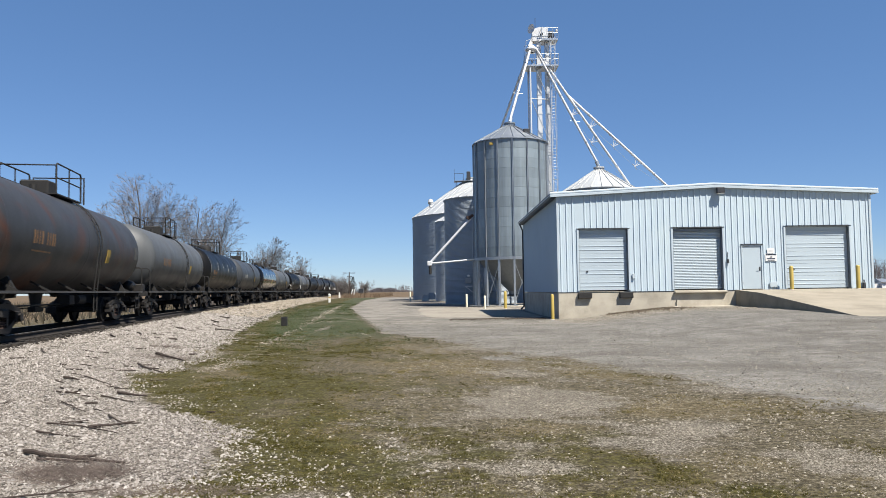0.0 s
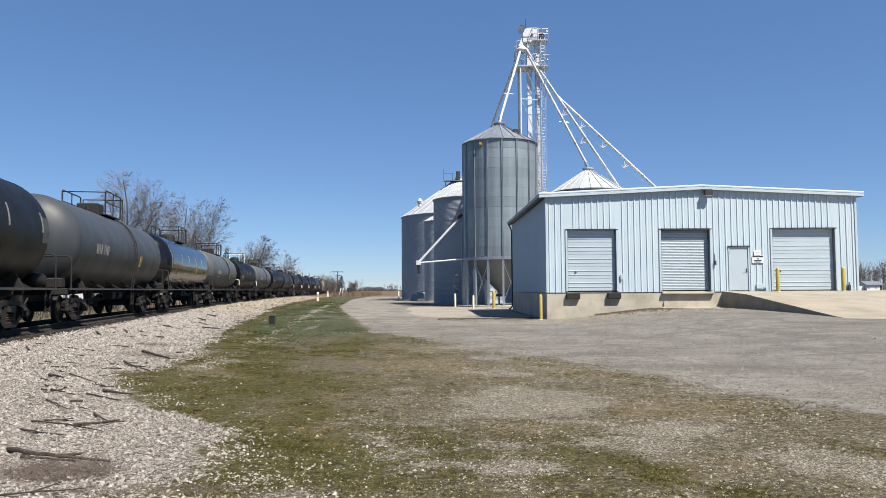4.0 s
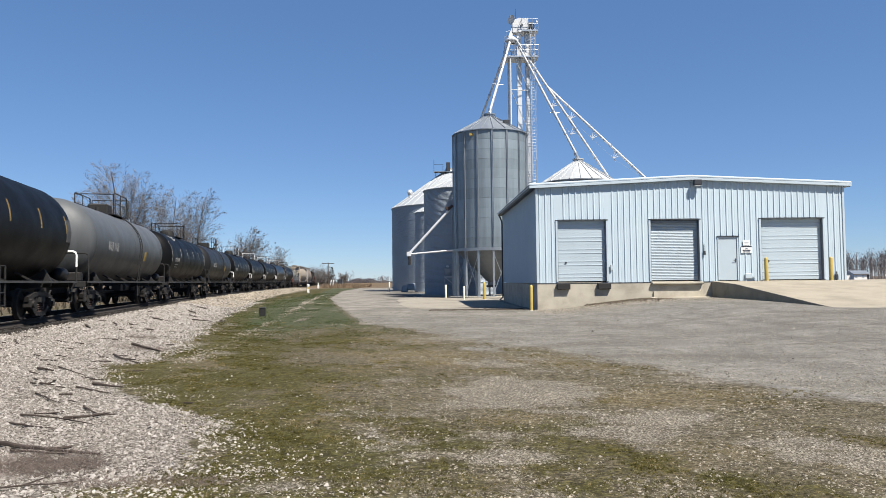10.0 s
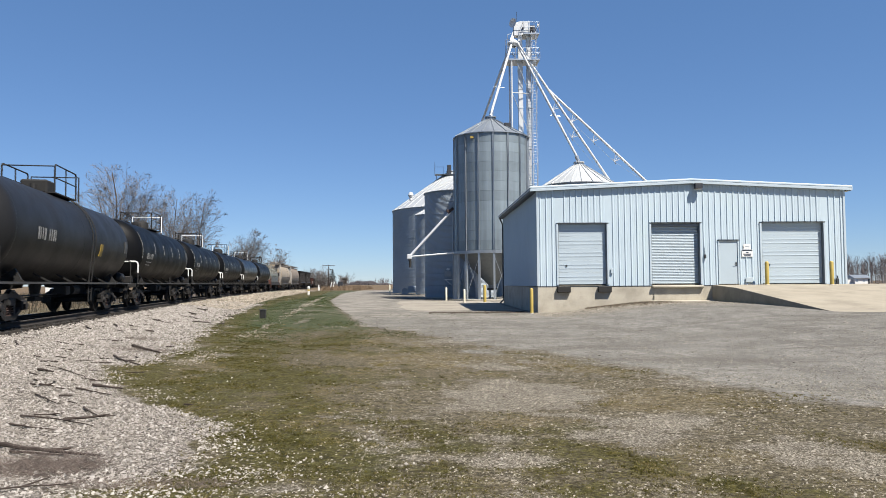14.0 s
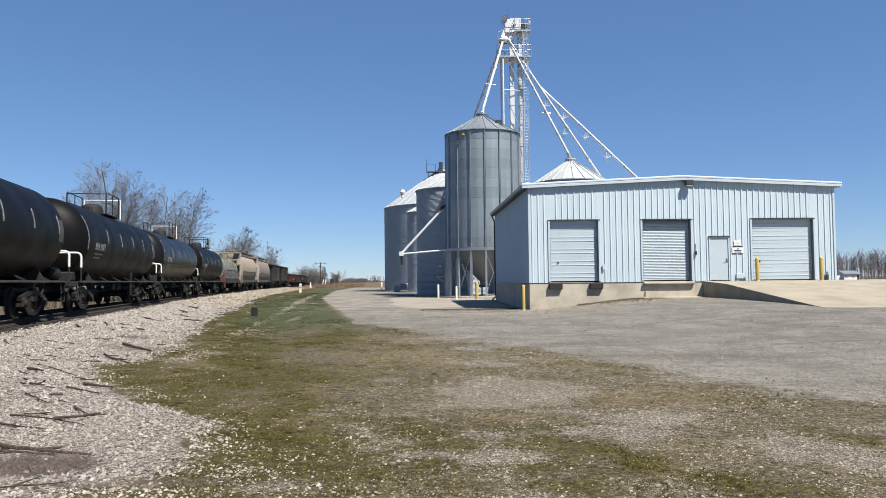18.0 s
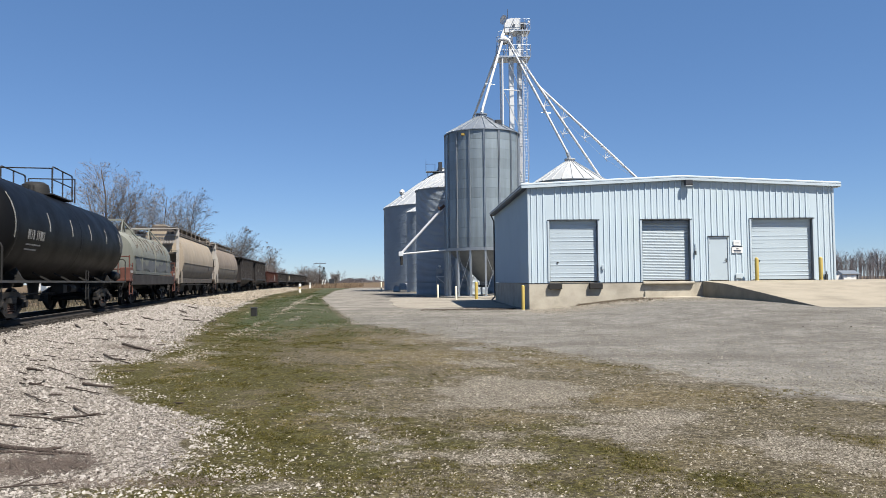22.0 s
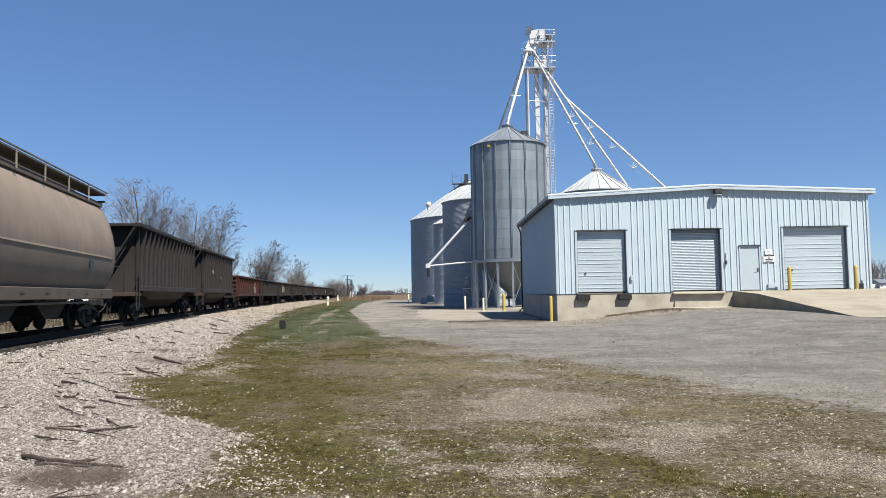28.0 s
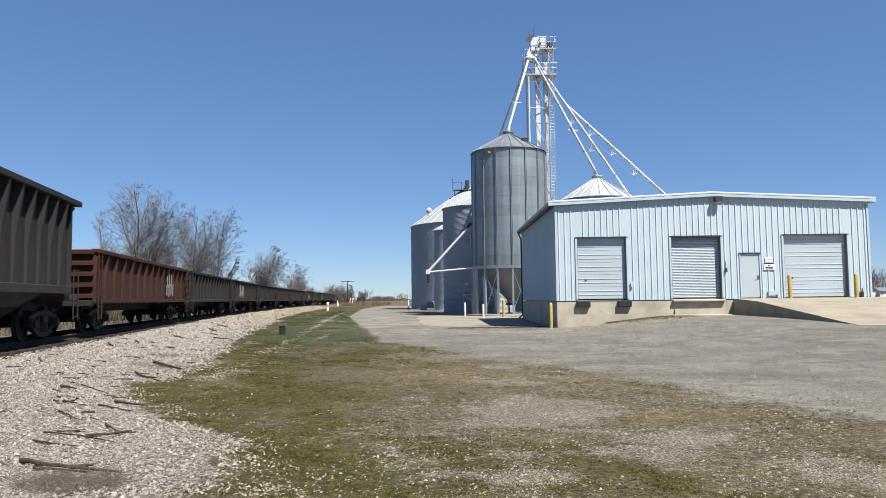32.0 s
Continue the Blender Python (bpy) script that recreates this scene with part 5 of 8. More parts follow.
def spring_mesh():
    g = Geo()
    for x in (-0.17, 0.0, 0.17):
        g.pipe([(x + 0.065 * math.cos(i * math.pi / 2.2), 0.065 * math.sin(i * math.pi / 2.2), 0.21 + 0.26 * i / 18) for i in range(19)], 0.022, 4)
    return g.mesh("spring_nest", MAT["rust"])


SPRING = spring_mesh()
BOLSTER = Geo().cbox(-0.22, 0.22, -1.12, 1.12, 0.47, 0.68, 0.03).tube((0, 0, 0.68), (0, 0, 0.86), 0.25, 12).cbox(-0.12, 0.12, -0.75, -0.55, 0.68, 0.80, 0.02).cbox(-0.12, 0.12, 0.55, 0.75, 0.68, 0.80, 0.02).mesh("bolster", MAT["under"])
ROLLING = []


def truck(car, x):
    """A two-axle truck under a car; its wheelsets turn."""
    t = part("truck", BOLSTER, None, car, "four-wheel freight truck")
    t.location = (x, 0, 0)
    for side, turn in ((0.99, 0), (-0.99, 180)):
        part("side_frame", SIDE_FRAME, None, t).matrix_basis = pose(0, side, 0, 0, 0, turn)
        part("spring_nest", SPRING, None, t).matrix_basis = pose(0, side, 0, 0, 0, turn)
    for a in (-0.89, 0.89):
        w = part("wheelset", WHEELSET, None, t)
        w.matrix_parent_inverse = Matrix.Translation((a, 0, TREAD))
        ROLLING.append(w)
    return t


def coupler(car, x, s):
    g = Geo().cbox(min(x - s * 0.1, x + s * 0.55), max(x - s * 0.1, x + s * 0.55), -0.11, 0.11, 0.74, 0.98, 0.02)
    g.cbox(min(x + s * 0.42, x + s * 0.70), max(x + s * 0.42, x + s * 0.70), -0.17, 0.14, 0.72, 1.0, 0.04)
    part("coupler", g, MAT["iron"], car)
    part("brake_hose", Geo().pipe([(x + s * 0.1, 0.35, 0.82), (x + s * 0.35, 0.34, 0.62), (x + s * 0.6, 0.25, 0.48), (x + s * 0.72, 0.1, 0.46)], 0.025), MAT["rubber"], car)


def patch(g, r, zc, x0, x1, a0, a1, lift=0.004, n=4):
    """A thin plate on the round shell between two angles from the top, on the yard side."""
    vs = []
    for i in range(n + 1):
        a = radians(a0 + (a1 - a0) * i / n)
        for x in (x0, x1):
            for l in (0.0015, lift):
                vs.append((x, (r + l) * math.sin(a), zc + (r + l) * math.cos(a)))
    fs = []
    for i in range(n):
        b = i * 4
        fs += [(b + 1, b + 3, b + 7, b + 5), (b, b + 1, b + 5, b + 4), (b + 2, b + 6, b + 7, b + 3)]
    fs += [(0, 2, 3, 1), (n * 4, n * 4 + 1, n * 4 + 3, n * 4 + 2)]
    g.add(vs, fs)


def end_rails(car, x, s, mat):
    """A bent safety railing across one end of a tank car."""
    white = mat is MAT["white"]
    r, low = (0.036, 1.6) if white else (0.024, 1.1)
    for y in (1, -1):
        part("end_rail", Geo().pipe([(x - s * 0.1, y * 1.50, low), (x - s * 0.1, y * 1.50, 1.98), (x - s * 0.1, y * 1.47, 2.07), (x - s * 0.1, y * 1.38, 2.12), (x - s * 0.1, y * 0.6, 2.13), (x - s * 0.1, y * 0.2, 2.10)], r), mat, car)
        if white:
            part("rail_leg", Geo().tube((x - s * 0.1, y * 1.50, 1.05), (x - s * 0.1, y * 1.50, low), 0.03, 8), MAT["under"], car)


def make_tank(style, shell_mat, rail_mat, label, radius=1.5, half=7.0):
    """A tank car. style: 'ladder' has hooped side ladders, 'stripe' reflective marks; half: half the tank's length."""
    zc = 1.08 + radius
    car = thing("tank_car", label, "tank car", "tank cars of the train")
    sh = half + 0.25
    prof = [(0.0, -sh)] + [(radius * math.sin(a), -sh + 0.78 - 0.78 * math.cos(a)) for a in np.linspace(0.12, math.pi / 2, 9)]
    prof += [(radius, x) for x in np.linspace(-sh + 1.2, sh - 1.2, 9)] + [(r, -h) for r, h in prof[::-1]]
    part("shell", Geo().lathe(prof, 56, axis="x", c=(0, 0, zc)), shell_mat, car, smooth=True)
    seams = (-sh + 0.85, 0.05, sh - 0.85)
    for x in seams:
        part("weld_band", Geo().lathe([(radius, x - 0.05), (radius + 0.004, x - 0.03), (radius + 0.004, x + 0.03), (radius, x + 0.05)], 56, axis="x", c=(0, 0, zc)), shell_mat, car, smooth=True)
    # stub sills, bolster saddles, running bar
    for s in (-1, 1):
        part("stub_sill", Geo().cbox(min(s * (half - 3.1), s * (half + 0.55)), max(s * (half - 3.1), s * (half + 0.55)), -0.17, 0.17, 0.70, 1.05, 0.015), MAT["under"], car)
        part("end_sill", Geo().cbox(min(s * (half + 0.35), s * (half + 0.52)), max(s * (half + 0.35), s * (half + 0.52)), -1.42, 1.42, 0.92, 1.12, 0.015).box(min(s * (half - 0.3), s * (half + 0.4)), max(s * (half - 0.3), s * (half + 0.4)), -1.42, 1.42, 1.09, 1.115), MAT["under"], car)
        xs = s * (half - 1.75)
        sad = Geo()
        for y in (1, -1):
            sad.prism([(y * 0.2, 0.86), (y * 1.32, 0.96), (y * 1.36, 1.12), (y * 1.15, 1.50), (y * 1.0, 1.40), (y * 0.7, 1.22), (y * 0.2, 1.12)], "x", xs - 0.05, xs + 0.05)
            sad.box(xs - 0.45, xs + 0.45, min(y * 1.15, y * 1.38), max(y * 1.15, y * 1.38), 1.06, 1.12)
        part("saddle", sad, MAT["under"], car)
        end_rails(car, s * (half + 0.45), s, rail_mat)
        coupler(car, s * (half + 0.5), s)
        truck(car, xs)
        for y in (1.36, -1.36):
            lad = Geo()
            for d in (0.05, 0.45):
                lad.pipe([(s * (half + 0.40 - d), y, 1.1), (s * (half + 0.40 - d), y, 0.42)], 0.022)
            for z in (0.45, 0.78):
                lad.tube((s * (half + 0.35), y, z), (s * (half - 0.05), y, z), 0.02, 6)
            part("stirrup", lad, MAT["under"], car)
    for y in (1.50, -1.50):
        part("running_bar", Geo().beam((-half - 0.4, y, 1.10), (half + 0.4, y, 1.10), 0.06, 0.06), MAT["bar"], car, "side bar along the tank")
    for x in np.linspace(-half + 1.6, half - 1.6, 6):
        for y in (1, -1):
            part("bar_bracket", Geo().beam((x, y * 1.48, 1.10), (x, y * 0.95, zc - radius * 0.80), 0.02, 0.05), MAT["under"], car)
    part("air_reservoir", Geo().lathe([(0, -0.42), (0.12, -0.40), (0.20, -0.32), (0.22, -0.24), (0.22, 0.24), (0.20, 0.32), (0.12, 0.40), (0, 0.42)], 16, axis="x", c=(-half - 0.1, 1.05, 1.36)), MAT["tank_char"], car, "grey brake air tank", smooth=True)
    part("brake_valve", Geo().cbox(-half - 0.1, -half + 0.2, 0.7, 0.85, 1.12, 1.5, 0.02), MAT["iron"], car)
    part("brake_cylinder", Geo().cbox(half - 0.1, half + 0.35, 0.75, 1.2, 1.12, 1.45, 0.04), MAT["iron"], car)
    part("brake_wheel", Geo().lathe([(0.25, -0.015), (0.28, -0.015), (0.28, 0.015), (0.25, 0.015), (0.25, -0.015)], 18, axis="x", c=(half + 0.42, -0.4, 1.75)).tube((half + 0.42, -0.65, 1.75), (half + 0.42, -0.15, 1.75), 0.012, 5).tube((half + 0.42, -0.4, 1.5), (half + 0.42, -0.4, 2.0), 0.012, 5), MAT["iron"], car, "hand brake wheel")
    # bottom gear
    part("outlet_valve", Geo().tube((0.1, 0, 1.15), (0.1, 0, 0.62), 0.22, 14, 0.14).cbox(-0.25, 0.45, -0.12, 0.12, 0.5, 0.66, 0.02), MAT["under"], car)
    part("brake_cylinder", Geo().tube((-2.6, 0.55, 0.86), (-1.9, 0.55, 0.86), 0.16, 14).cbox(-1.2, -0.7, 0.35, 0.75, 0.70, 1.0, 0.02).tube((-3.4, 0.45, 0.72), (3.4, 0.45, 0.72), 0.025, 6).tube((-4.6, -0.3, 0.62), (4.6, -0.3, 0.62), 0.02, 6), MAT["under"], car)
    # top platform with rails and dome
    top = zc + radius
    deck = part("platform", Geo().box(-1.25, 1.25, 0.35, 0.82, top - 0.10, top - 0.06).box(-1.25, 1.25, -0.82, -0.35, top - 0.10, top - 0.06).box(-1.25, -0.75, -0.35, 0.35, top + 0.0, top + 0.04), MAT["under"], car, "top work platform with rails")
    rl = rail_mat
    for y in (0.8, -0.8):
        part("handrail", Geo().pipe([(-1.2, y, top - 0.08), (-1.2, y, top + 0.80), (-1.12, y, top + 0.86), (1.12, y, top + 0.86), (1.2, y, top + 0.80), (1.2, y, top - 0.08)], 0.028), MAT["under"], deck)
        part("handrail", Geo().pipe([(-1.2, y, top + 0.42), (1.2, y, top + 0.42)], 0.022), MAT["under"], deck)
        part("post", Geo().tube((0, y, top - 0.08), (0, y, top + 0.85), 0.022, 6), MAT["under"], deck)
    for x in (-1.55, 1.2):
        part("post", Geo().pipe([(x, -0.8, top - 0.1), (x, -0.8, top + 0.80), (x, 0.8, top + 0.80), (x, 0.8, top - 0.1)], 0.03), rl if x < 0 else MAT["under"], deck)
    deck.location = (-0.3, 0, 0)
    if style == "ladder":
        dome = Geo().cbox(-0.42, 0.42, -0.42, 0.42, top - 0.12, top + 0.42, 0.05)
    else:
        dome = Geo().lathe([(0.46, top - 0.15), (0.46, top + 0.18), (0.42, top + 0.33), (0.28, top + 0.42), (0, top + 0.45)], 20)
    part("dome", dome, MAT["under"], car, "dark valve housing", smooth=style != "ladder")
    part("vent", Geo().tube((0.75, 0.1, top - 0.1), (0.75, 0.1, top + 0.22), 0.10, 10), MAT["under"], car)
    if style == "ladder":
        for y in (1, -1):
            lad = Geo()
            for x in (-0.72, -1.08):
                pts = [(x, y * (radius + 0.07) * math.sin(a), zc + (radius + 0.07) * math.cos(a)) for a in np.linspace(0.35, 1.75, 10)]
                lad.pipe(pts + [(x, y * 1.47, 1.1), (x, y * 1.47, 0.45)], 0.02)
            for a in np.linspace(0.5, 1.75, 9):
                lad.tube((-0.72, y * (radius + 0.07) * math.sin(a), zc + (radius + 0.07) * math.cos(a)), (-1.08, y * (radius + 0.07) * math.sin(a), zc + (radius + 0.07) * math.cos(a)), 0.014, 5)
            for z in (0.5, 0.8, 1.2, 1.55, 1.9):
                lad.tube((-0.72, y * 1.47, z), (-1.08, y * 1.47, z), 0.014, 5)
            part("side_ladder", lad, MAT["under"], car, "steel side ladder over the tank")
    else:
        for y in (1.5, -1.5):
            lad = Geo()
            for x in (-0.7, -1.05):
                lad.tube((x, y, 0.45), (x, y, 1.5), 0.02, 6)
            for z in np.arange(0.5, 1.5, 0.33):
                lad.tube((-0.7, y, z), (-1.05, y, z), 0.014, 5)
            part("side_ladder", lad, MAT["under"], car)
    return car


def text_bars(car, r, zc, x, a, size, letters, mat, rows=1):
    """Unreadable writing as plain upright bars on the shell."""
    g, dx = Geo(), 0.0
    for k in range(letters):
        if k == 4:
            dx += size * 0.6
        da = math.degrees(size / r)
        patch(g, r, zc, x - dx, x - dx - size * (0.16 if k % 3 else 0.3), a, a + da, 0.005, 2)
        dx += size * 0.55
    for j in range(rows):
        a2 = a + math.degrees(size / r) * (1.5 + 0.55 * j)
        patch(g, r, zc, x, x - dx * (0.8 - 0.15 * j), a2, a2 + 1.6, 0.005, 1)
    return part("marking", g, mat, car)


def stripes(car, r, zc, mat, count=6, half=7.0):
    for i in range(count):
        x = (half - 0.42 if i == 0 else half - 0.95) - i * (2 * half - 1.9) / (count - 1)
        g = Geo()
        patch(g, r, zc, x - 0.024, x + 0.024, 69 if i else 55, 90 if i else 103, 0.006, 6)
        part("stripe", g, mat, car, "reflective stripe")


def placard(car, r, zc, x, a, mat, w=0.42, h=14):
    g = Geo()
    patch(g, r, zc, x - w / 2, x + w / 2, a, a + h, 0.02, 2)
    part("placard", g, mat, car, "small plate on the tank")


GREY, WHITE_R = MAT["under"], MAT["white"]
TANKS = [  # style, paint, rails, label
    ("ladder", "tank_grey", GREY, "weathered grey tank car with a hooped side ladder"),
    ("ladder", "tank_rust", GREY, "grey tank car stained with rust, hooped side ladder"),
    ("ladder", "tank_pale", GREY, "pale grey tank car with a side ladder and yellow placard"),
    ("stripe", "tank_brown", GREY, "faded black tank car with reflective stripes"),
    ("ladder", "tank_grey", GREY, "grey tank car with belly shade toned into its paint"),
    ("stripe", "tank_gloss", GREY, "glossy dark slate tank car with pale stripes"),
    ("ladder", "tank_pale", GREY, "dusty grey tank car with a side ladder"),
    ("stripe", "tank_black", WHITE_R, "black tank car with white lettering and white grab rails"),
    ("ladder", "tank_pale", GREY, "plain pale grey tank car with hooped ladder"),
    ("stripe", "tank_black", GREY, "black tank car with a round valve dome"),
    ("ladder", "tank_char", GREY, "dull charcoal tank car with a side ladder"),
    ("stripe", "tank_black", WHITE_R, "black tank car with white grab rails and a rusty end"),
    ("stripe", "tank_black", WHITE_R, "black tank car with short reflective stripes"),
    ("stripe", "tank_black", WHITE_R, "black tank car with a round dome and white rails"),
    ("stripe", "tank_semi", WHITE_R, "satin black tank car with white lettering"),
    ("stripe", "tank_black", GREY, "plain black tank car ahead of the coil car"),
]
TANK_PITCH = 16.3
CARS = []  # (object, place of its middle along the line at 16 s)


def make_tanks():
    for k, (style, paint, rails, label) in enumerate(TANKS):
        r, half = 1.55, 7.05
        zc = 1.08 + r
        car = make_tank(style, MAT[paint], rails, label, r, half)
        if style == "stripe":
            stripes(car, r, zc, MAT["stripe"] if k != 7 else MAT["stripe_yellow"])
            text_bars(car, r, zc, half - 1.5, 92, 0.27, 9, MAT["marking"] if k > 5 else MAT["marking_old"], 2)
            placard(car, r, zc, -half + 0.75, 74, MAT["data_plate"], 0.42, 26)
            if k in (5, 10):
                placard(car, r, zc, -1.6, 92, MAT["placard"], 0.5, 15)
        else:
            text_bars(car, r, zc, half - 2.3, 88, 0.34, 8, MAT["marking_old"] if k < 3 else MAT["marking"], 1 if k in (1, 6) else 0)
            placard(car, r, zc, -2.2, 93, MAT["placard"], 0.36, 17)
            placard(car, r, zc, -half + 0.9, 82, MAT["data_plate"], 0.4, 18)
        if k == 9:
            pts = [(half - 2.6 + 0.45 * math.cos(0.9 * i) - 0.11 * i, a) for i, a in enumerate(np.linspace(0.62, 0.80, 10) + 0.10 * np.sin(np.arange(10) * 1.1))]
            part("graffiti", Geo().pipe([(x, (r + 0.01) * math.sin(a), zc + (r + 0.01) * math.cos(a)) for x, a in pts], 0.03, 5), MAT["marking"], car, "white painted squiggle")
        CARS.append((car, -141.2 + (k - 1) * TANK_PITCH))


make_tanks()


def make_coil_car():
    car = thing("coil_car", "steel coil car with rounded grey-green cover and red ends", "coil car")
    L = 6.0
    part("frame_sill", Geo().cbox(-L, L, -1.45, -1.25, 0.95, 1.45, 0.02), MAT["open_brown"], car)
    part("frame_sill", Geo().cbox(-L, L, 1.25, 1.45, 0.95, 1.45, 0.02), MAT["open_brown"], car, "dark rusty side sill")
    part("deck", Geo().box(-L, L, -1.25, 1.25, 1.2, 1.4), MAT["under"], car)
    part("center_sill", Geo().cbox(-L - 0.2, L + 0.2, -0.2, 0.2, 0.7, 1.2, 0.02), MAT["under"], car)
    sec = [(1.38, 1.5), (1.40, 2.35)] + [(1.40 * math.sin(a) ** 0.8, 2.35 + 1.30 * math.cos(a)) for a in np.linspace(math.pi / 2 - 0.15, 0.0, 9)]
    sec += [(-y, z) for y, z in sec[-2::-1]]
    cov = Geo()
    n, xs = len(sec), (-5.25, -4.95, 4.95, 5.25)
    vs = []
    for i, x in enumerate(xs):
        k = 0.95 if i in (0, 3) else 1.0
        vs += [(x, y * k, 1.5 + (z - 1.5) * k) for y, z in sec]
    fs = [(i * n + j, i * n + j + 1, (i + 1) * n + j + 1, (i + 1) * n + j) for i in range(3) for j in range(n - 1)]
    cov.add(vs, fs + [tuple(range(n)), tuple(range(3 * n, 4 * n))[::-1]])
    cover = part("cover", cov, MAT["coil"], car, "rounded grey cover, weathered", smooth=True)
    part("seam", Geo().beam((-5.2, 1.415, 2.38), (5.2, 1.415, 2.38), 0.04, 0.07), MAT["coil"], cover)
    part("skirt", Geo().cbox(-5.25, 5.25, 1.40, 1.44, 1.48, 1.62, 0.01).cbox(-5.25, 5.25, -1.44, -1.40, 1.48, 1.62, 0.01), MAT["coil"], cover)
    for x in (-3.6, 0.0, 3.6):
        part("rib", Geo().pipe([(x, y * 1.01, z + 0.015) for y, z in sec], 0.035, 5), MAT["coil"], cover)
    for x in (-3.4, 3.4):
        g = Geo()
        for y in (-0.45, 0.45):
            g.beam((x - 0.5, y, 3.55), (x + 0.15, y, 4.25), 0.06, 0.08).beam((x + 0.5, y, 3.5), (x + 0.15, y, 4.25), 0.05, 0.07)
        g.beam((x + 0.15, -0.5, 4.25), (x + 0.15, 0.5, 4.25), 0.1, 0.08).beam((x + 0.15, 0.45, 4.2), (x - 0.9, 1.1, 3.2), 0.05, 0.06)
        part("lifting_frame", g, MAT["coil"], cover, "grey lifting bracket on the cover")
    part("vent", Geo().tube((0.6, 0, 3.6), (0.6, 0, 3.95), 0.32, 16), MAT["coil"], cover)
    for s in (-1, 1):
        x0, x1 = sorted((s * (L - 0.55), s * (L + 0.55)))
        part("end_platform", Geo().cbox(x0, x1, -1.45, 1.45, 1.15, 1.25, 0.01), MAT["red_rust"], car)
        rail = Geo()
        for y in (1.4, 0.9, -0.9, -1.4):
            rail.tube((s * (L + 0.45), y, 0.5 if abs(y) > 1 else 1.2), (s * (L + 0.45), y, 2.35), 0.03, 6)
        for z in (1.7, 2.3):
            rail.tube((s * (L + 0.45), -1.4, z), (s * (L + 0.45), 1.4, z), 0.03, 6)
        for y in (1.4, -1.4):
            rail.pipe([(s * (L - 0.2), y, 0.5), (s * (L - 0.2), y, 2.0)], 0.03)
            for z in (0.55, 0.9, 1.6, 1.9):
                rail.tube((s * (L - 0.2), y, z), (s * (L + 0.45), y, z), 0.022, 6)
        part("end_rail", rail, MAT["red_rust"], car, "red-rusted end railing and steps")
        x0, x1 = sorted((s * (L - 0.25), s * (L + 0.52)))
        box = part("end_box", Geo().cbox(x0, x1, 1.0, 1.43, 1.1, 1.78, 0.02), MAT["red_rust"], car, "red-rusted end box with white marks")
        part("marking", Geo().box(x0 + 0.1, x1 - 0.15, 1.432, 1.437, 1.52, 1.64), MAT["marking"], box)
        coupler(car, s * (L + 0.2), s)
        truck(car, s * (L - 1.8))
    rnd, band = random.Random(4), Geo()
    xs = np.linspace(-5.0, 5.0, 41)
    tops = [2.12 + 0.13 * math.sin(x * 1.7) + 0.09 * math.sin(x * 4.3 + 1) + rnd.uniform(-0.03, 0.03) for x in xs]
    lows = [1.72 + 0.10 * math.sin(x * 2.3 + 2) - (0.10 if rnd.random() < 0.3 else 0.0) for x in xs]
    band.add([(x, 1.402 + o, z) for x, a, b in zip(xs, lows, tops) for z in (a, b) for o in (0.0, 0.006)],
             [f for i in range(40) for f in ((4 * i + 1, 4 * i + 5, 4 * i + 7, 4 * i + 3), (4 * i + 2, 4 * i + 3, 4 * i + 7, 4 * i + 6), (4 * i, 4 * i + 4, 4 * i + 5, 4 * i + 1))])
    part("painted_band", band, train_paint("faded_blue_spray_paint", (0.12, 0.14, 0.18), (0.2, 0.21, 0.21), 0.6, 0.9), cover, "faded blue spray paint below the seam", tidy=False)
    for k in range(9):
        x = 4.6 - k * 0.95
        pts = []
        for i in range(9):
            a = 0.62 + 0.30 * math.sin(i * 1.3 + k) + 0.10 * (i % 3)
            px = x - 0.5 * i / 8 + rnd.uniform(-0.12, 0.12)
            pts.append((px, 1.40 * math.sin(a + 0.25) ** 0.8 + 0.012, 2.35 + 1.30 * math.cos(a + 0.25) + 0.012))
        part("graffiti", Geo().pipe(pts, 0.015, 4), MAT["scrawl"], cover, "brown scrawled outline letter")
    CARS.append((car, 102.2))


make_coil_car()


def loft(sections, xs):
    """A skin through equal outlines of (y, z) at several x."""
    g, n, vs = Geo(), len(sections[0]), []
    for x, sec in zip(xs, sections):
        vs += [(x, y, z) for y, z in sec]
    fs = [(i * n + j, i * n + (j + 1) % n, (i + 1) * n + (j + 1) % n, (i + 1) * n + j) for i in range(len(xs) - 1) for j in range(n)]
    return g.add(vs, fs + [tuple(range(n)), tuple(range((len(xs) - 1) * n, len(xs) * n))[::-1]])


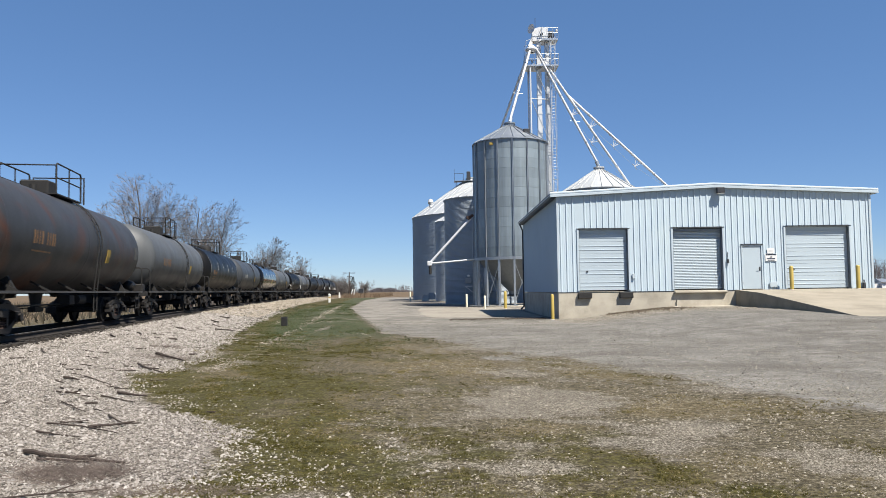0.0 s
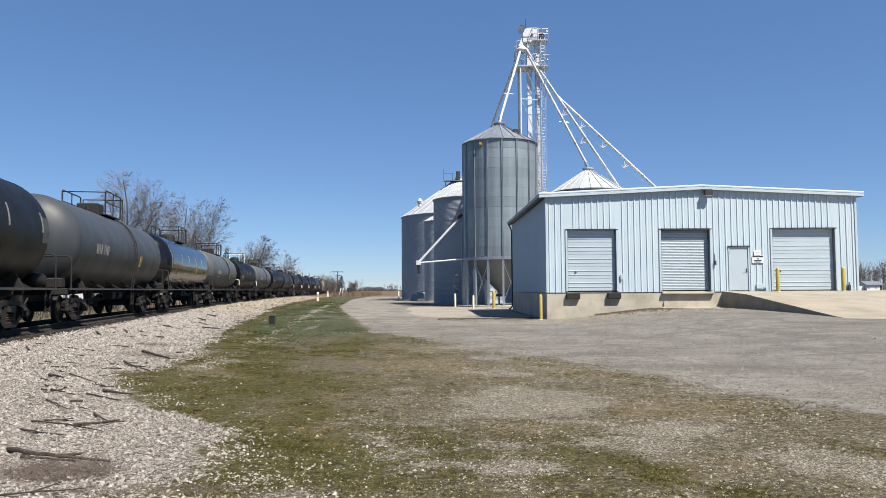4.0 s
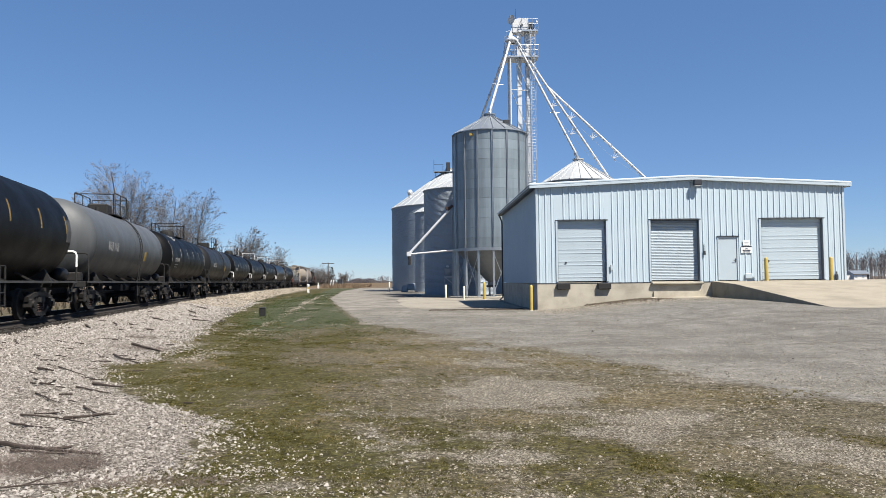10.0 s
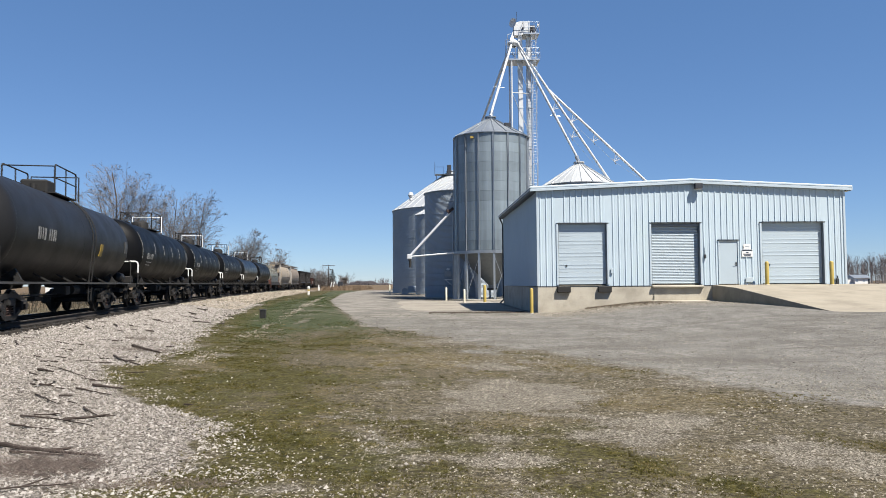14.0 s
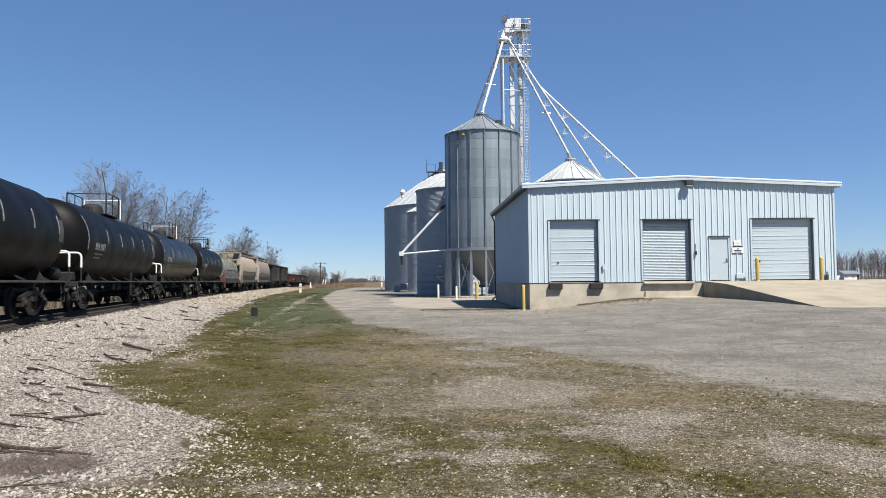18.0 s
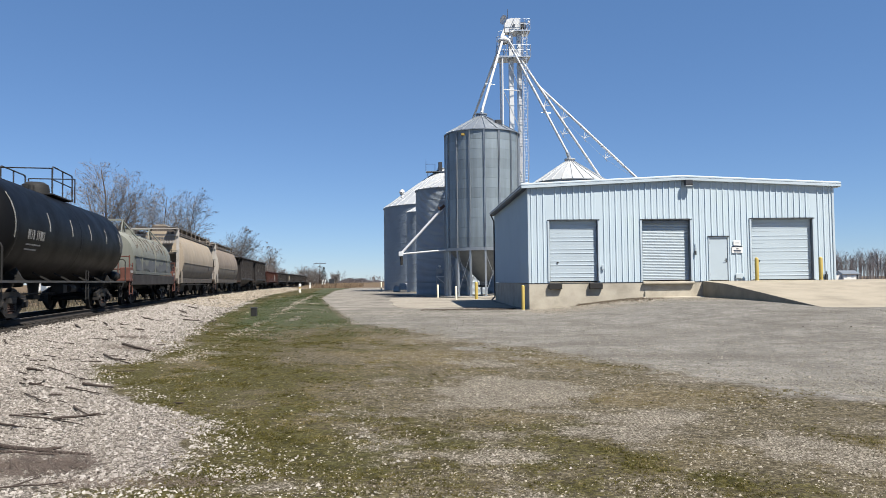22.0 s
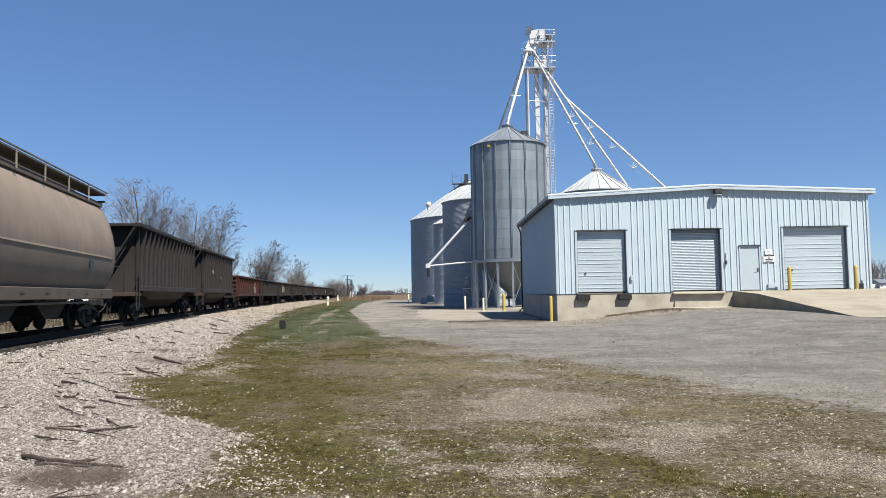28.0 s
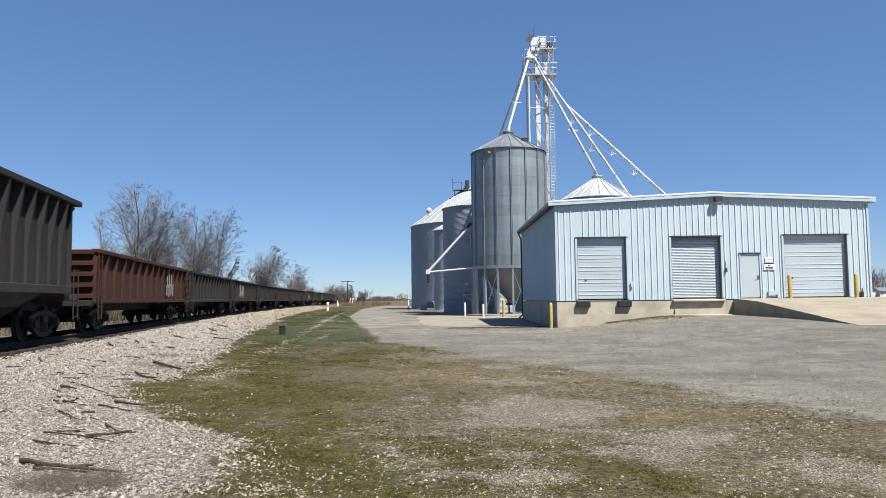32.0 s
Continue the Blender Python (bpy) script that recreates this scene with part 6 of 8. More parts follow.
def make_hopper(label, low_mat, skin, plate):
    car = thing("covered_hopper", label, "hopper car", "covered hoppers of the train")
    L = 8.85
    side = [(1.10, 1.15), (1.37, 1.55), (1.53, 1.95), (1.61, 2.4), (1.60, 2.8), (1.53, 3.25), (1.40, 3.7), (1.21, 4.1), (0.98, 4.4)]
    sec = side + [(-y, z) for y, z in side[::-1]]
    body = part("body", loft([[(y * 0.86, 1.3 + (z - 1.3) * 0.95) for y, z in sec], [(y * 0.97, z) for y, z in sec], sec, sec], (-L + 0.18, -L + 0.40, -L + 1.0, L - 1.35)), skin, car, "curved tan hopper side", smooth=True)
    # lower sheets repeat the side in a darker tone, for its shade
    for w in (1, -1):
        low = [(w * y, z) for y, z in ((1.106, 1.16), (1.376, 1.55), (1.536, 1.95), (1.616, 2.40))]
        thick = low + [(y - w * 0.03, z) for y, z in low[::-1]]
        part("lower_side", loft([[(y * 0.975, z) for y, z in thick], thick, thick], (-L + 0.42, -L + 1.0, L - 1.352)), low_mat, body, "grey lower side sheet, its shade put into the paint", smooth=True)
    part("seam", Geo().beam((-L + 1.1, 1.61, 2.42), (L - 1.4, 1.61, 2.42), 0.05, 0.05).beam((-L + 1.1, -1.61, 2.42), (L - 1.4, -1.61, 2.42), 0.05, 0.05), MAT["hopper"], body)
    part("side_sill", Geo().cbox(-L + 0.2, L, 1.16, 1.44, 1.0, 1.34, 0.02), MAT["hopper_sill"], car)
    part("side_sill", Geo().cbox(-L, L, -1.42, -1.12, 1.02, 1.24, 0.02), MAT["under"], car)
    part("roof", loft([[(1.0, 4.38), (0.6, 4.52), (0, 4.56), (-0.6, 4.52), (-1.0, 4.38)]] * 2, (-L + 1.3, L - 1.3)), MAT["hopper"], car)
    part("hatch_coaming", Geo().cbox(-L + 1.3, L - 1.3, -0.46, 0.46, 4.50, 4.92, 0.02), MAT["walk"], car, "long raised hatch coaming")
    for w in (1, -1):
        part("top_chord", Geo().cbox(-L + 0.5, L - 0.3, min(w * 0.98, w * 1.15), max(w * 0.98, w * 1.15), 4.28, 4.44, 0.02), MAT["walk"], car, "sooty brown top chord")
    for y in (0.95, -0.95):
        part("roof_walk", Geo().box(-L + 0.35, L - 0.35, y - 0.32, y + 0.32, 4.72, 4.76), MAT["walk"], car, "grated roof walk")
        part("walk_edge", Geo().beam((-L + 0.35, y * 1.34, 4.82), (L - 0.35, y * 1.34, 4.82), 0.03, 0.04), MAT["walk"], car)
    for x in np.linspace(-L + 1.6, L - 1.6, 9):
        part("jacking_slot", Geo().box(x - 0.17, x + 0.17, 1.436, 1.452, 1.17, 1.205).box(x + 0.13, x + 0.17, 1.436, 1.452, 1.12, 1.17), MAT["dark_trim"], car)
    st = Geo()
    for x in np.linspace(-L + 0.6, L - 0.6, 9):
        for y in (1.2, -1.2):
            st.beam((x, y * 1.06, 4.3), (x, y * 1.06, 4.83), 0.025, 0.03)
    part("walk_bracket", st, MAT["hopper_low"], car)
    for i in range(5):
        x = -L + 2.6 + i * (2 * L - 5.2) / 4
        part("hatch", Geo().cbox(x - 0.9, x + 0.9, -0.38, 0.38, 4.915, 5.0, 0.03), MAT["hopper"], car)
    for s in (-1, 1):
        # slope sheet, posts and ladders of the open end
        a, b = s * (L - 1.35), s * (L - 2.9)
        if s > 0:
            # dark sill paint stands in for the shadow inside the open end
            part("slope_sheet", Geo().add([(s * (L - 0.6), y, z) for y in (-1.3, 1.3) for z in (3.1, 3.0)] + [(b, y, z) for y in (-1.3, 1.3) for z in (1.3, 1.2)], [(0, 1, 3, 2), (4, 6, 7, 5), (0, 4, 5, 1), (2, 3, 7, 6), (0, 2, 6, 4), (1, 5, 7, 3)]), MAT["hopper_sill"], car, "slope sheet with the end's shadow put into its colour")
        if s > 0:
            part("end_bulkhead", Geo().prism([(y * 0.985, z) for y, z in sec], "x", min(a, a + s * 0.05), max(a, a + s * 0.05)), plate, car, "dusty end bulkhead")
            # perforated brake step high on the end
            step = Geo().box(s * L - 0.30, s * L - 0.27, -1.25, 1.25, 4.05, 4.09).box(s * L - 0.30, s * L - 0.27, -1.25, 1.25, 3.66, 3.70)
            for k in range(26):
                step.box(s * L - 0.30, s * L - 0.27, -1.25 + k * 0.0985, -1.21 + k * 0.0985, 3.70, 4.05)
            for z in (3.78, 3.87, 3.96):
                step.box(s * L - 0.303, s * L - 0.267, -1.25, 1.25, z - 0.012, z + 0.012)
            part("end_grating", step, MAT["hopper_end"], car, "pale perforated end walk")
        for y in (1.40, -1.40):
            if s < 0:
                lad = Geo()
                for d in (0.0, 0.4):
                    lad.tube((-L + 0.1 + d, y * 0.95, 0.5), (-L + 0.1 + d, y * 0.95, 1.3), 0.022, 6)
                for z in (0.6, 0.95):
                    lad.tube((-L + 0.1, y * 0.95, z), (-L + 0.5, y * 0.95, z), 0.016, 5)
                part("ladder", lad, MAT["under"], car)
                continue
            part("end_post", Geo().cbox(s * L - 0.27, s * L - 0.23, y - 0.10, y + 0.10, 0.95, 4.58, 0.008), MAT["hopper_end"], car, "broad pale end post")
            part("end_post", Geo().beam((s * L - 0.55, y, 1.05), (s * L - 0.55, y, 4.40), 0.07, 0.10), plate, car, "narrow dusty post")
            part("end_plate", Geo().prism([(L - 1.80, 1.02), (L - 1.18, 1.02), (L - 1.18, 1.86), (L - 1.22, 1.93), (L - 1.70, 1.93), (L - 1.80, 1.80)], "y", *((y + 0.05, y + 0.09) if y > 0 else (y - 0.09, y - 0.05))), plate, car, "pale shroud plate over the sill")
            part("end_sill", Geo().cbox(L - 1.18, L - 0.1, min(y, y * 0.92), max(y, y * 0.92), 1.03, 1.32, 0.02), plate, car)
            for z in (1.95, 2.55, 3.15):
                part("grab_iron", Geo().pipe([(s * L - 0.22, y, z), (s * L - 0.14, y * 0.97, z), (s * L - 0.14, y * 0.66, z), (s * L - 0.22, y * 0.63, z)], 0.016), MAT["under"], car)
            lad = Geo()
            for d in (0.02, 0.40):
                lad.tube((s * (L - 0.05 - d), y * 1.04, 0.42), (s * (L - 0.05 - d), y * 1.04, 1.05), 0.022, 6)
            for z in (0.44, 0.74):
                lad.tube((s * (L - 0.07), y * 1.04, z), (s * (L - 0.45), y * 1.04, z), 0.018, 5)
            part("stirrup", lad, MAT["rust"], car)
        if s < 0:
            part("end_step", Geo().box(-L + 0.1, -L + 0.5, -1.2, 1.2, 4.50, 4.53), MAT["under"], car)
            coupler(car, s * (L + 0.25), s)
            truck(car, s * (L - 1.85))
            continue
        top_fr = Geo().beam((s * (L - 0.1), -1.45, 4.62), (s * (L - 0.1), 1.45, 4.62), 0.5, 0.05).beam((s * (L - 0.15), -1.45, 4.2), (s * (L - 0.15), 1.45, 4.2), 0.06, 0.08)
        part("end_walk", top_fr, MAT["hopper_end"] if s > 0 else MAT["under"], car)
        part("cross_walk", Geo().beam((s * (L + 0.1), -1.4, 1.2), (s * (L + 0.1), 1.4, 1.2), 0.5, 0.06), MAT["rust"], car)
        part("grab_bar", Geo().pipe([(s * (L + 0.2), 1.3, 0.55), (s * (L + 0.2), 1.3, 2.1), (s * (L + 0.2), 0.85, 2.1), (s * (L + 0.2), 0.85, 1.2)], 0.035), MAT["rust"], car, "rusty red grab bar")
        coupler(car, s * (L + 0.25), s)
        truck(car, s * (L - 1.85))
    for x in (-3.9, 0.0, 3.9):
        part("bay", loft([[(1.1, 1.2), (0.5, 0.45), (-0.5, 0.45), (-1.1, 1.2)], [(1.1, 1.2), (0.5, 0.45), (-0.5, 0.45), (-1.1, 1.2)]], (x - 0.75, x + 0.75)), MAT["under"], car)
        part("bay_end", Geo().prism([(x - 1.75, 1.15), (x + 1.75, 1.15), (x + 0.6, 0.45), (x - 0.6, 0.45)], "y", -0.9, 0.9), MAT["under"], car)
    part("train_pipe", Geo().tube((-6.2, 1.30, 0.90), (6.9, 1.30, 0.90), 0.035, 6), MAT["hopper_low"], car)
    part("plate", Geo().box(-5.6, -5.2, 1.60, 1.612, 2.0, 2.35), MAT["dark_trim"], car)
    return car


CARS.append((make_hopper("tan covered hopper car with lower sides painted darker for shade", MAT["hopper_low"], MAT["hopper"], MAT["hopper"]), 118.6))
CARS.append((make_hopper("dusty tan covered hopper car with curved sides and pale end frame", MAT["hopper_low"], MAT["hopper_grimy"], MAT["hopper_end"]), 138.1))


def make_open_hopper(label):
    car = thing("open_hopper", label, "hopper car", "open hoppers of the train")
    L, top = 7.5, 4.0
    m = MAT["open_brown"]
    for s in (1, -1):
        part("side_sheet", Geo().box(-L + 0.72, L - 0.72, min(s * 1.318, s * 1.27), max(s * 1.318, s * 1.27), 1.35, top + 0.05), m, car)
        part("top_chord", Geo().cbox(-L + 0.2, L - 0.2, s * 1.45 - 0.13, s * 1.45 + 0.13, top - 0.04, top + 0.12, 0.02), m, car)
        part("side_sill", Geo().cbox(-L + 0.9, L - 0.9, s * 1.42 - 0.10, s * 1.42 + 0.10, 1.28, 1.52, 0.02), m, car, "heavy side sill")
        for i in range(15):
            x = -L + 1.45 + i * (2 * L - 2.9) / 14
            part("side_stake", Geo().add([(x - 0.09, s * 1.30, 1.45), (x + 0.09, s * 1.30, 1.45), (x + 0.11, s * 1.335, top - 0.03), (x - 0.11, s * 1.335, top - 0.03),
                                          (x - 0.05, s * 1.37, 1.45), (x + 0.05, s * 1.37, 1.45), (x + 0.05, s * 1.39, 2.6), (x - 0.05, s * 1.39, 2.6), (x + 0.05, s * 1.56, top - 0.03), (x - 0.05, s * 1.56, top - 0.03)],
                                         [(4, 5, 6, 7), (7, 6, 8, 9), (1, 2, 8, 6, 5), (0, 4, 7, 9, 3), (0, 1, 5, 4)]), m, car)
    for e in (1, -1):
        x0, x1 = sorted((e * (L - 0.66), e * (L - 0.715)))
        part("end_sheet", Geo().box(x0, x1, -1.30, 1.30, 1.25, top + 0.05), m, car)
        for y in (1, -1):
            part("corner_brace", Geo().beam((e * (L - 0.30), y * 1.34, top - 0.04), (e * (L - 0.40), y * 0.02, 1.75), 0.06, 0.30, (1, 0, 0)), m, car)
            part("corner_post", Geo().cbox(min(e * (L - 0.60), e * (L - 0.72)), max(e * (L - 0.60), e * (L - 0.72)), y * 1.36 - 0.06, y * 1.36 + 0.06, 1.25, top - 0.042, 0.01), m, car)
        part("end_chord", Geo().cbox(min(e * (L - 0.658), e * (L - 0.18)), max(e * (L - 0.658), e * (L - 0.18)), -1.318, 1.32, top - 0.02, top + 0.11, 0.02), m, car)
        x0, x1 = sorted((e * (L - 1.2), e * (L + 0.1)))
        part("end_sill", Geo().cbox(x0, x1, -1.42, 1.42, 1.08, 1.24, 0.02), MAT["rust"], car, "rusty end platform")
        for s in (1, -1):
            lad = Geo()
            for d in (0.05, 0.5):
                lad.tube((e * (L - d), s * 1.46, 0.5), (e * (L - d), s * 1.46, 2.05), 0.022, 6)
            for z in (0.6, 1.0, 1.5, 2.0):
                lad.tube((e * (L - 0.05), s * 1.46, z), (e * (L - 0.5), s * 1.46, z), 0.018, 5)
            part("ladder", lad, MAT["under"], car)
        part("brake_rail", Geo().pipe([(e * (L + 0.05), 1.0, 1.2), (e * (L + 0.05), 1.0, 2.3), (e * (L + 0.05), 0.2, 2.3), (e * (L + 0.05), 0.2, 1.2)], 0.03), MAT["under"], car)
        coupler(car, e * (L + 0.1), e)
        truck(car, e * (L - 1.75))
    low = [(1.28, 1.32), (1.10, 0.95), (0.55, 0.55), (-0.55, 0.55), (-1.10, 0.95), (-1.28, 1.32)]
    part("belly", loft([[(y, 1.32 if z > 1.3 else 1.3 - (1.3 - z) * 0.3) for y, z in low], low, low, [(y, 1.32 if z > 1.3 else 1.3 - (1.3 - z) * 0.3) for y, z in low]], (-5.0, -3.6, 3.6, 5.0)), m, car, "sloped discharge belly")
    part("center_sill", Geo().cbox(-L - 0.1, L + 0.1, -0.2, 0.2, 0.7, 1.1, 0.02), MAT["under"], car)
    part("load_floor", Geo().box(-L + 1.5, L - 1.5, -1.28, 1.28, 1.36, 1.42), MAT["under"], car)
    return car


def scrawl(car, x0, x1, z0, z1, y, mat, n, seed):
    """Painted strokes on a car's side."""
    rnd, g = random.Random(seed), Geo()
    for i in range(n):
        x = x0 + (x1 - x0) * (i + 0.3) / n
        w = (x1 - x0) / n * 0.38
        za, zb = z0 + rnd.uniform(0, 0.15) * (z1 - z0), z1 - rnd.uniform(0, 0.25) * (z1 - z0)
        dx = rnd.uniform(-0.15, 0.15)
        g.add([(x + p + (dx if z > z0 + 0.5 * (z1 - z0) else 0), y + o, z) for p in (-w / 2, w / 2) for z in (za, zb) for o in (0, 0.006)], [(1, 5, 7, 3), (0, 2, 6, 4), (0, 1, 3, 2), (4, 6, 7, 5), (0, 4, 5, 1), (2, 3, 7, 6)])
        if rnd.random() < 0.6:
            g.box(x - w, x + w, y, y + 0.006, za + (zb - za) * 0.4, za + (zb - za) * 0.52)
    part("graffiti", g, mat, car, "painted strokes on the side")


for k, mid in enumerate((157.7, 174.4)):
    oh = make_open_hopper("dark brown open-top hopper car with tapered side stakes")
    if k:
        scrawl(oh, 2.6, 3.2, 2.6, 2.88, 1.40, MAT["marking"], 4, 3)
        scrawl(oh, -1.2, -0.6, 2.28, 2.52, 1.40, MAT["marking"], 3, 5)
    CARS.append((oh, mid))


def make_gondola(mat, label, top=2.72):
    car = thing("gondola", label, "gondola car", "gondolas of the train")
    L = 8.45
    for s in (1, -1):
        part("side_sheet", Geo().box(-L, L, s * 1.36 - 0.02, s * 1.36 + 0.02, 1.05, top), mat, car)
        part("top_chord", Geo().cbox(-L - 0.02, L + 0.02, s * 1.45 - 0.12, s * 1.45 + 0.12, top - 0.04, top + 0.10, 0.02), mat, car)
        part("side_sill", Geo().cbox(-L, L, s * 1.40 - 0.07, s * 1.40 + 0.07, 1.0, 1.16, 0.015), mat, car)
        for i in range(15):
            x = -L + 0.12 + i * (2 * L - 0.24) / 14
            part("side_stake", Geo().add([(x - 0.06, s * 1.37, 1.1), (x + 0.06, s * 1.37, 1.1), (x + 0.11, s * 1.37, top - 0.03), (x - 0.11, s * 1.37, top - 0.03),
                                          (x - 0.05, s * 1.43, 1.1), (x + 0.05, s * 1.43, 1.1), (x + 0.05, s * 1.45, 1.7), (x - 0.05, s * 1.45, 1.7), (x + 0.05, s * 1.55, top - 0.03), (x - 0.05, s * 1.55, top - 0.03)],
                                         [(4, 5, 6, 7), (7, 6, 8, 9), (1, 2, 8, 6, 5), (0, 4, 7, 9, 3), (0, 1, 5, 4)]), mat, car)
    part("floor", Geo().box(-L, L, -1.34, 1.34, 1.08, 1.16), MAT["under"], car)
    part("load", loft([[(1.30, 1.18), (1.25, 1.75), (0, 1.95), (-1.25, 1.75), (-1.3, 1.18)]] * 2, (-L + 0.2, L - 0.2)), MAT["rust"], car, "dark scrap load below the rim")
    part("center_sill", Geo().cbox(-L - 0.25, L + 0.25, -0.2, 0.2, 0.68, 1.06, 0.02), MAT["under"], car)
    for e in (1, -1):
        part("end_sheet", Geo().box(min(e * L, e * (L - 0.05)), max(e * L, e * (L - 0.05)), -1.34, 1.34, 1.05, top), mat, car)
        for z in (1.25, 1.62, 1.98, 2.34, top):
            part("end_rib", Geo().cbox(min(e * L, e * (L + 0.13)), max(e * L, e * (L + 0.13)), -1.42, 1.42, z - 0.09, z + 0.07, 0.02), mat, car)
        part("end_sill", Geo().cbox(min(e * (L - 0.1), e * (L + 0.3)), max(e * (L - 0.1), e * (L + 0.3)), -1.4, 1.4, 0.9, 1.1, 0.02), MAT["under"], car)
        for s in (1, -1):
            lad = Geo()
            for d in (0.02, 0.42):
                lad.tube((e * (L - d), s * 1.56, 0.45), (e * (L - d), s * 1.56, top - 0.1), 0.02, 6)
            for z in np.arange(0.5, top - 0.1, 0.38):
                lad.tube((e * (L - 0.02), s * 1.56, z), (e * (L - 0.42), s * 1.56, z), 0.016, 5)
            part("ladder", lad, mat, car)
        coupler(car, e * (L + 0.2), e)
        truck(car, e * (L - 1.9))
    return car


GON_PITCH, GON_FIRST = 18.35, 192.15


def make_gondolas():
    kinds = {"red": make_gondola(MAT["gon_red"], "oxide red gondola car with ribbed ends"), "dark": make_gondola(MAT["gon_dark"], "dark grey gondola car with weathered stakes"), "brown": make_gondola(MAT["gon_brown"], "rusty brown gondola car")}
    used = set()
    order = ["red", "dark", "dark", "dark", "dark", "brown", "dark", "dark", "dark", "dark", "brown", "dark", "dark", "red", "red", "dark", "red", "dark", "brown"]
    for i, k in enumerate(order):
        if k in used:
            car = copy_thing(kinds[k], Matrix())
            for o in car.children_recursive:
                if o.name.startswith("wheelset"):
                    ROLLING.append(o)
        else:
            car = kinds[k]
            used.add(k)
        CARS.append((car, GON_FIRST + i * GON_PITCH))
    g = [c for c, _ in CARS[-len(order):]]
    scrawl(g[0], -5.0, -3.0, 1.25, 2.55, 1.452, MAT["marking"], 4, 7)
    scrawl(g[2], 1.8, 4.6, 1.3, 2.55, 1.452, MAT["stripe_yellow"], 6, 9)
    scrawl(g[2], 1.9, 4.5, 1.45, 2.4, 1.46, MAT["marking"], 6, 19)
    scrawl(g[6], -5.5, -3.0, 1.2, 2.4, 1.452, MAT["marking"], 5, 2)
    scrawl(g[8], 1.0, 3.2, 1.3, 2.4, 1.452, MAT["marking"], 4, 4)


make_gondolas()


# ---- trees ----
def grow(rnd, height, width, limbs, lean, wood, twigs, depth=4, fork=0.16, trunk_r=0.2):
    """An open-grown bare tree: a short trunk, arching limbs and fine twigs."""
    def branch(p, d, length, r, level):
        segs = (5, 5, 4, 3, 2)[level]
        for i in range(segs):
            d = (d + Vector((rnd.gauss(0, 0.13), rnd.gauss(0, 0.13), rnd.gauss(0.10, 0.08))) + lean * (0.03 + 0.035 * level)).normalized()
            q = p + d * (length / segs)
            r1 = r * (1 - 0.55 / segs * (1 if level < 3 else 1.3))
            (wood if level < 2 else twigs).tube(p, q, r, 5 if level < 2 else 3, r1, False)
            if level < depth and (i > 0 or level > 0):
                for _ in range(2 if rnd.random() < (0.7, 0.75, 0.7, 0.5)[level] else 1):
                    side = d.orthogonal().normalized()
                    side.rotate(Matrix.Rotation(rnd.uniform(0, 2 * math.pi), 3, d))
                    nd = (d + side * rnd.uniform(0.5, 0.95)).normalized()
                    branch(p.lerp(q, rnd.random()), nd, length * rnd.uniform(0.38, 0.62) * (1.05 - 0.45 * i / segs), max(r1 * rnd.uniform(0.36, 0.52), 0.0065), level + 1)
            p, r = q, r1
    f = Vector((0, 0, height * fork))
    wood.tube((0, 0, -0.2), f, trunk_r * 1.25, 9, trunk_r, False)
    for i in range(limbs):
        a = 2 * math.pi * (i + rnd.uniform(-0.3, 0.3)) / limbs
        out = rnd.uniform(0.3, 1.15) * width / height
        d = Vector((math.cos(a) * out, math.sin(a) * out, 1)).normalized()
        branch(f - Vector((0, 0, rnd.uniform(0, 0.4))), d, height * (1 - fork) * rnd.uniform(0.72, 0.92), trunk_r * rnd.uniform(0.30, 0.48), 0)


def make_tree(x, y, height, width, seed, limbs=6, lean=(0.6, 0, 0), depth=4, r=0.2, name="tree", label="bare leafless tree with fine branching twigs", fork=0.16):
    z = float(ground_z(np.array(x), np.array(y)))
    t = thing(name, label, name, "bare trees along the railway", (x, y, z))
    wood, tw = Geo(), Geo()
    grow(random.Random(seed), height, width, limbs, Vector(lean), wood, tw, depth, fork, r)
    part("trunk", wood, MAT["bark"], t, smooth=True, tidy=False)
    part("crown", tw, MAT["twig"], t, "crown of fine bare twigs", tidy=False)
    return t


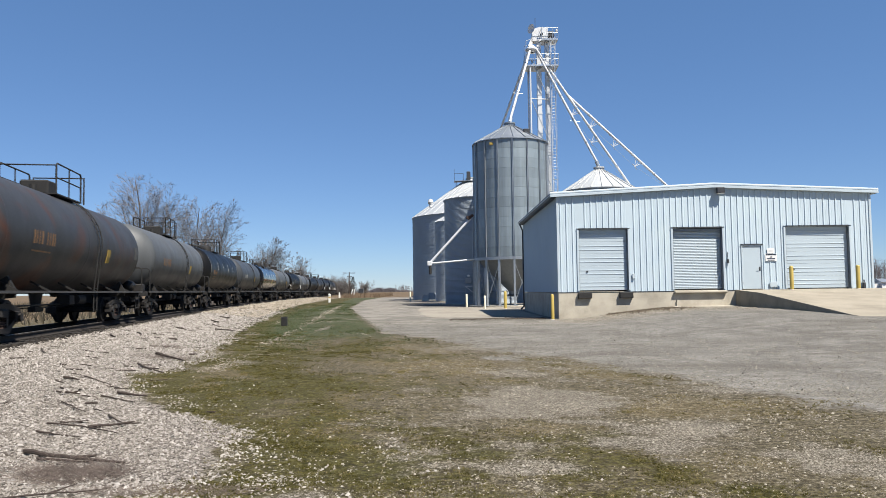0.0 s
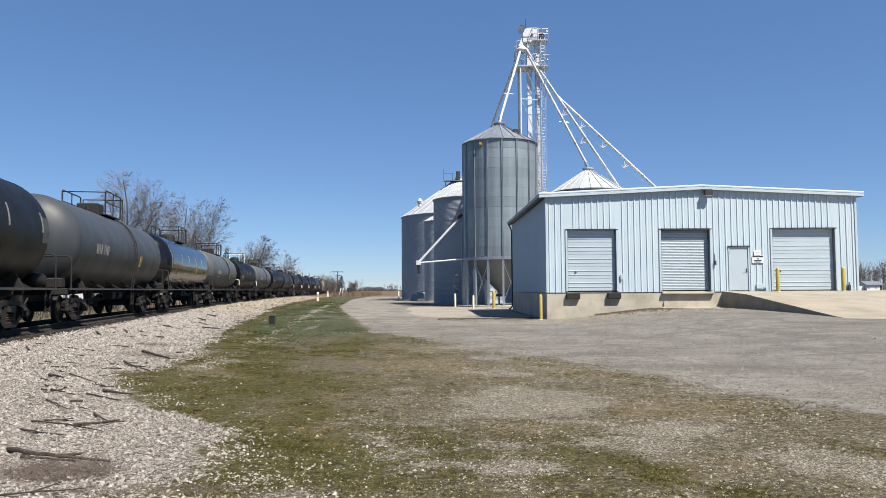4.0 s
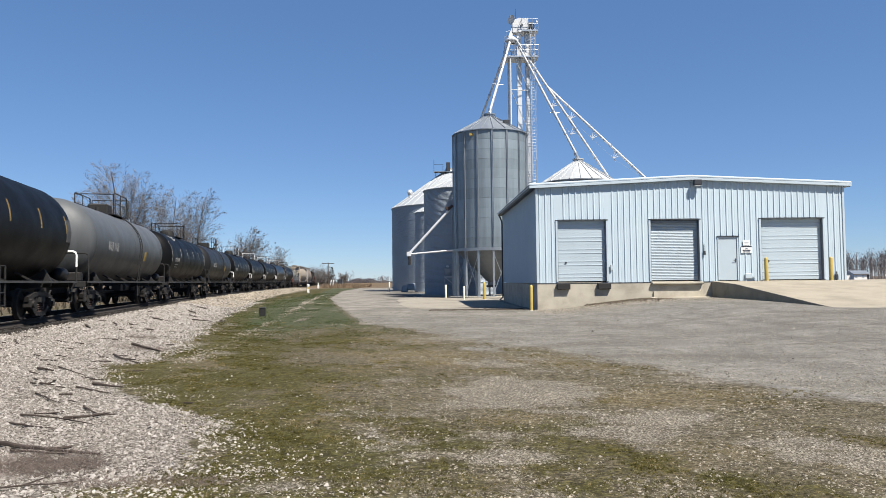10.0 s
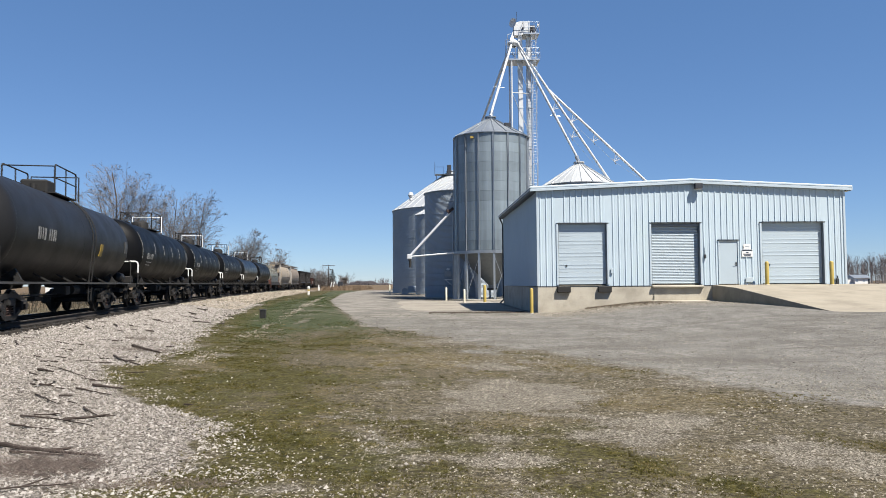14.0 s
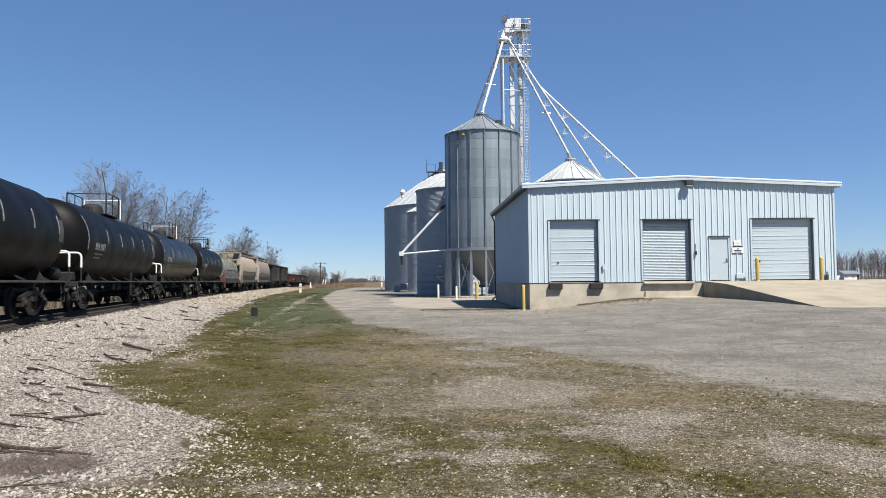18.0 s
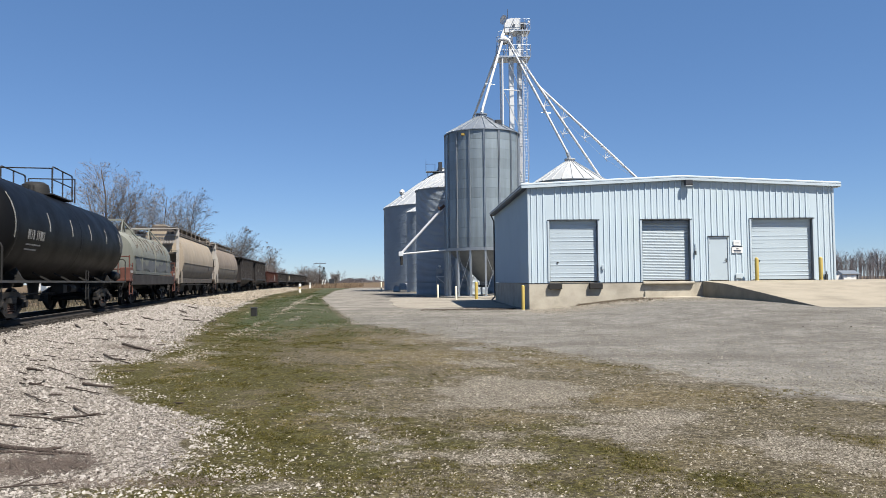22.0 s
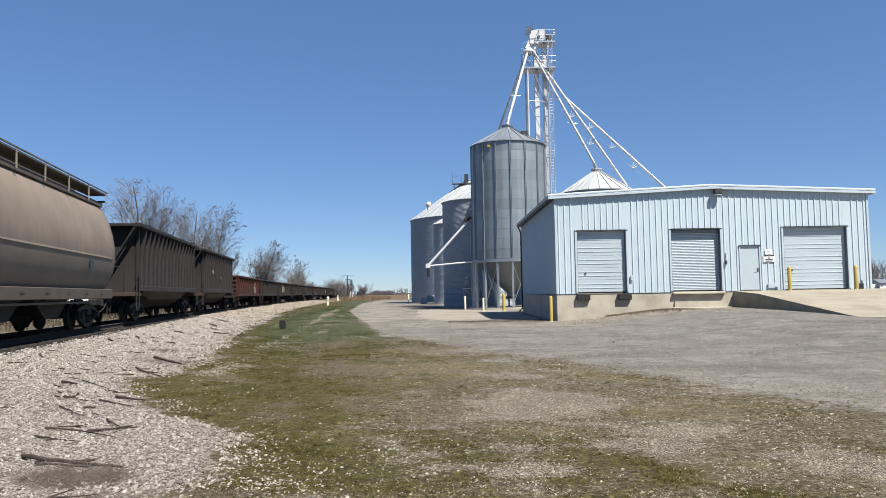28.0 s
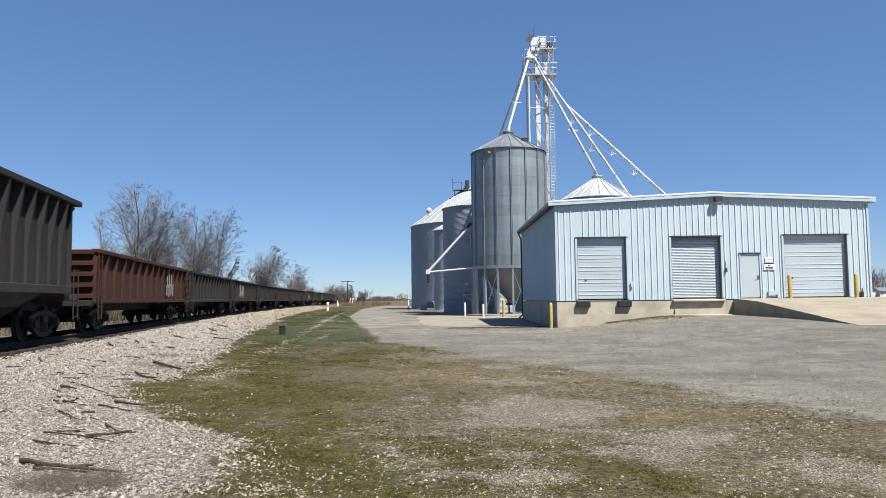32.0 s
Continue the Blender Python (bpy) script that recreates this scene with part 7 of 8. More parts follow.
def make_crown_tree(x, y, rx, z0, top, seed, lean=0.0, limbs=8, label="bare leafless tree with a spreading crown of fine twigs"):
    """A bare tree: a short trunk, straight limbs fanning out to an uneven crown, acute side branches, sprays of twigs."""
    rng = np.random.default_rng(seed)
    t = thing("tree", label, "tree", "bare trees along the railway", (x, y, float(ground_z(np.array(x), np.array(y)))))
    wood, tw = Geo(), Geo()
    sway, thin = np.array([lean, 0.0, 0.0]), 0.0055 + 0.00004 * y

    def unit(v):
        return v / (np.linalg.norm(v) + 1e-9)

    def reach(p, d):
        """How far the crown's skin lies ahead."""
        c, rad = np.array([lean * (top - z0) * 0.35, 0.0, (top + z0) / 2]), np.array([rx, rx * 0.85, (top - z0) / 2])
        o, w = (p - c) / rad, d / rad
        a, b, k = w @ w, o @ w, o @ o - 1
        q = b * b - a * k
        return max(0.25, (-b + math.sqrt(q)) / a) if q > 0 else 0.3

    def limb(p, d, length, r, level):
        n = max(2, int(length / (0.62, 0.50, 0.40, 0.36)[level]))
        for i in range(n):
            d = unit(d + rng.normal(0, (0.06, 0.08, 0.10, 0.10)[level], 3) + sway * (0.05 + 0.05 * level) + np.array([0, 0, 0.035]))
            q, r1 = p + d * (length / n), max(thin, r * (1 - (1.6 if level == 0 else 1.0) / (n + 1)))
            (wood if r > 0.04 else tw).tube(tuple(p), tuple(q), r, 6 if r > 0.04 else 3, r1, False)
            if level < 3 and (i > 0 or level > 0):
                for _ in range(1 + (rng.random() < (0.8, 0.35, 0.1)[level])):
                    side = np.cross(d, unit(rng.normal(0, 1, 3)))
                    e = unit(d + unit(side) * rng.uniform(0.55, 1.05) + sway * 0.25)
                    f = rng.uniform(0.36, 0.7) * length * (1.05 - 0.6 * i / n)
                    limb(p + (q - p) * rng.random(), e, min(f, reach(p, e) * rng.uniform(0.8, 1.15)), max(thin, r1 * rng.uniform(0.42, 0.6)), level + 1)
            if level == 3 or (level == 2 and i == n - 1):
                for _ in range(2):
                    e = unit(d + rng.normal(0, 0.32, 3) + sway * 0.3)
                    tw.tube(tuple(q), tuple(q + e * rng.uniform(0.15, 0.42)), thin, 3, thin * 0.5, False)
            p, r = q, r1

    fork = max(1.2, z0 * 0.8)
    trunk = 0.032 * (top + rx)
    wood.tube((0, 0, -0.2), (lean * 0.3, 0, fork), trunk * 1.2, 9, trunk * 0.9, False)
    for k in range(limbs):
        a = 2 * math.pi * (k + rng.uniform(-0.3, 0.3)) / limbs
        out = 0.12 if k == 0 else rng.uniform(0.5, 1.5) * min(1.5, 2.4 * rx / (top - fork))
        d = unit(np.array([math.cos(a) * out + lean * 0.4, math.sin(a) * out, 1.0]))
        p = np.array([lean * 0.3, 0.0, fork - 0.6 * rng.random()])
        limb(p, d, reach(p, d) * rng.uniform(0.82, 1.02), trunk * rng.uniform(0.30, 0.46), 0)
    part("trunk", wood, MAT["bark"], t, smooth=True, tidy=False)
    part("crown", tw, MAT["twig"], t, "crown of fine bare twigs", tidy=False)


for x, y, rx, z0, top, seed, lean, n in ((-26.45, 63, 4.6, 2.2, 11.4, 3, 0.03, 10), (-30.6, 66, 1.1, 3.0, 10.9, 4, 0.0, 4), (-27.7, 80, 3.4, 2.0, 12.1, 5, 0.04, 11), (-25.9, 83, 3.5, 1.8, 11.8, 6, 0.2, 12),
                                         (-28.8, 116, 3.7, 1.6, 10.6, 7, 0.25, 7), (-29.8, 150, 3.4, 1.3, 8.8, 8, 0.12, 5), (-34.0, 168, 3.6, 1.3, 8.0, 9, 0.1, 5), (-37.8, 185, 3.6, 1.2, 7.6, 10, 0.1, 5)):
    make_crown_tree(x, y, rx, z0, top, seed, lean, n)
for x, y, h, wd, seed in ((-38.6, 256, 6.6, 5, 21), (-36.0, 258, 6.8, 5, 22), (-33.6, 262, 6.0, 4.5, 23), (-29.3, 275, 5.4, 4, 24), (-44, 262, 5.5, 5, 25), (-41, 240, 5.0, 5, 26)):
    make_tree(x, y, h, wd, seed, 8, (0.1, 0, 0), 3, 0.12, "shrub", "bare brown shrub thicket by the crossing", 0.05)


def make_thicket(x, y, rx, h, seed):
    """Dense many-stemmed brush: stems fanning from the root, then a haze of twigs."""
    rnd = random.Random(seed)
    t = thing("thicket", "dense grey-brown thicket of bare brush", "shrub", "brush by the crossing", (x, y, float(ground_z(np.array(x), np.array(y)))))
    wood, tw = Geo(), Geo()
    for _ in range(16):
        a, lean = rnd.uniform(0, 6.283), rnd.random() ** 0.7
        base = Vector((rnd.gauss(0, rx * 0.3), rnd.gauss(0, rx * 0.3), -0.1))
        tip = Vector((math.cos(a) * rx * lean, math.sin(a) * rx * lean, h * (1 - 0.45 * lean * lean) * rnd.uniform(0.75, 1.0)))
        bend = base.lerp(tip, 0.5) + Vector((0, 0, h * 0.08))
        wood.pipe([base, bend, tip], 0.07, 5, 0.02)
        for _ in range(26):
            k = rnd.uniform(0.12, 1.0)
            p = base.lerp(bend, k * 2) if k < 0.5 else bend.lerp(tip, k * 2 - 1)
            q = p + Vector((rnd.gauss(0, 0.5), rnd.gauss(0, 0.5), rnd.uniform(0.1, 0.9))) * h * 0.17
            tw.tube(p, q, 0.035, 3, 0.012, False)
            for _ in range(3):
                b = p.lerp(q, rnd.uniform(0.2, 1))
                tw.tube(b, b + Vector((rnd.gauss(0, 0.6), rnd.gauss(0, 0.6), rnd.uniform(0, 0.9))) * h * 0.09, 0.02, 3, 0.008, False)
    part("trunk", wood, MAT["bark"], t, smooth=True, tidy=False)
    part("crown", tw, MAT["twig"], t, "haze of fine bare twigs", tidy=False)


for k, (x, y, rx, h) in enumerate(((-27.5, 140, 2.2, 4.6), (-30.5, 146, 2.6, 5.2), (-29.0, 160, 2.2, 4.2), (-33.0, 176, 3.0, 4.4), (-36.8, 205, 3.2, 4.4), (-36.4, 246, 3.2, 6.4), (-33.4, 250, 3.0, 6.6), (-38.6, 252, 2.6, 5.0), (-31.5, 246, 2.2, 3.6), (-27.0, 252, 1.8, 4.4), (-27.8, 118, 1.8, 3.4), (-31.5, 116, 2.2, 3.8))):
    make_thicket(x, y, rx, h, 300 + k)


def make_conifer(x, y, h):
    rnd = random.Random(5)
    t = thing("conifer", "small dark evergreen tree beside the pole", "tree", at=(x, y, 0))
    part("trunk", Geo().tube((0, 0, -0.1), (0, 0, h * 0.95), 0.14, 7, 0.03), MAT["bark"], t)
    g = Geo()
    for i in range(1500):
        z = h * (0.08 + 0.92 * rnd.random() ** 1.3)
        rad = (1 - z / h) ** 0.8 * h * 0.30 * rnd.uniform(0.3, 1.15)
        a = rnd.uniform(0, 6.283)
        p = Vector((math.cos(a) * rad, math.sin(a) * rad, z))
        d = Vector((math.cos(a), math.sin(a), rnd.uniform(-0.3, 0.4))) * rnd.uniform(0.15, 0.4)
        w = Vector((-math.sin(a), math.cos(a), rnd.uniform(-0.5, 0.5))) * 0.09
        g.add([p - w, p + w, p + d], [(0, 1, 2)])
    part("crown", g, plain("evergreen_needles", (0.018, 0.03, 0.016), 0.8, 0, 0.4), t, tidy=False)


make_conifer(-29.6, 240, 6.3)


def far_wood(name, x0, x1, y0, y1, count, h0, h1, seed, label, segs=34, thick=0.008):
    """A far belt of bare trees, one object."""
    rnd, g = random.Random(seed), Geo()
    for _ in range(count):
        x, y, h = rnd.uniform(x0, x1), rnd.uniform(y0, y1), rnd.uniform(h0, h1)
        if thick > 0.02:
            c = rnd.randrange(7)
            x = x0 + (x1 - x0) * (c + 0.5 + 0.35 * math.sin(c * 2.4)) / 7 + rnd.gauss(0, (x1 - x0) * (0.02 + 0.012 * (c % 3)))
            h *= 0.55 + 0.3 * (c * 3 % 4) / 3 + 0.15 * rnd.random()
        w = h * thick
        g.tube((x, y, -0.5), (x + rnd.uniform(-0.3, 0.3), y, h * 0.75), w, 4, w * 0.4, False)
        for _ in range(segs):
            z = h * rnd.uniform(0.3, 0.85)
            a, l = rnd.uniform(0, 6.283), h * rnd.uniform(0.10, 0.24)
            p = Vector((x, y, z))
            q = p + Vector((math.cos(a) * l * 0.6, math.sin(a) * l * 0.4, l))
            g.tube(p, q, w * 0.32, 3, w * 0.1, False)
            for _ in range(3):
                b = p.lerp(q, rnd.uniform(0.3, 1))
                g.tube(b, b + Vector((rnd.uniform(-1, 1), rnd.uniform(-1, 1), rnd.uniform(0.3, 1))) * l * 0.45, w * 0.16, 3, w * 0.06, False)
    ob = part(name, g, MAT["far_twig"], tidy=False)
    return tagged(ob, label, "woods", kind="stuff")


far_wood("far_woods", 178, 330, 330, 400, 400, 10, 15, 31, "grey bare woods beyond the field", 26, 0.011)
far_wood("far_undergrowth", 176, 330, 326, 345, 420, 4.5, 9.5, 36, "brushy undergrowth at the edge of the woods", 20, 0.012)
far_wood("far_hedgerow", -130, -25, 860, 960, 170, 5.0, 10.0, 32, "distant hedgerow on the horizon", 20, 0.03)
far_wood("far_hedgerow", -420, -130, 880, 960, 190, 4, 8.5, 33, "distant hedgerow on the horizon", 12, 0.035)
def far_brush(x0, x1, y, count, h, seed, label):
    """Low unbroken brush on the skyline."""
    rnd, g = random.Random(seed), Geo()
    for _ in range(count):
        x = rnd.uniform(x0, x1)
        top = h * (0.62 + 0.28 * math.sin(x * 0.11 + seed) + 0.16 * math.sin(x * 0.37)) * rnd.uniform(0.55, 1.0)
        if top > 0.8:
            d = rnd.uniform(0, 40)
            g.tube((x, y + d, -0.5), (x + rnd.gauss(0, 0.9), y + d, top), 0.24, 3, 0.10, False)
    tagged(part("far_brush", g, MAT["far_twig"], tidy=False), label, "woods", kind="stuff")


far_brush(-110, 10, 880, 5200, 6.2, 41, "low dark brush on the horizon beyond the fields")
far_brush(-420, -110, 890, 5000, 6.0, 43, "low dark brush on the horizon beyond the track")
far_wood("far_hedgerow", 60, 178, 760, 800, 70, 6, 9, 34, "distant hedgerow on the horizon", 12, 0.03)


# ---- things beyond the yard ----
def make_far_things():
    h = thing("farmhouse", "low white farmhouse with a dark gable roof", "house", at=(182.8, 300, 0))
    part("wall", Geo().box(-3.2, 3.2, 0, 7, -0.3, 2.5), MAT["white"], h)
    part("roof", Geo().prism([(-0.6, 2.4), (7.6, 2.4), (3.5, 3.9)], "x", -3.6, 3.6), MAT["galv_old"], h, "dull grey shingle roof")
    part("door", Geo().box(2.3, 3.1, -0.06, 0.0, 0.0, 2.0), MAT["dark_trim"], h)
    for x in (-2.4, 0.6):
        part("window", Geo().box(x - 0.5, x + 0.5, -0.05, 0.0, 0.9, 1.9), MAT["galv"], h)
    part("garage", Geo().box(-5.6, -3.3, 1.5, 6.0, -0.3, 1.9), MAT["white"], h)
    b = thing("white_shed", "low white shed standing beyond the track", "shed", at=(-59.50, 120, float(ground_z(np.array(-59.50), np.array(120.0)))))
    part("wall", Geo().box(-1.52, 1.52, 0, 4.0, -0.2, 2.3), MAT["white"], b)
    part("roof", Geo().prism([(-0.2, 2.28), (4.2, 2.28), (2.0, 2.75)], "x", -1.72, 1.72), MAT["galv_old"], b)
    part("door", Geo().box(-0.5, 0.4, -0.04, -0.002, 0.0, 1.95), MAT["galv"], b)
    p = thing("utility_pole", "weathered wooden utility pole with two crossarms", "utility pole", at=(-29.6, 230, 0))
    part("pole", Geo().tube((0, 0, -0.3), (0.05, 0, 7.6), 0.17, 10, 0.11), MAT["pole"], p)
    part("crossarm", Geo().beam((-1.9, -0.15, 7.3), (1.9, -0.15, 7.25), 0.12, 0.16), MAT["pole"], p)
    part("crossarm", Geo().beam((-0.7, -0.15, 6.2), (0.9, -0.15, 6.15), 0.12, 0.14), MAT["pole"], p)
    for x in (-1.8, -1.0, 1.0, 1.8):
        part("insulator", Geo().lathe([(0.05, 7.36), (0.09, 7.42), (0.06, 7.55), (0, 7.57)], 8, c=(x, -0.15, 0)), MAT["galv"], p)
    part("lamp_arm", Geo().pipe([(0, 0, 5.9), (0.9, 0, 6.1), (1.2, 0, 6.05)], 0.04), MAT["dark_trim"], p)
    m = thing("marker_post", "short white marker post with orange and dark bands", "marker post", at=(-16.5, 106, 0))
    part("post", Geo().cbox(-0.14, 0.14, -0.14, 0.14, -0.1, 1.0, 0.02), MAT["white"], m)
    part("band", Geo().box(-0.145, 0.145, -0.145, 0.145, 0.55, 0.78), MAT["yellow"], m)
    part("cap", Geo().lathe([(0.2, 0.98), (0.2, 1.1), (0.1, 1.22), (0, 1.24)], 10), MAT["white"], m)
    for x, y, a in ((-24.1, 190, 14), (-23.6, 192, 10)):
        w = thing("crossing_post", "leaning white crossing post", "post", "crossing posts", pose(x, y, 0, 0, a, 0))
        part("post", Geo().cbox(-0.13, 0.13, -0.05, 0.05, -0.3, 2.1, 0.01), MAT["white"], w)
        part("band", Geo().box(-0.135, 0.135, -0.055, 0.055, 1.2, 1.5), MAT["galv"], w)
    c = thing("white_marker", "white painted marker by the crossing", "marker post", at=(-25.0, 176, 0))
    part("post", Geo().cbox(-0.2, 0.2, -0.1, 0.1, -0.1, 0.75, 0.02), MAT["white"], c)
    part("cap", Geo().cbox(-0.12, 0.12, -0.08, 0.08, 0.74, 1.35, 0.02), MAT["white"], c)
    f = thing("signal_case", "grey crossing equipment case near the brush", "equipment case", at=(-26.6, 236, 0))
    part("case", Geo().cbox(-0.8, 0.8, -0.5, 0.5, 0.3, 2.3, 0.04), MAT["dark_trim"], f)
    part("base", Geo().box(-0.9, 0.9, -0.6, 0.6, -0.1, 0.3), MAT["concrete"], f)
    b = thing("utility_box", "small black utility box standing in the grass", "utility box", at=(-7.65, 35.2, float(ground_z(np.array(-7.65), np.array(35.2)))))
    part("body", Geo().cbox(-0.14, 0.14, -0.1, 0.1, -0.05, 0.40, 0.015), MAT["rubber"], b)
    part("lid", Geo().cbox(-0.155, 0.155, -0.115, 0.115, 0.39, 0.43, 0.01), MAT["dark_trim"], b)
    k = thing("fence_post", "dark stump-like post at the field's edge", "post", at=(76.9, 122, 0.1))
    part("post", Geo().tube((0, 0, -0.2), (0.05, 0, 0.85), 0.28, 9, 0.2), MAT["pole"], k)
    part("cap", Geo().tube((0.05, 0, 0.85), (0.05, 0, 0.9), 0.22, 9), MAT["pole"], k)


make_far_things()


# ---- loose stone, sticks, weeds and turf ----
def scatter(name, xy, size, material, label, flat=0.7, seed=1, sink=0.25):
    """Many angular stones as one object."""
    rng = np.random.default_rng(seed)
    n = len(xy)
    tip = np.array([(1, 0, -0.35), (0, 1, -0.35), (-1, 0, -0.35), (0, -1, -0.35), (0.3, 0.25, 0.75), (-0.3, -0.2, 0.75)], float)
    v = (tip[None] * rng.uniform(0.6, 1.15, (n, 6, 1)) + rng.normal(0, 0.20, (n, 6, 3))) * (size * 0.6)[:, None, None]
    v *= rng.uniform(0.7, 1.3, (n, 1, 3)) * np.array([1, 1, flat])
    a = rng.uniform(0, 2 * np.pi, n)
    b = rng.normal(0, 0.28, n)
    y, z = v[..., 1] * np.cos(b)[:, None] - v[..., 2] * np.sin(b)[:, None], v[..., 1] * np.sin(b)[:, None] + v[..., 2] * np.cos(b)[:, None]
    x = v[..., 0]
    X = x * np.cos(a)[:, None] - y * np.sin(a)[:, None] + xy[:, :1]
    Y = x * np.sin(a)[:, None] + y * np.cos(a)[:, None] + xy[:, 1:]
    Z = z + (ground_z(xy[:, 0], xy[:, 1]) + size * flat * (0.5 - sink))[:, None]
    tri = np.array([(0, 1, 4), (1, 5, 4), (1, 2, 5), (2, 3, 5), (3, 4, 5), (3, 0, 4)])
    loops = (tri[None] + 6 * np.arange(n)[:, None, None]).reshape(-1)
    me = bpy.data.meshes.new(name)
    me.vertices.add(6 * n)
    me.vertices.foreach_set("co", np.stack([X, Y, Z], -1).reshape(-1).astype(np.float32))
    me.loops.add(18 * n)
    me.loops.foreach_set("vertex_index", loops.astype(np.int32))
    me.polygons.add(6 * n)
    me.polygons.foreach_set("loop_start", np.arange(0, 18 * n, 3, dtype=np.int32))
    me.update(calc_edges=True)
    me.materials.append(material)
    return tagged(new(name, me), label, "gravel", kind="stuff")


def stone_paint(name, lo, mid, hi):
    m = Mat(name, 0.9)
    m.b.inputs["Specular IOR Level"].default_value = 0.15
    r = m.n("ShaderNodeNewGeometry").outputs["Random Per Island"]
    col = m.ramp(r, [(0.0, lo), (0.35, mid), (0.8, hi), (1.0, tuple(min(0.8, c * 1.25) for c in hi))])
    m.color(m.mix(0.3, col, m.ramp(m.noise(40, 3), [(0.3, lo), (0.7, hi)])))
    return m.m


def spread_ballast():
    rng = np.random.default_rng(7)
    n = 215000
    y = 2.5 + 55 * rng.random(n) ** 2.4
    near = shoulder(y)
    u = 0.6 + rng.random(n) * (near + 1.3 - 0.6)
    x = np.interp(y, LINE_Y, LINE_X) + u
    edge = u - near
    wig = np.array([noise.noise(Vector((a * 0.9, b * 0.9, 0.3))) + 0.5 * noise.noise(Vector((a * 3.1, b * 3.1, 1.7))) for a, b in zip(x, y)])
    ok = (edge + 0.9 * (mottle(x, y, 0.9, 3, 4) - 0.5) + wig * 0.25 + rng.exponential(1.0, n) * (0.12 + 0.5 * smooth01((y - 11) / 4)) < 0.16 + 0.35 * smooth01((y - 11) / 4)) & ((x * x + y * y) > 6)
    ok &= ~((u > -2.8) & (u < 0.8 + 0.5 * rng.random(n) ** 2))
    s = np.minimum(0.0122 * np.exp(rng.normal(0, 0.45, n)), 0.036) * (1 + 0.05 * y)
    xy = np.stack([x, y], -1)[ok]
    scatter("ballast_stones", xy, s[ok], stone_paint("ballast_stone", (0.082, 0.068, 0.058), (0.335, 0.304, 0.270), (0.62, 0.583, 0.54)), "pale crushed ballast stones along the track", 0.8, 3, 0.2)
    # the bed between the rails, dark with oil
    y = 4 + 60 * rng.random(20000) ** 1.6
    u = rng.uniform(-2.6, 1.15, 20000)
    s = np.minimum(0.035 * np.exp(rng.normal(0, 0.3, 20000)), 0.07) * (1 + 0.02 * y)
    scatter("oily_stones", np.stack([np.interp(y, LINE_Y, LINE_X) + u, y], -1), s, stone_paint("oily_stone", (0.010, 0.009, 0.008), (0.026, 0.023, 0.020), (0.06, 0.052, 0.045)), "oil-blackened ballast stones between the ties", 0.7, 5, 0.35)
    # coarser speckle of the far shoulder
    y = 45 + 110 * rng.random(24000) ** 1.3
    u = rng.uniform(0.7, 4.4, 24000)
    s = 0.055 * np.exp(rng.normal(0, 0.4, 24000)) * (1 + 0.008 * y)
    scatter("far_ballast_stones", np.stack([np.interp(y, LINE_Y, LINE_X) + u, y], -1), s, stone_paint("far_ballast_stone", (0.09, 0.073, 0.055), (0.36, 0.314, 0.248), (0.575, 0.515, 0.425)), "pale ballast along the far shoulder", 0.7, 6, 0.2)


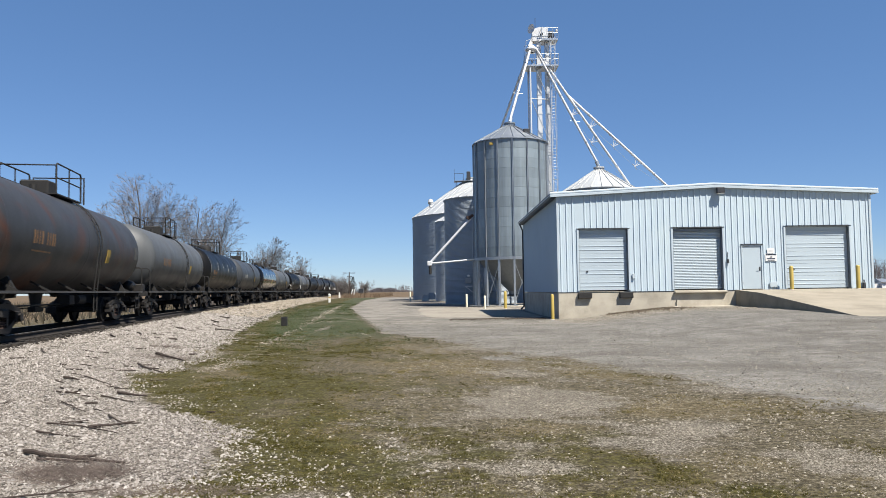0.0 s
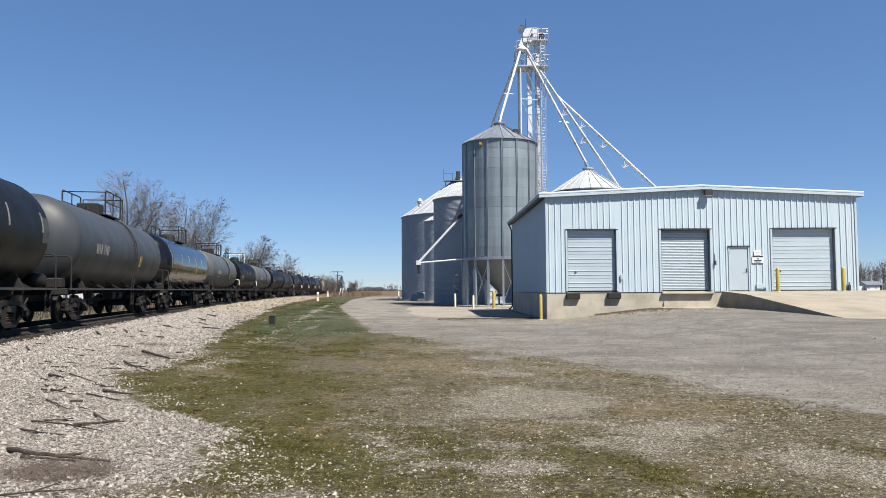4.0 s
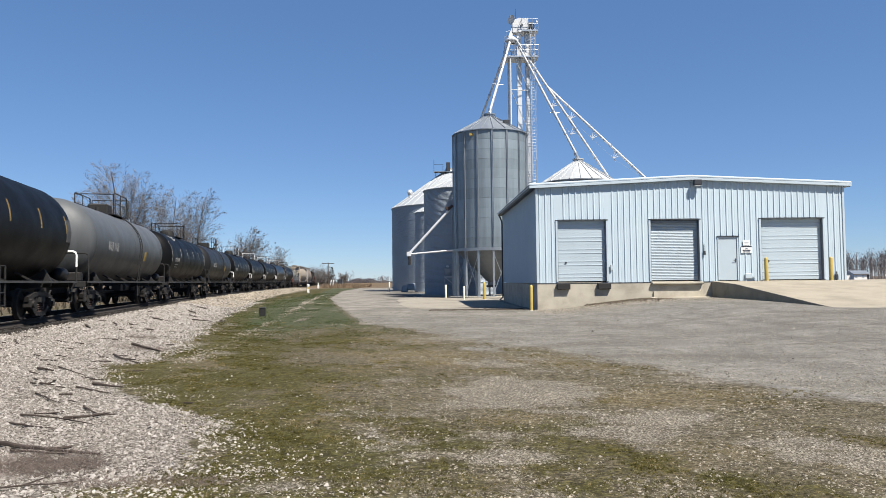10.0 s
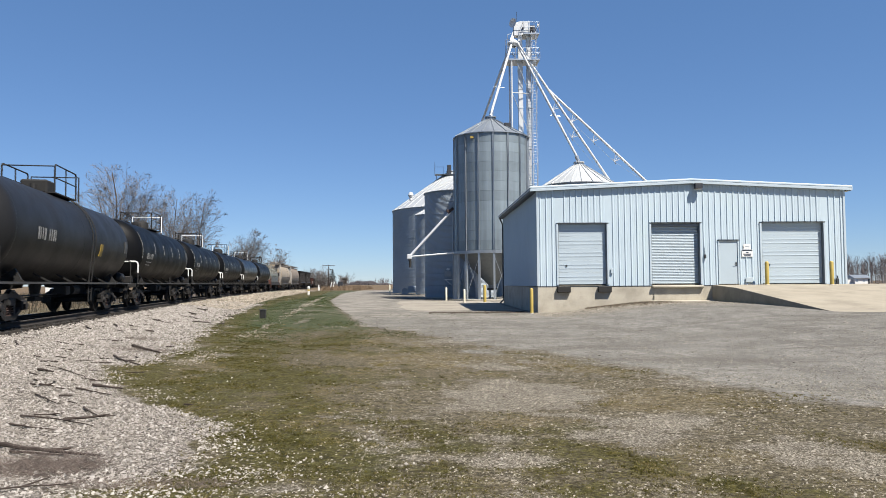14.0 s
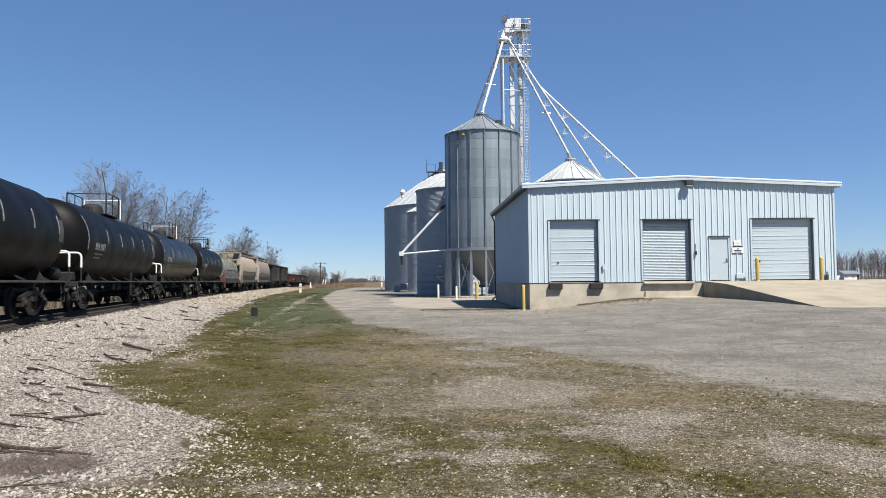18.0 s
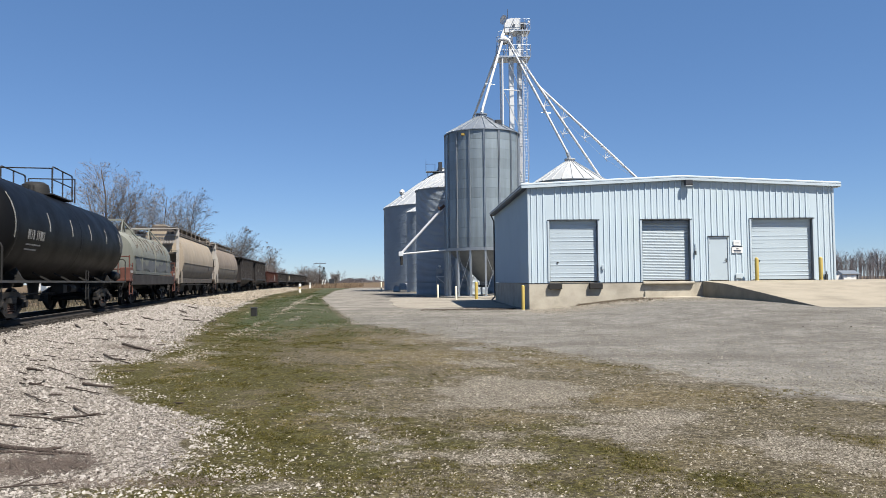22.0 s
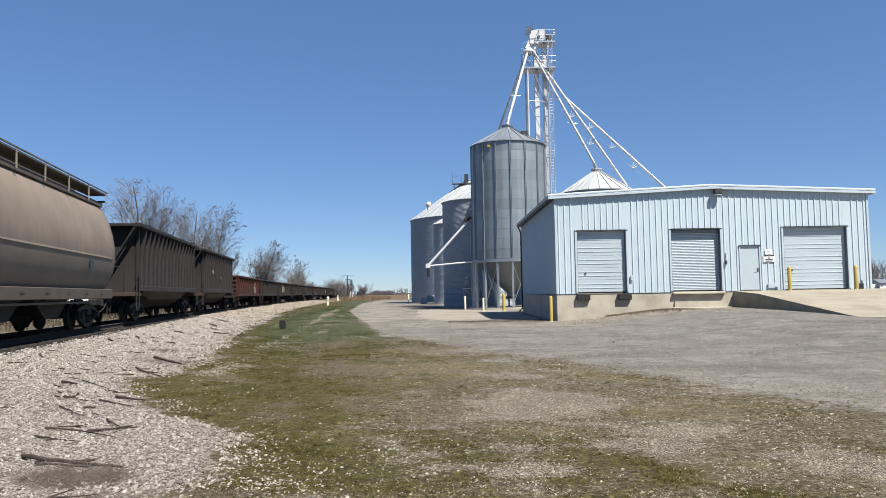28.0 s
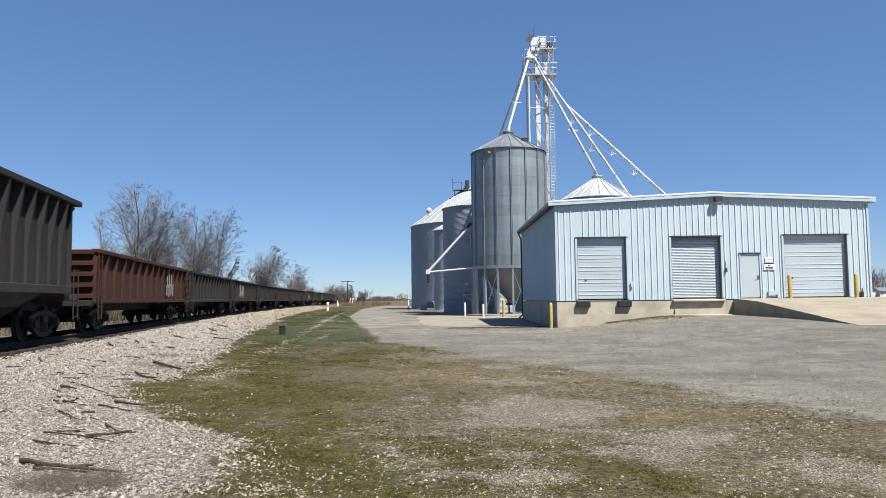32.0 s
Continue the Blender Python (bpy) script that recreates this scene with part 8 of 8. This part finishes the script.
def spread_gravel():
    rng = np.random.default_rng(9)
    n = 430000
    y = 4.0 + 20 * rng.random(n) ** 1.6
    x = rng.uniform(-0.62, 0.66, n) * (y + 0.6)
    off = beside(x, y) > shoulder(y) + 0.1
    d = stony(x, y) * np.clip(7.0 * (mottle(1.1 * (0.9 * x + 0.45 * y), 0.6 * (0.9 * y - 0.45 * x), 2.6, 41, 4) - 0.42), 0.05, 1.6)
    bed = 0.30 * smooth01((x + 1.4 + 0.05 * (y - 9)) / 1.0) * np.clip(4.0 * (mottle(x, y, 2.6, 47, 3) - 0.36), 0, 1)
    keep = off & (rng.random(n) < np.clip(0.012 + np.maximum(0.62 * d, bed) * (1 - 0.75 * mossy(x, y)), 0, 1) * (1 - 0.85 * smooth01((x - drive_edge(y)) / 1.5 + 0.4)))
    s = np.minimum(0.0078 * np.exp(rng.normal(0, 0.5, n)), 0.022) * (1 + 0.055 * y)
    scatter("loose_gravel", np.stack([x, y], -1)[keep], s[keep], stone_paint("loose_stone", (0.085, 0.072, 0.052), (0.27, 0.24, 0.19), (0.57, 0.525, 0.44)), "loose pale gravel scattered over the worn turf", 0.6, 4, 0.25)
    # white stones strayed from the ballast
    n = 90000
    y = 3.6 + 15 * rng.random(n) ** 1.6
    u = shoulder(y) + rng.exponential(0.9, n) - 0.1
    x = np.interp(y, LINE_Y, LINE_X) + u * np.hypot(np.interp(y, LINE_Y, LINE_K), 1)
    d = np.clip(1.9 * (mottle(x, y, 1.6, 51, 3) - 0.42), 0, 1) * np.exp(-(u - shoulder(y)) / 2.6) * 0.15
    d = np.maximum(d, 0.9 * spots(x, y, ((-1.35, 5.85, 0.35, 0.35, 1.0), (-0.85, 5.35, 0.6, 0.28, 0.95), (-0.75, 8.6, 0.35, 0.5, 0.5), (-0.6, 7.5, 0.2, 0.7, 0.6), (-0.5, 6.75, 0.3, 0.2, 0.6), (-0.95, 6.35, 0.2, 0.12, 0.6), (0.1, 6.45, 0.45, 0.15, 0.4), (0.75, 6.25, 0.3, 0.12, 0.35), (-2.1, 7.0, 0.35, 1.0, 0.45), (-1.9, 5.2, 0.8, 0.4, 1.0), (-2.3, 5.8, 0.5, 0.3, 0.7), (-1.7, 6.6, 0.5, 0.6, 0.15))) * mottle(x, y, 4.0, 53, 2))
    keep = rng.random(n) < d
    s = np.minimum(0.0105 * np.exp(rng.normal(0, 0.55, n)), 0.026) * (1 + 0.04 * y)
    scatter("stray_ballast", np.stack([x, y], -1)[keep], s[keep], stone_paint("stray_stone", (0.24, 0.215, 0.18), (0.46, 0.428, 0.383), (0.66, 0.625, 0.575)), "white ballast stones strayed into the moss", 0.65, 44, 0.25)


def spread_drive():
    """Small chips on the drive and over the ground round the viewer's feet."""
    rng = np.random.default_rng(15)
    n = 44000
    y = 6.5 + 30 * rng.random(n) ** 1.5
    x = drive_edge(y) + rng.random(n) ** 1.2 * np.maximum(0.66 * (y + 1) - drive_edge(y), 0.5)
    ok = (y < WY0 - 0.3) & ~((x > 14.3) & (y > 24.4))
    s = np.minimum(0.009 * np.exp(rng.normal(0, 0.45, n)), 0.024) * (1 + 0.06 * y)
    scatter("drive_gravel", np.stack([x, y], -1)[ok], s[ok], stone_paint("drive_stone", (0.085, 0.077, 0.062), (0.24, 0.226, 0.185), (0.46, 0.435, 0.37)), "crushed grey stone of the drive", 0.55, 14, 0.3)
    # coarse stone banked against the dock wall, and dark clods at its corner
    n = 14000
    x, back = rng.uniform(5.4, 17.5, n), rng.exponential(1.3, n)
    y = WY0 - 0.2 - back
    ok = (back < 5.0) & ((x < 14.4) | (y < 33.0 - 1.2 * (x - 14.4)))
    s = np.minimum(0.036 * np.exp(rng.normal(0, 0.45, n)), 0.075)
    scatter("bank_gravel", np.stack([x, y], -1)[ok], s[ok], stone_paint("bank_stone", (0.11, 0.09, 0.068), (0.29, 0.262, 0.215), (0.52, 0.48, 0.41)), "coarse brown-grey stone banked along the dock wall", 0.7, 17, 0.25)
    n = 1500
    x, y = rng.uniform(0.3, 5.2, n), 37.4 + rng.normal(0, 0.45, n)
    s = np.minimum(0.04 * np.exp(rng.normal(0, 0.4, n)), 0.09)
    scatter("soil_clods", np.stack([x, y], -1), s, stone_paint("dark_soil", (0.03, 0.023, 0.016), (0.075, 0.06, 0.045), (0.17, 0.14, 0.11)), "dark clods of soil and rotted leaves by the wall", 0.6, 18, 0.25)
    n = 2600
    x = rng.uniform(8.0, 11.9, n)
    y = WY0 - 0.1 - rng.exponential(0.55, n) * (0.4 + 0.6 * smooth01((x - 8) / 3))
    s = np.minimum(0.055 * np.exp(rng.normal(0, 0.4, n)), 0.12)
    scatter("dead_leaves", np.stack([x, y], -1), s, stone_paint("leaf_litter", (0.035, 0.026, 0.018), (0.085, 0.066, 0.048), (0.19, 0.15, 0.11)), "dark leaf litter and roots on the bank by the dock", 0.8, 19, 0.2)
    n = 4000
    y = rng.uniform(-14, 2.6, n)
    u = 0.6 + rng.random(n) * 5.4
    s = 0.03 * np.exp(rng.normal(0, 0.4, n))
    scatter("trackside_stones", np.stack([np.interp(y, LINE_Y, LINE_X) + u, y], -1), s, stone_paint("trackside_stone", (0.075, 0.055, 0.044), (0.288, 0.247, 0.203), (0.55, 0.495, 0.43)), "pale ballast stones by the track", 0.7, 16, 0.2)


def spread_turf():
    """Moss and short grass in small tufts, each of one tone."""
    rng = np.random.default_rng(12)
    n = 190000
    y = 3.4 + 26 * rng.random(n) ** 1.5
    x = rng.uniform(-0.6, 0.66, n) * (y + 1)
    green, gold, clump = mossy(x, y), straw(x, y), mottle(x, y, 2.2, 71, 3)
    want = (0.05 + 0.40 * green + 0.34 * gold - 0.30 * stony(x, y)) * np.clip(8.0 * (clump - 0.42), 0.06, 1.8)
    keep = (rng.random(n) < want * (1 - smooth01((x - drive_edge(y)) / 1.6 + 0.4))) & (beside(x, y) > shoulder(y) - 0.1 + rng.normal(0, 0.15, n))
    x, y, green, gold = x[keep], y[keep], green[keep], gold[keep]
    t = len(x)
    wide, tall = rng.uniform(0.012, 0.040, t) * (1 + 0.05 * y), rng.uniform(0.006, 0.024, t) * (1 + 0.035 * y)
    # 0 olive moss, 1 straw
    tone = np.clip(0.16 + 0.62 * gold - 0.14 * green + rng.normal(0, 0.24, t), 0, 1)
    blades = 11
    k = t * blades
    own = np.repeat(np.arange(t), blades)
    r, q = np.sqrt(rng.random(k)), rng.uniform(0, 6.283, k)
    bx, by = x[own] + np.cos(q) * r * wide[own], y[own] + np.sin(q) * r * wide[own]
    h = tall[own] * (1.15 - 0.8 * r) * rng.uniform(0.6, 1.2, k)
    a, w = rng.uniform(0, 6.283, k), rng.uniform(0.0018, 0.0042, k) * (1 + 0.06 * by)
    z = ground_z(bx, by) - 0.002
    lx, ly = np.cos(q) * r * h + rng.normal(0, 0.7, k) * h, np.sin(q) * r * h + rng.normal(0, 0.7, k) * h
    p = np.stack([np.stack([bx - np.cos(a) * w, by - np.sin(a) * w, z], -1), np.stack([bx + np.cos(a) * w, by + np.sin(a) * w, z], -1), np.stack([bx + lx, by + ly, z + h], -1)], 1)
    me = bpy.data.meshes.new("turf")
    me.vertices.add(3 * k)
    me.vertices.foreach_set("co", p.reshape(-1).astype(np.float32))
    me.loops.add(3 * k)
    me.loops.foreach_set("vertex_index", np.arange(3 * k, dtype=np.int32))
    me.polygons.add(k)
    me.polygons.foreach_set("loop_start", np.arange(0, 3 * k, 3, dtype=np.int32))
    me.update(calc_edges=True)
    me.attributes.new("tone", "FLOAT", "POINT").data.foreach_set("value", np.repeat(np.clip(tone[own] + rng.normal(0, 0.07, k), 0, 1), 3).astype(np.float32))
    m = Mat("turf_blades", 0.9)
    m.b.inputs["Specular IOR Level"].default_value = 0.1
    m.color(m.ramp(m.attr("tone"), [(0.0, (0.076, 0.071, 0.014)), (0.2, (0.142, 0.128, 0.029)), (0.42, (0.225, 0.189, 0.070)), (0.65, (0.355, 0.292, 0.162)), (1.0, (0.54, 0.465, 0.32))]))
    me.materials.append(m.m)
    tagged(new("turf", me), "thin tufts of olive moss and straw-dry grass", "grass", kind="stuff")


def spread_strip():
    """Grass and washed-out stone of the strip between the shoulder and the drive."""
    rng = np.random.default_rng(21)
    n = 60000
    y = 20 + 75 * rng.random(n) ** 1.3
    u = shoulder(y) + rng.uniform(-0.6, 7.5, n)
    x = np.interp(y, LINE_Y, LINE_X) + u
    wig = np.array([noise.noise(Vector((a * 0.5, b * 0.22, 2.0))) + 0.7 * noise.noise(Vector((a * 1.6, b * 0.7, 5.0))) for a, b in zip(x, y)])
    ok = (rng.random(n) < np.clip(0.35 + 1.1 * wig, 0.0, 1)) & (x < np.interp(y, (20, 26, 44, 67, 120), (0.4, -1.9, -5.0, -8.5, -13)))
    x, y = x[ok], y[ok]
    k = len(x)
    h, w, a = rng.uniform(0.012, 0.035, k) * (1 + 0.02 * y), rng.uniform(0.004, 0.008, k) * (1 + 0.03 * y), rng.uniform(0, 6.283, k)
    z = ground_z(x, y) - 0.005
    p = np.stack([np.stack([x - np.cos(a) * w, y - np.sin(a) * w, z], -1), np.stack([x + np.cos(a) * w, y + np.sin(a) * w, z], -1), np.stack([x + rng.normal(0, 0.5, k) * h, y + rng.normal(0, 0.5, k) * h, z + h], -1)], 1)
    me = bpy.data.meshes.new("strip_grass")
    me.from_pydata(p.reshape(-1, 3).tolist(), [], np.arange(3 * k).reshape(-1, 3).tolist())
    m = Mat("strip_blades", 0.9)
    m.b.inputs["Specular IOR Level"].default_value = 0.1
    m.color(m.ramp(m.n("ShaderNodeNewGeometry").outputs["Random Per Island"], [(0.0, (0.032, 0.058, 0.018)), (0.5, (0.070, 0.116, 0.040)), (0.8, (0.125, 0.138, 0.050)), (1.0, (0.26, 0.205, 0.11))]))
    me.materials.append(m.m)
    tagged(new("strip_grass", me), "patchy green and straw grass beside the track", "grass", kind="stuff")
    n = 40000
    y = 14 + 70 * rng.random(n) ** 1.4
    u = shoulder(y) + rng.uniform(-0.3, 7.0, n)
    x = np.interp(y, LINE_Y, LINE_X) + u
    wig = np.array([noise.noise(Vector((a * 0.35 + b * 0.12, b * 0.5 - a * 0.2, 7.0))) + 0.5 * noise.noise(Vector((a * 1.2, b * 0.9, 3.0))) for a, b in zip(x, y)])
    wash = np.exp(-((x + 5.6 + 0.10 * (y - 25)) / 0.35) ** 2) + np.exp(-((y - 24.5 - 0.5 * (x + 5)) / 1.0) ** 2) * np.exp(-((x + 4.5) / 2.5) ** 2)
    ok = rng.random(n) < np.clip(1.0 * (wig - 0.50) + 0.9 * wash, 0.002, 1)
    ok &= x < np.interp(y, (14, 20, 26, 44, 67, 120), (1.5, 0.4, -1.9, -5.0, -8.5, -13))
    s = np.minimum(0.022 * np.exp(rng.normal(0, 0.4, n)), 0.06) * (1 + 0.03 * y)
    scatter("washed_stone", np.stack([x, y], -1)[ok], s[ok], stone_paint("washed_stone_paint", (0.14, 0.12, 0.09), (0.32, 0.28, 0.23), (0.55, 0.50, 0.43)), "pale stone washed out into the grass", 0.6, 8, 0.25)


def dry_grass(name, x0, x1, y0, y1, count, h0, h1, seed, label, color=(0.30, 0.22, 0.13), width=0.02, off=(-999, 999)):
    rnd, g = random.Random(seed), Geo()
    for _ in range(count):
        x, y = rnd.uniform(x0, x1), rnd.uniform(y0, y1)
        if not off[0] < beside(x, y) < off[1]:
            continue
        z = float(ground_z(np.array(x), np.array(y)))
        h, a = rnd.uniform(h0, h1), rnd.uniform(0, 6.283)
        w = width * rnd.uniform(0.6, 1.4)
        g.add([(x - math.cos(a) * w, y - math.sin(a) * w, z - 0.02), (x + math.cos(a) * w, y + math.sin(a) * w, z - 0.02), (x + rnd.gauss(0, 0.25) * h, y + rnd.gauss(0, 0.25) * h, z + h)], [(0, 1, 2)])
    tagged(part(name, g, plain(name + "_straw", color, 0.9, 0, 0.35, 0.8, 0.0), tidy=False), label, "dry grass", kind="stuff")


def make_sticks():
    rows = ((-3.95, 8.2, -3.5, 8.46, 0.035), (-4.12, 9.06, -3.74, 8.55, 0.03), (-4.5, 8.36, -3.49, 7.89, 0.022), (-4.34, 7.87, -3.77, 7.64, 0.025), (-3.9, 6.86, -2.79, 6.44, 0.05), (-3.64, 6.62, -3.08, 6.49, 0.03), (-3.3, 5.3, -2.63, 5.61, 0.02),
            (-4.84, 10.92, -4.29, 10.62, 0.05), (-6.20, 14.89, -5.21, 13.65, 0.05), (-6.70, 17.14, -5.63, 15.89, 0.08), (-6.26, 12.14, -5.93, 11.96, 0.05), (-4.91, 10.58, -4.22, 10.08, 0.03))
    more = ((-5.12, 9.88, -4.55, 9.27, 0.025), (-8.95, 16.39, -8.45, 15.6, 0.05), (-10.06, 22.21, -9.47, 21.19, 0.06), (-9.88, 23.71, -9.34, 22.6, 0.06), (-4.4, 8.46, -4.09, 8.49, 0.02), (-6.15, 12.58, -5.31, 11.74, 0.025), (-5.48, 10.69, -5.23, 10.57, 0.04),
            (-10.2, 28, -9.6, 27.4, 0.07), (-11.4, 36, -10.6, 34.5, 0.08), (-10.4, 33, -9.6, 31.5, 0.07), (-12.5, 41, -11.6, 39.5, 0.08), (-9.2, 29.5, -8.2, 28.8, 0.06))
    for k, (x0, y0, x1, y1, r) in enumerate(rows + more):
        rnd = random.Random(k)
        z0, z1 = (float(ground_z(np.array(a), np.array(b))) + r * 0.5 + 0.010 for a, b in ((x0, y0), (x1, y1)))
        st = thing("stick", "weathered brown stick lying on the ballast", "stick", "dead sticks on the ballast", ((x0 + x1) / 2, (y0 + y1) / 2, min(z0, z1)))
        o = Vector(st.location)
        p, q = Vector((x0, y0, z0)) - o, Vector((x1, y1, z1)) - o
        side = Vector((-(q - p).y, (q - p).x, 0)) * rnd.uniform(-0.05, 0.05)
        pts = [p.lerp(q, t) + side * math.sin(math.pi * t) + Vector((rnd.gauss(0, 0.004), rnd.gauss(0, 0.004), rnd.uniform(-0.004, 0.004))) for t in np.linspace(0, 1, 10)]
        part("bark_stem", Geo().pipe(pts, r * 0.46, 7, r * 0.2), MAT["wood"], st)
        if k % 2 == 0:
            t = pts[5]
            part("side_twig", Geo().tube(t, t + (q - p) * 0.25 + Vector((rnd.uniform(-0.1, 0.1), rnd.uniform(-0.1, 0.1), 0.03)), r * 0.45, 5, r * 0.2), MAT["wood"], st)


def make_weeds():
    rnd, g = random.Random(31), Geo()
    for _ in range(170):
        y = 9 + 53 * rnd.random() ** 1.15
        u = 1.4 + (float(shoulder(y)) - 0.9) * rnd.random()
        x = float(np.interp(y, LINE_Y, LINE_X)) + u
        a, ln, r = rnd.uniform(-0.9, 0.9), rnd.uniform(0.06, 0.24) * (1 + 0.014 * y), rnd.uniform(0.005, 0.012) * (1 + 0.016 * y)
        pts = []
        for t in (-0.5, -0.15, 0.2, 0.5):
            px, py = x + t * ln * math.cos(a), y + t * ln * math.sin(a)
            pts.append((px, py + rnd.uniform(-0.02, 0.02), float(ground_z(np.array(px), np.array(py))) + r + 0.008))
        g.pipe(pts, r, 5)
    tagged(part("wood_litter", g, MAT["wood"], tidy=False), "dark splinters of old ties strewn on the ballast", "wood litter", kind="stuff")
    rnd, g = random.Random(77), Geo()
    for _ in range(1500):
        x = 7.6 + 4.6 * rnd.random() ** 0.7
        y = WY0 - 0.08 - abs(rnd.gauss(0, 0.55))
        z, h = float(ground_z(np.array(x), np.array(y))), rnd.uniform(0.012, 0.045) * (1.6 if x > 9.2 else 1.0)
        g.tube((x, y, z - 0.02), (x + rnd.gauss(0, 1.6) * h, y + rnd.gauss(0, 1.6) * h, z + h), 0.006, 3, 0.002, False)
    tagged(part("base_weeds", g, plain("dark_weeds", (0.10, 0.088, 0.045), 0.9, 0.0, 0.4, 2.0, 0.0), tidy=False), "dark weeds along the concrete base", "weeds", kind="stuff")
    for k, (x, y, rx, ry, n, h) in enumerate(((-3.05, 6.1, 0.44, 0.28, 1000, 0.15), (-7.3, 19.4, 0.45, 0.35, 320, 0.16), (-6.3, 16.6, 0.7, 0.4, 500, 0.12), (-2.1, 5.65, 0.75, 0.16, 1500, 0.035))):
        rnd, g = random.Random(60 + k), Geo()
        for _ in range(n):
            a, r = rnd.uniform(0, 6.283), math.sqrt(rnd.random())
            px, py = x + rx * r * math.cos(a), y + ry * r * math.sin(a)
            z, hh = float(ground_z(np.array(px), np.array(py))), h * rnd.uniform(0.4, 1.2)
            g.tube((px, py, z), (px + rnd.gauss(0, 1.0) * hh, py + rnd.gauss(0, 1.0) * hh, z + hh * rnd.uniform(0.2, 1.0)), 0.0012 + 0.003 * h, 3, 0.0006, False)
        w = part("dry_weeds", g, MAT["weed"], tidy=False)
        tagged(w, "tuft of dead brown weeds on the ballast", "weeds", kind="stuff")


spread_ballast()
spread_gravel()
spread_turf()
spread_strip()
spread_drive()
make_sticks()
make_weeds()
dry_grass("dry_grass", -36, -15, 172, 222, 9000, 0.4, 1.3, 41, "tall straw-coloured dead grass by the crossing", (0.30, 0.21, 0.13), 0.05, (5.5, 99))
dry_grass("bank_grass", -24, -13, 60, 150, 7000, 0.08, 0.25, 42, "short dry grass on the bank", (0.22, 0.19, 0.09), 0.03, (5.0, 9.0))
dry_grass("trackside_grass", -60, -16, 30, 190, 16000, 0.2, 0.9, 43, "dull dead grass beyond the track", (0.11, 0.092, 0.06), 0.05, (-60, -6.0))


# ---- motion of the train ----
def travel(t):
    """Metres run since 16 s."""
    return 10.1134 * (t - 16) - 0.0111 * (t - 16) ** 2


def motions():
    for car, s0 in CARS:
        rows = []
        for i in range(33):
            x, y, k = line_at(s0 - travel(i), -0.7525)
            rows.append((float(i), pose(x, y, RAIL_Z, 0, 0, math.degrees(math.atan2(-1, -k)))))
        walk(car, rows)
    # the wheelsets all roll alike and share one set of keys
    first = ROLLING[0]
    first.rotation_mode = "QUATERNION"
    n = 480
    walk(first, [(32 * i / n, pose(0, 0, 0, 0, math.degrees(travel(32 * i / n) / TREAD), 0)) for i in range(n + 1)])
    for w in ROLLING[1:]:
        w.rotation_mode = "QUATERNION"
        w.animation_data_create()
        w.animation_data.action = first.animation_data.action
        w.animation_data.action_slot = first.animation_data.action_slot


motions()
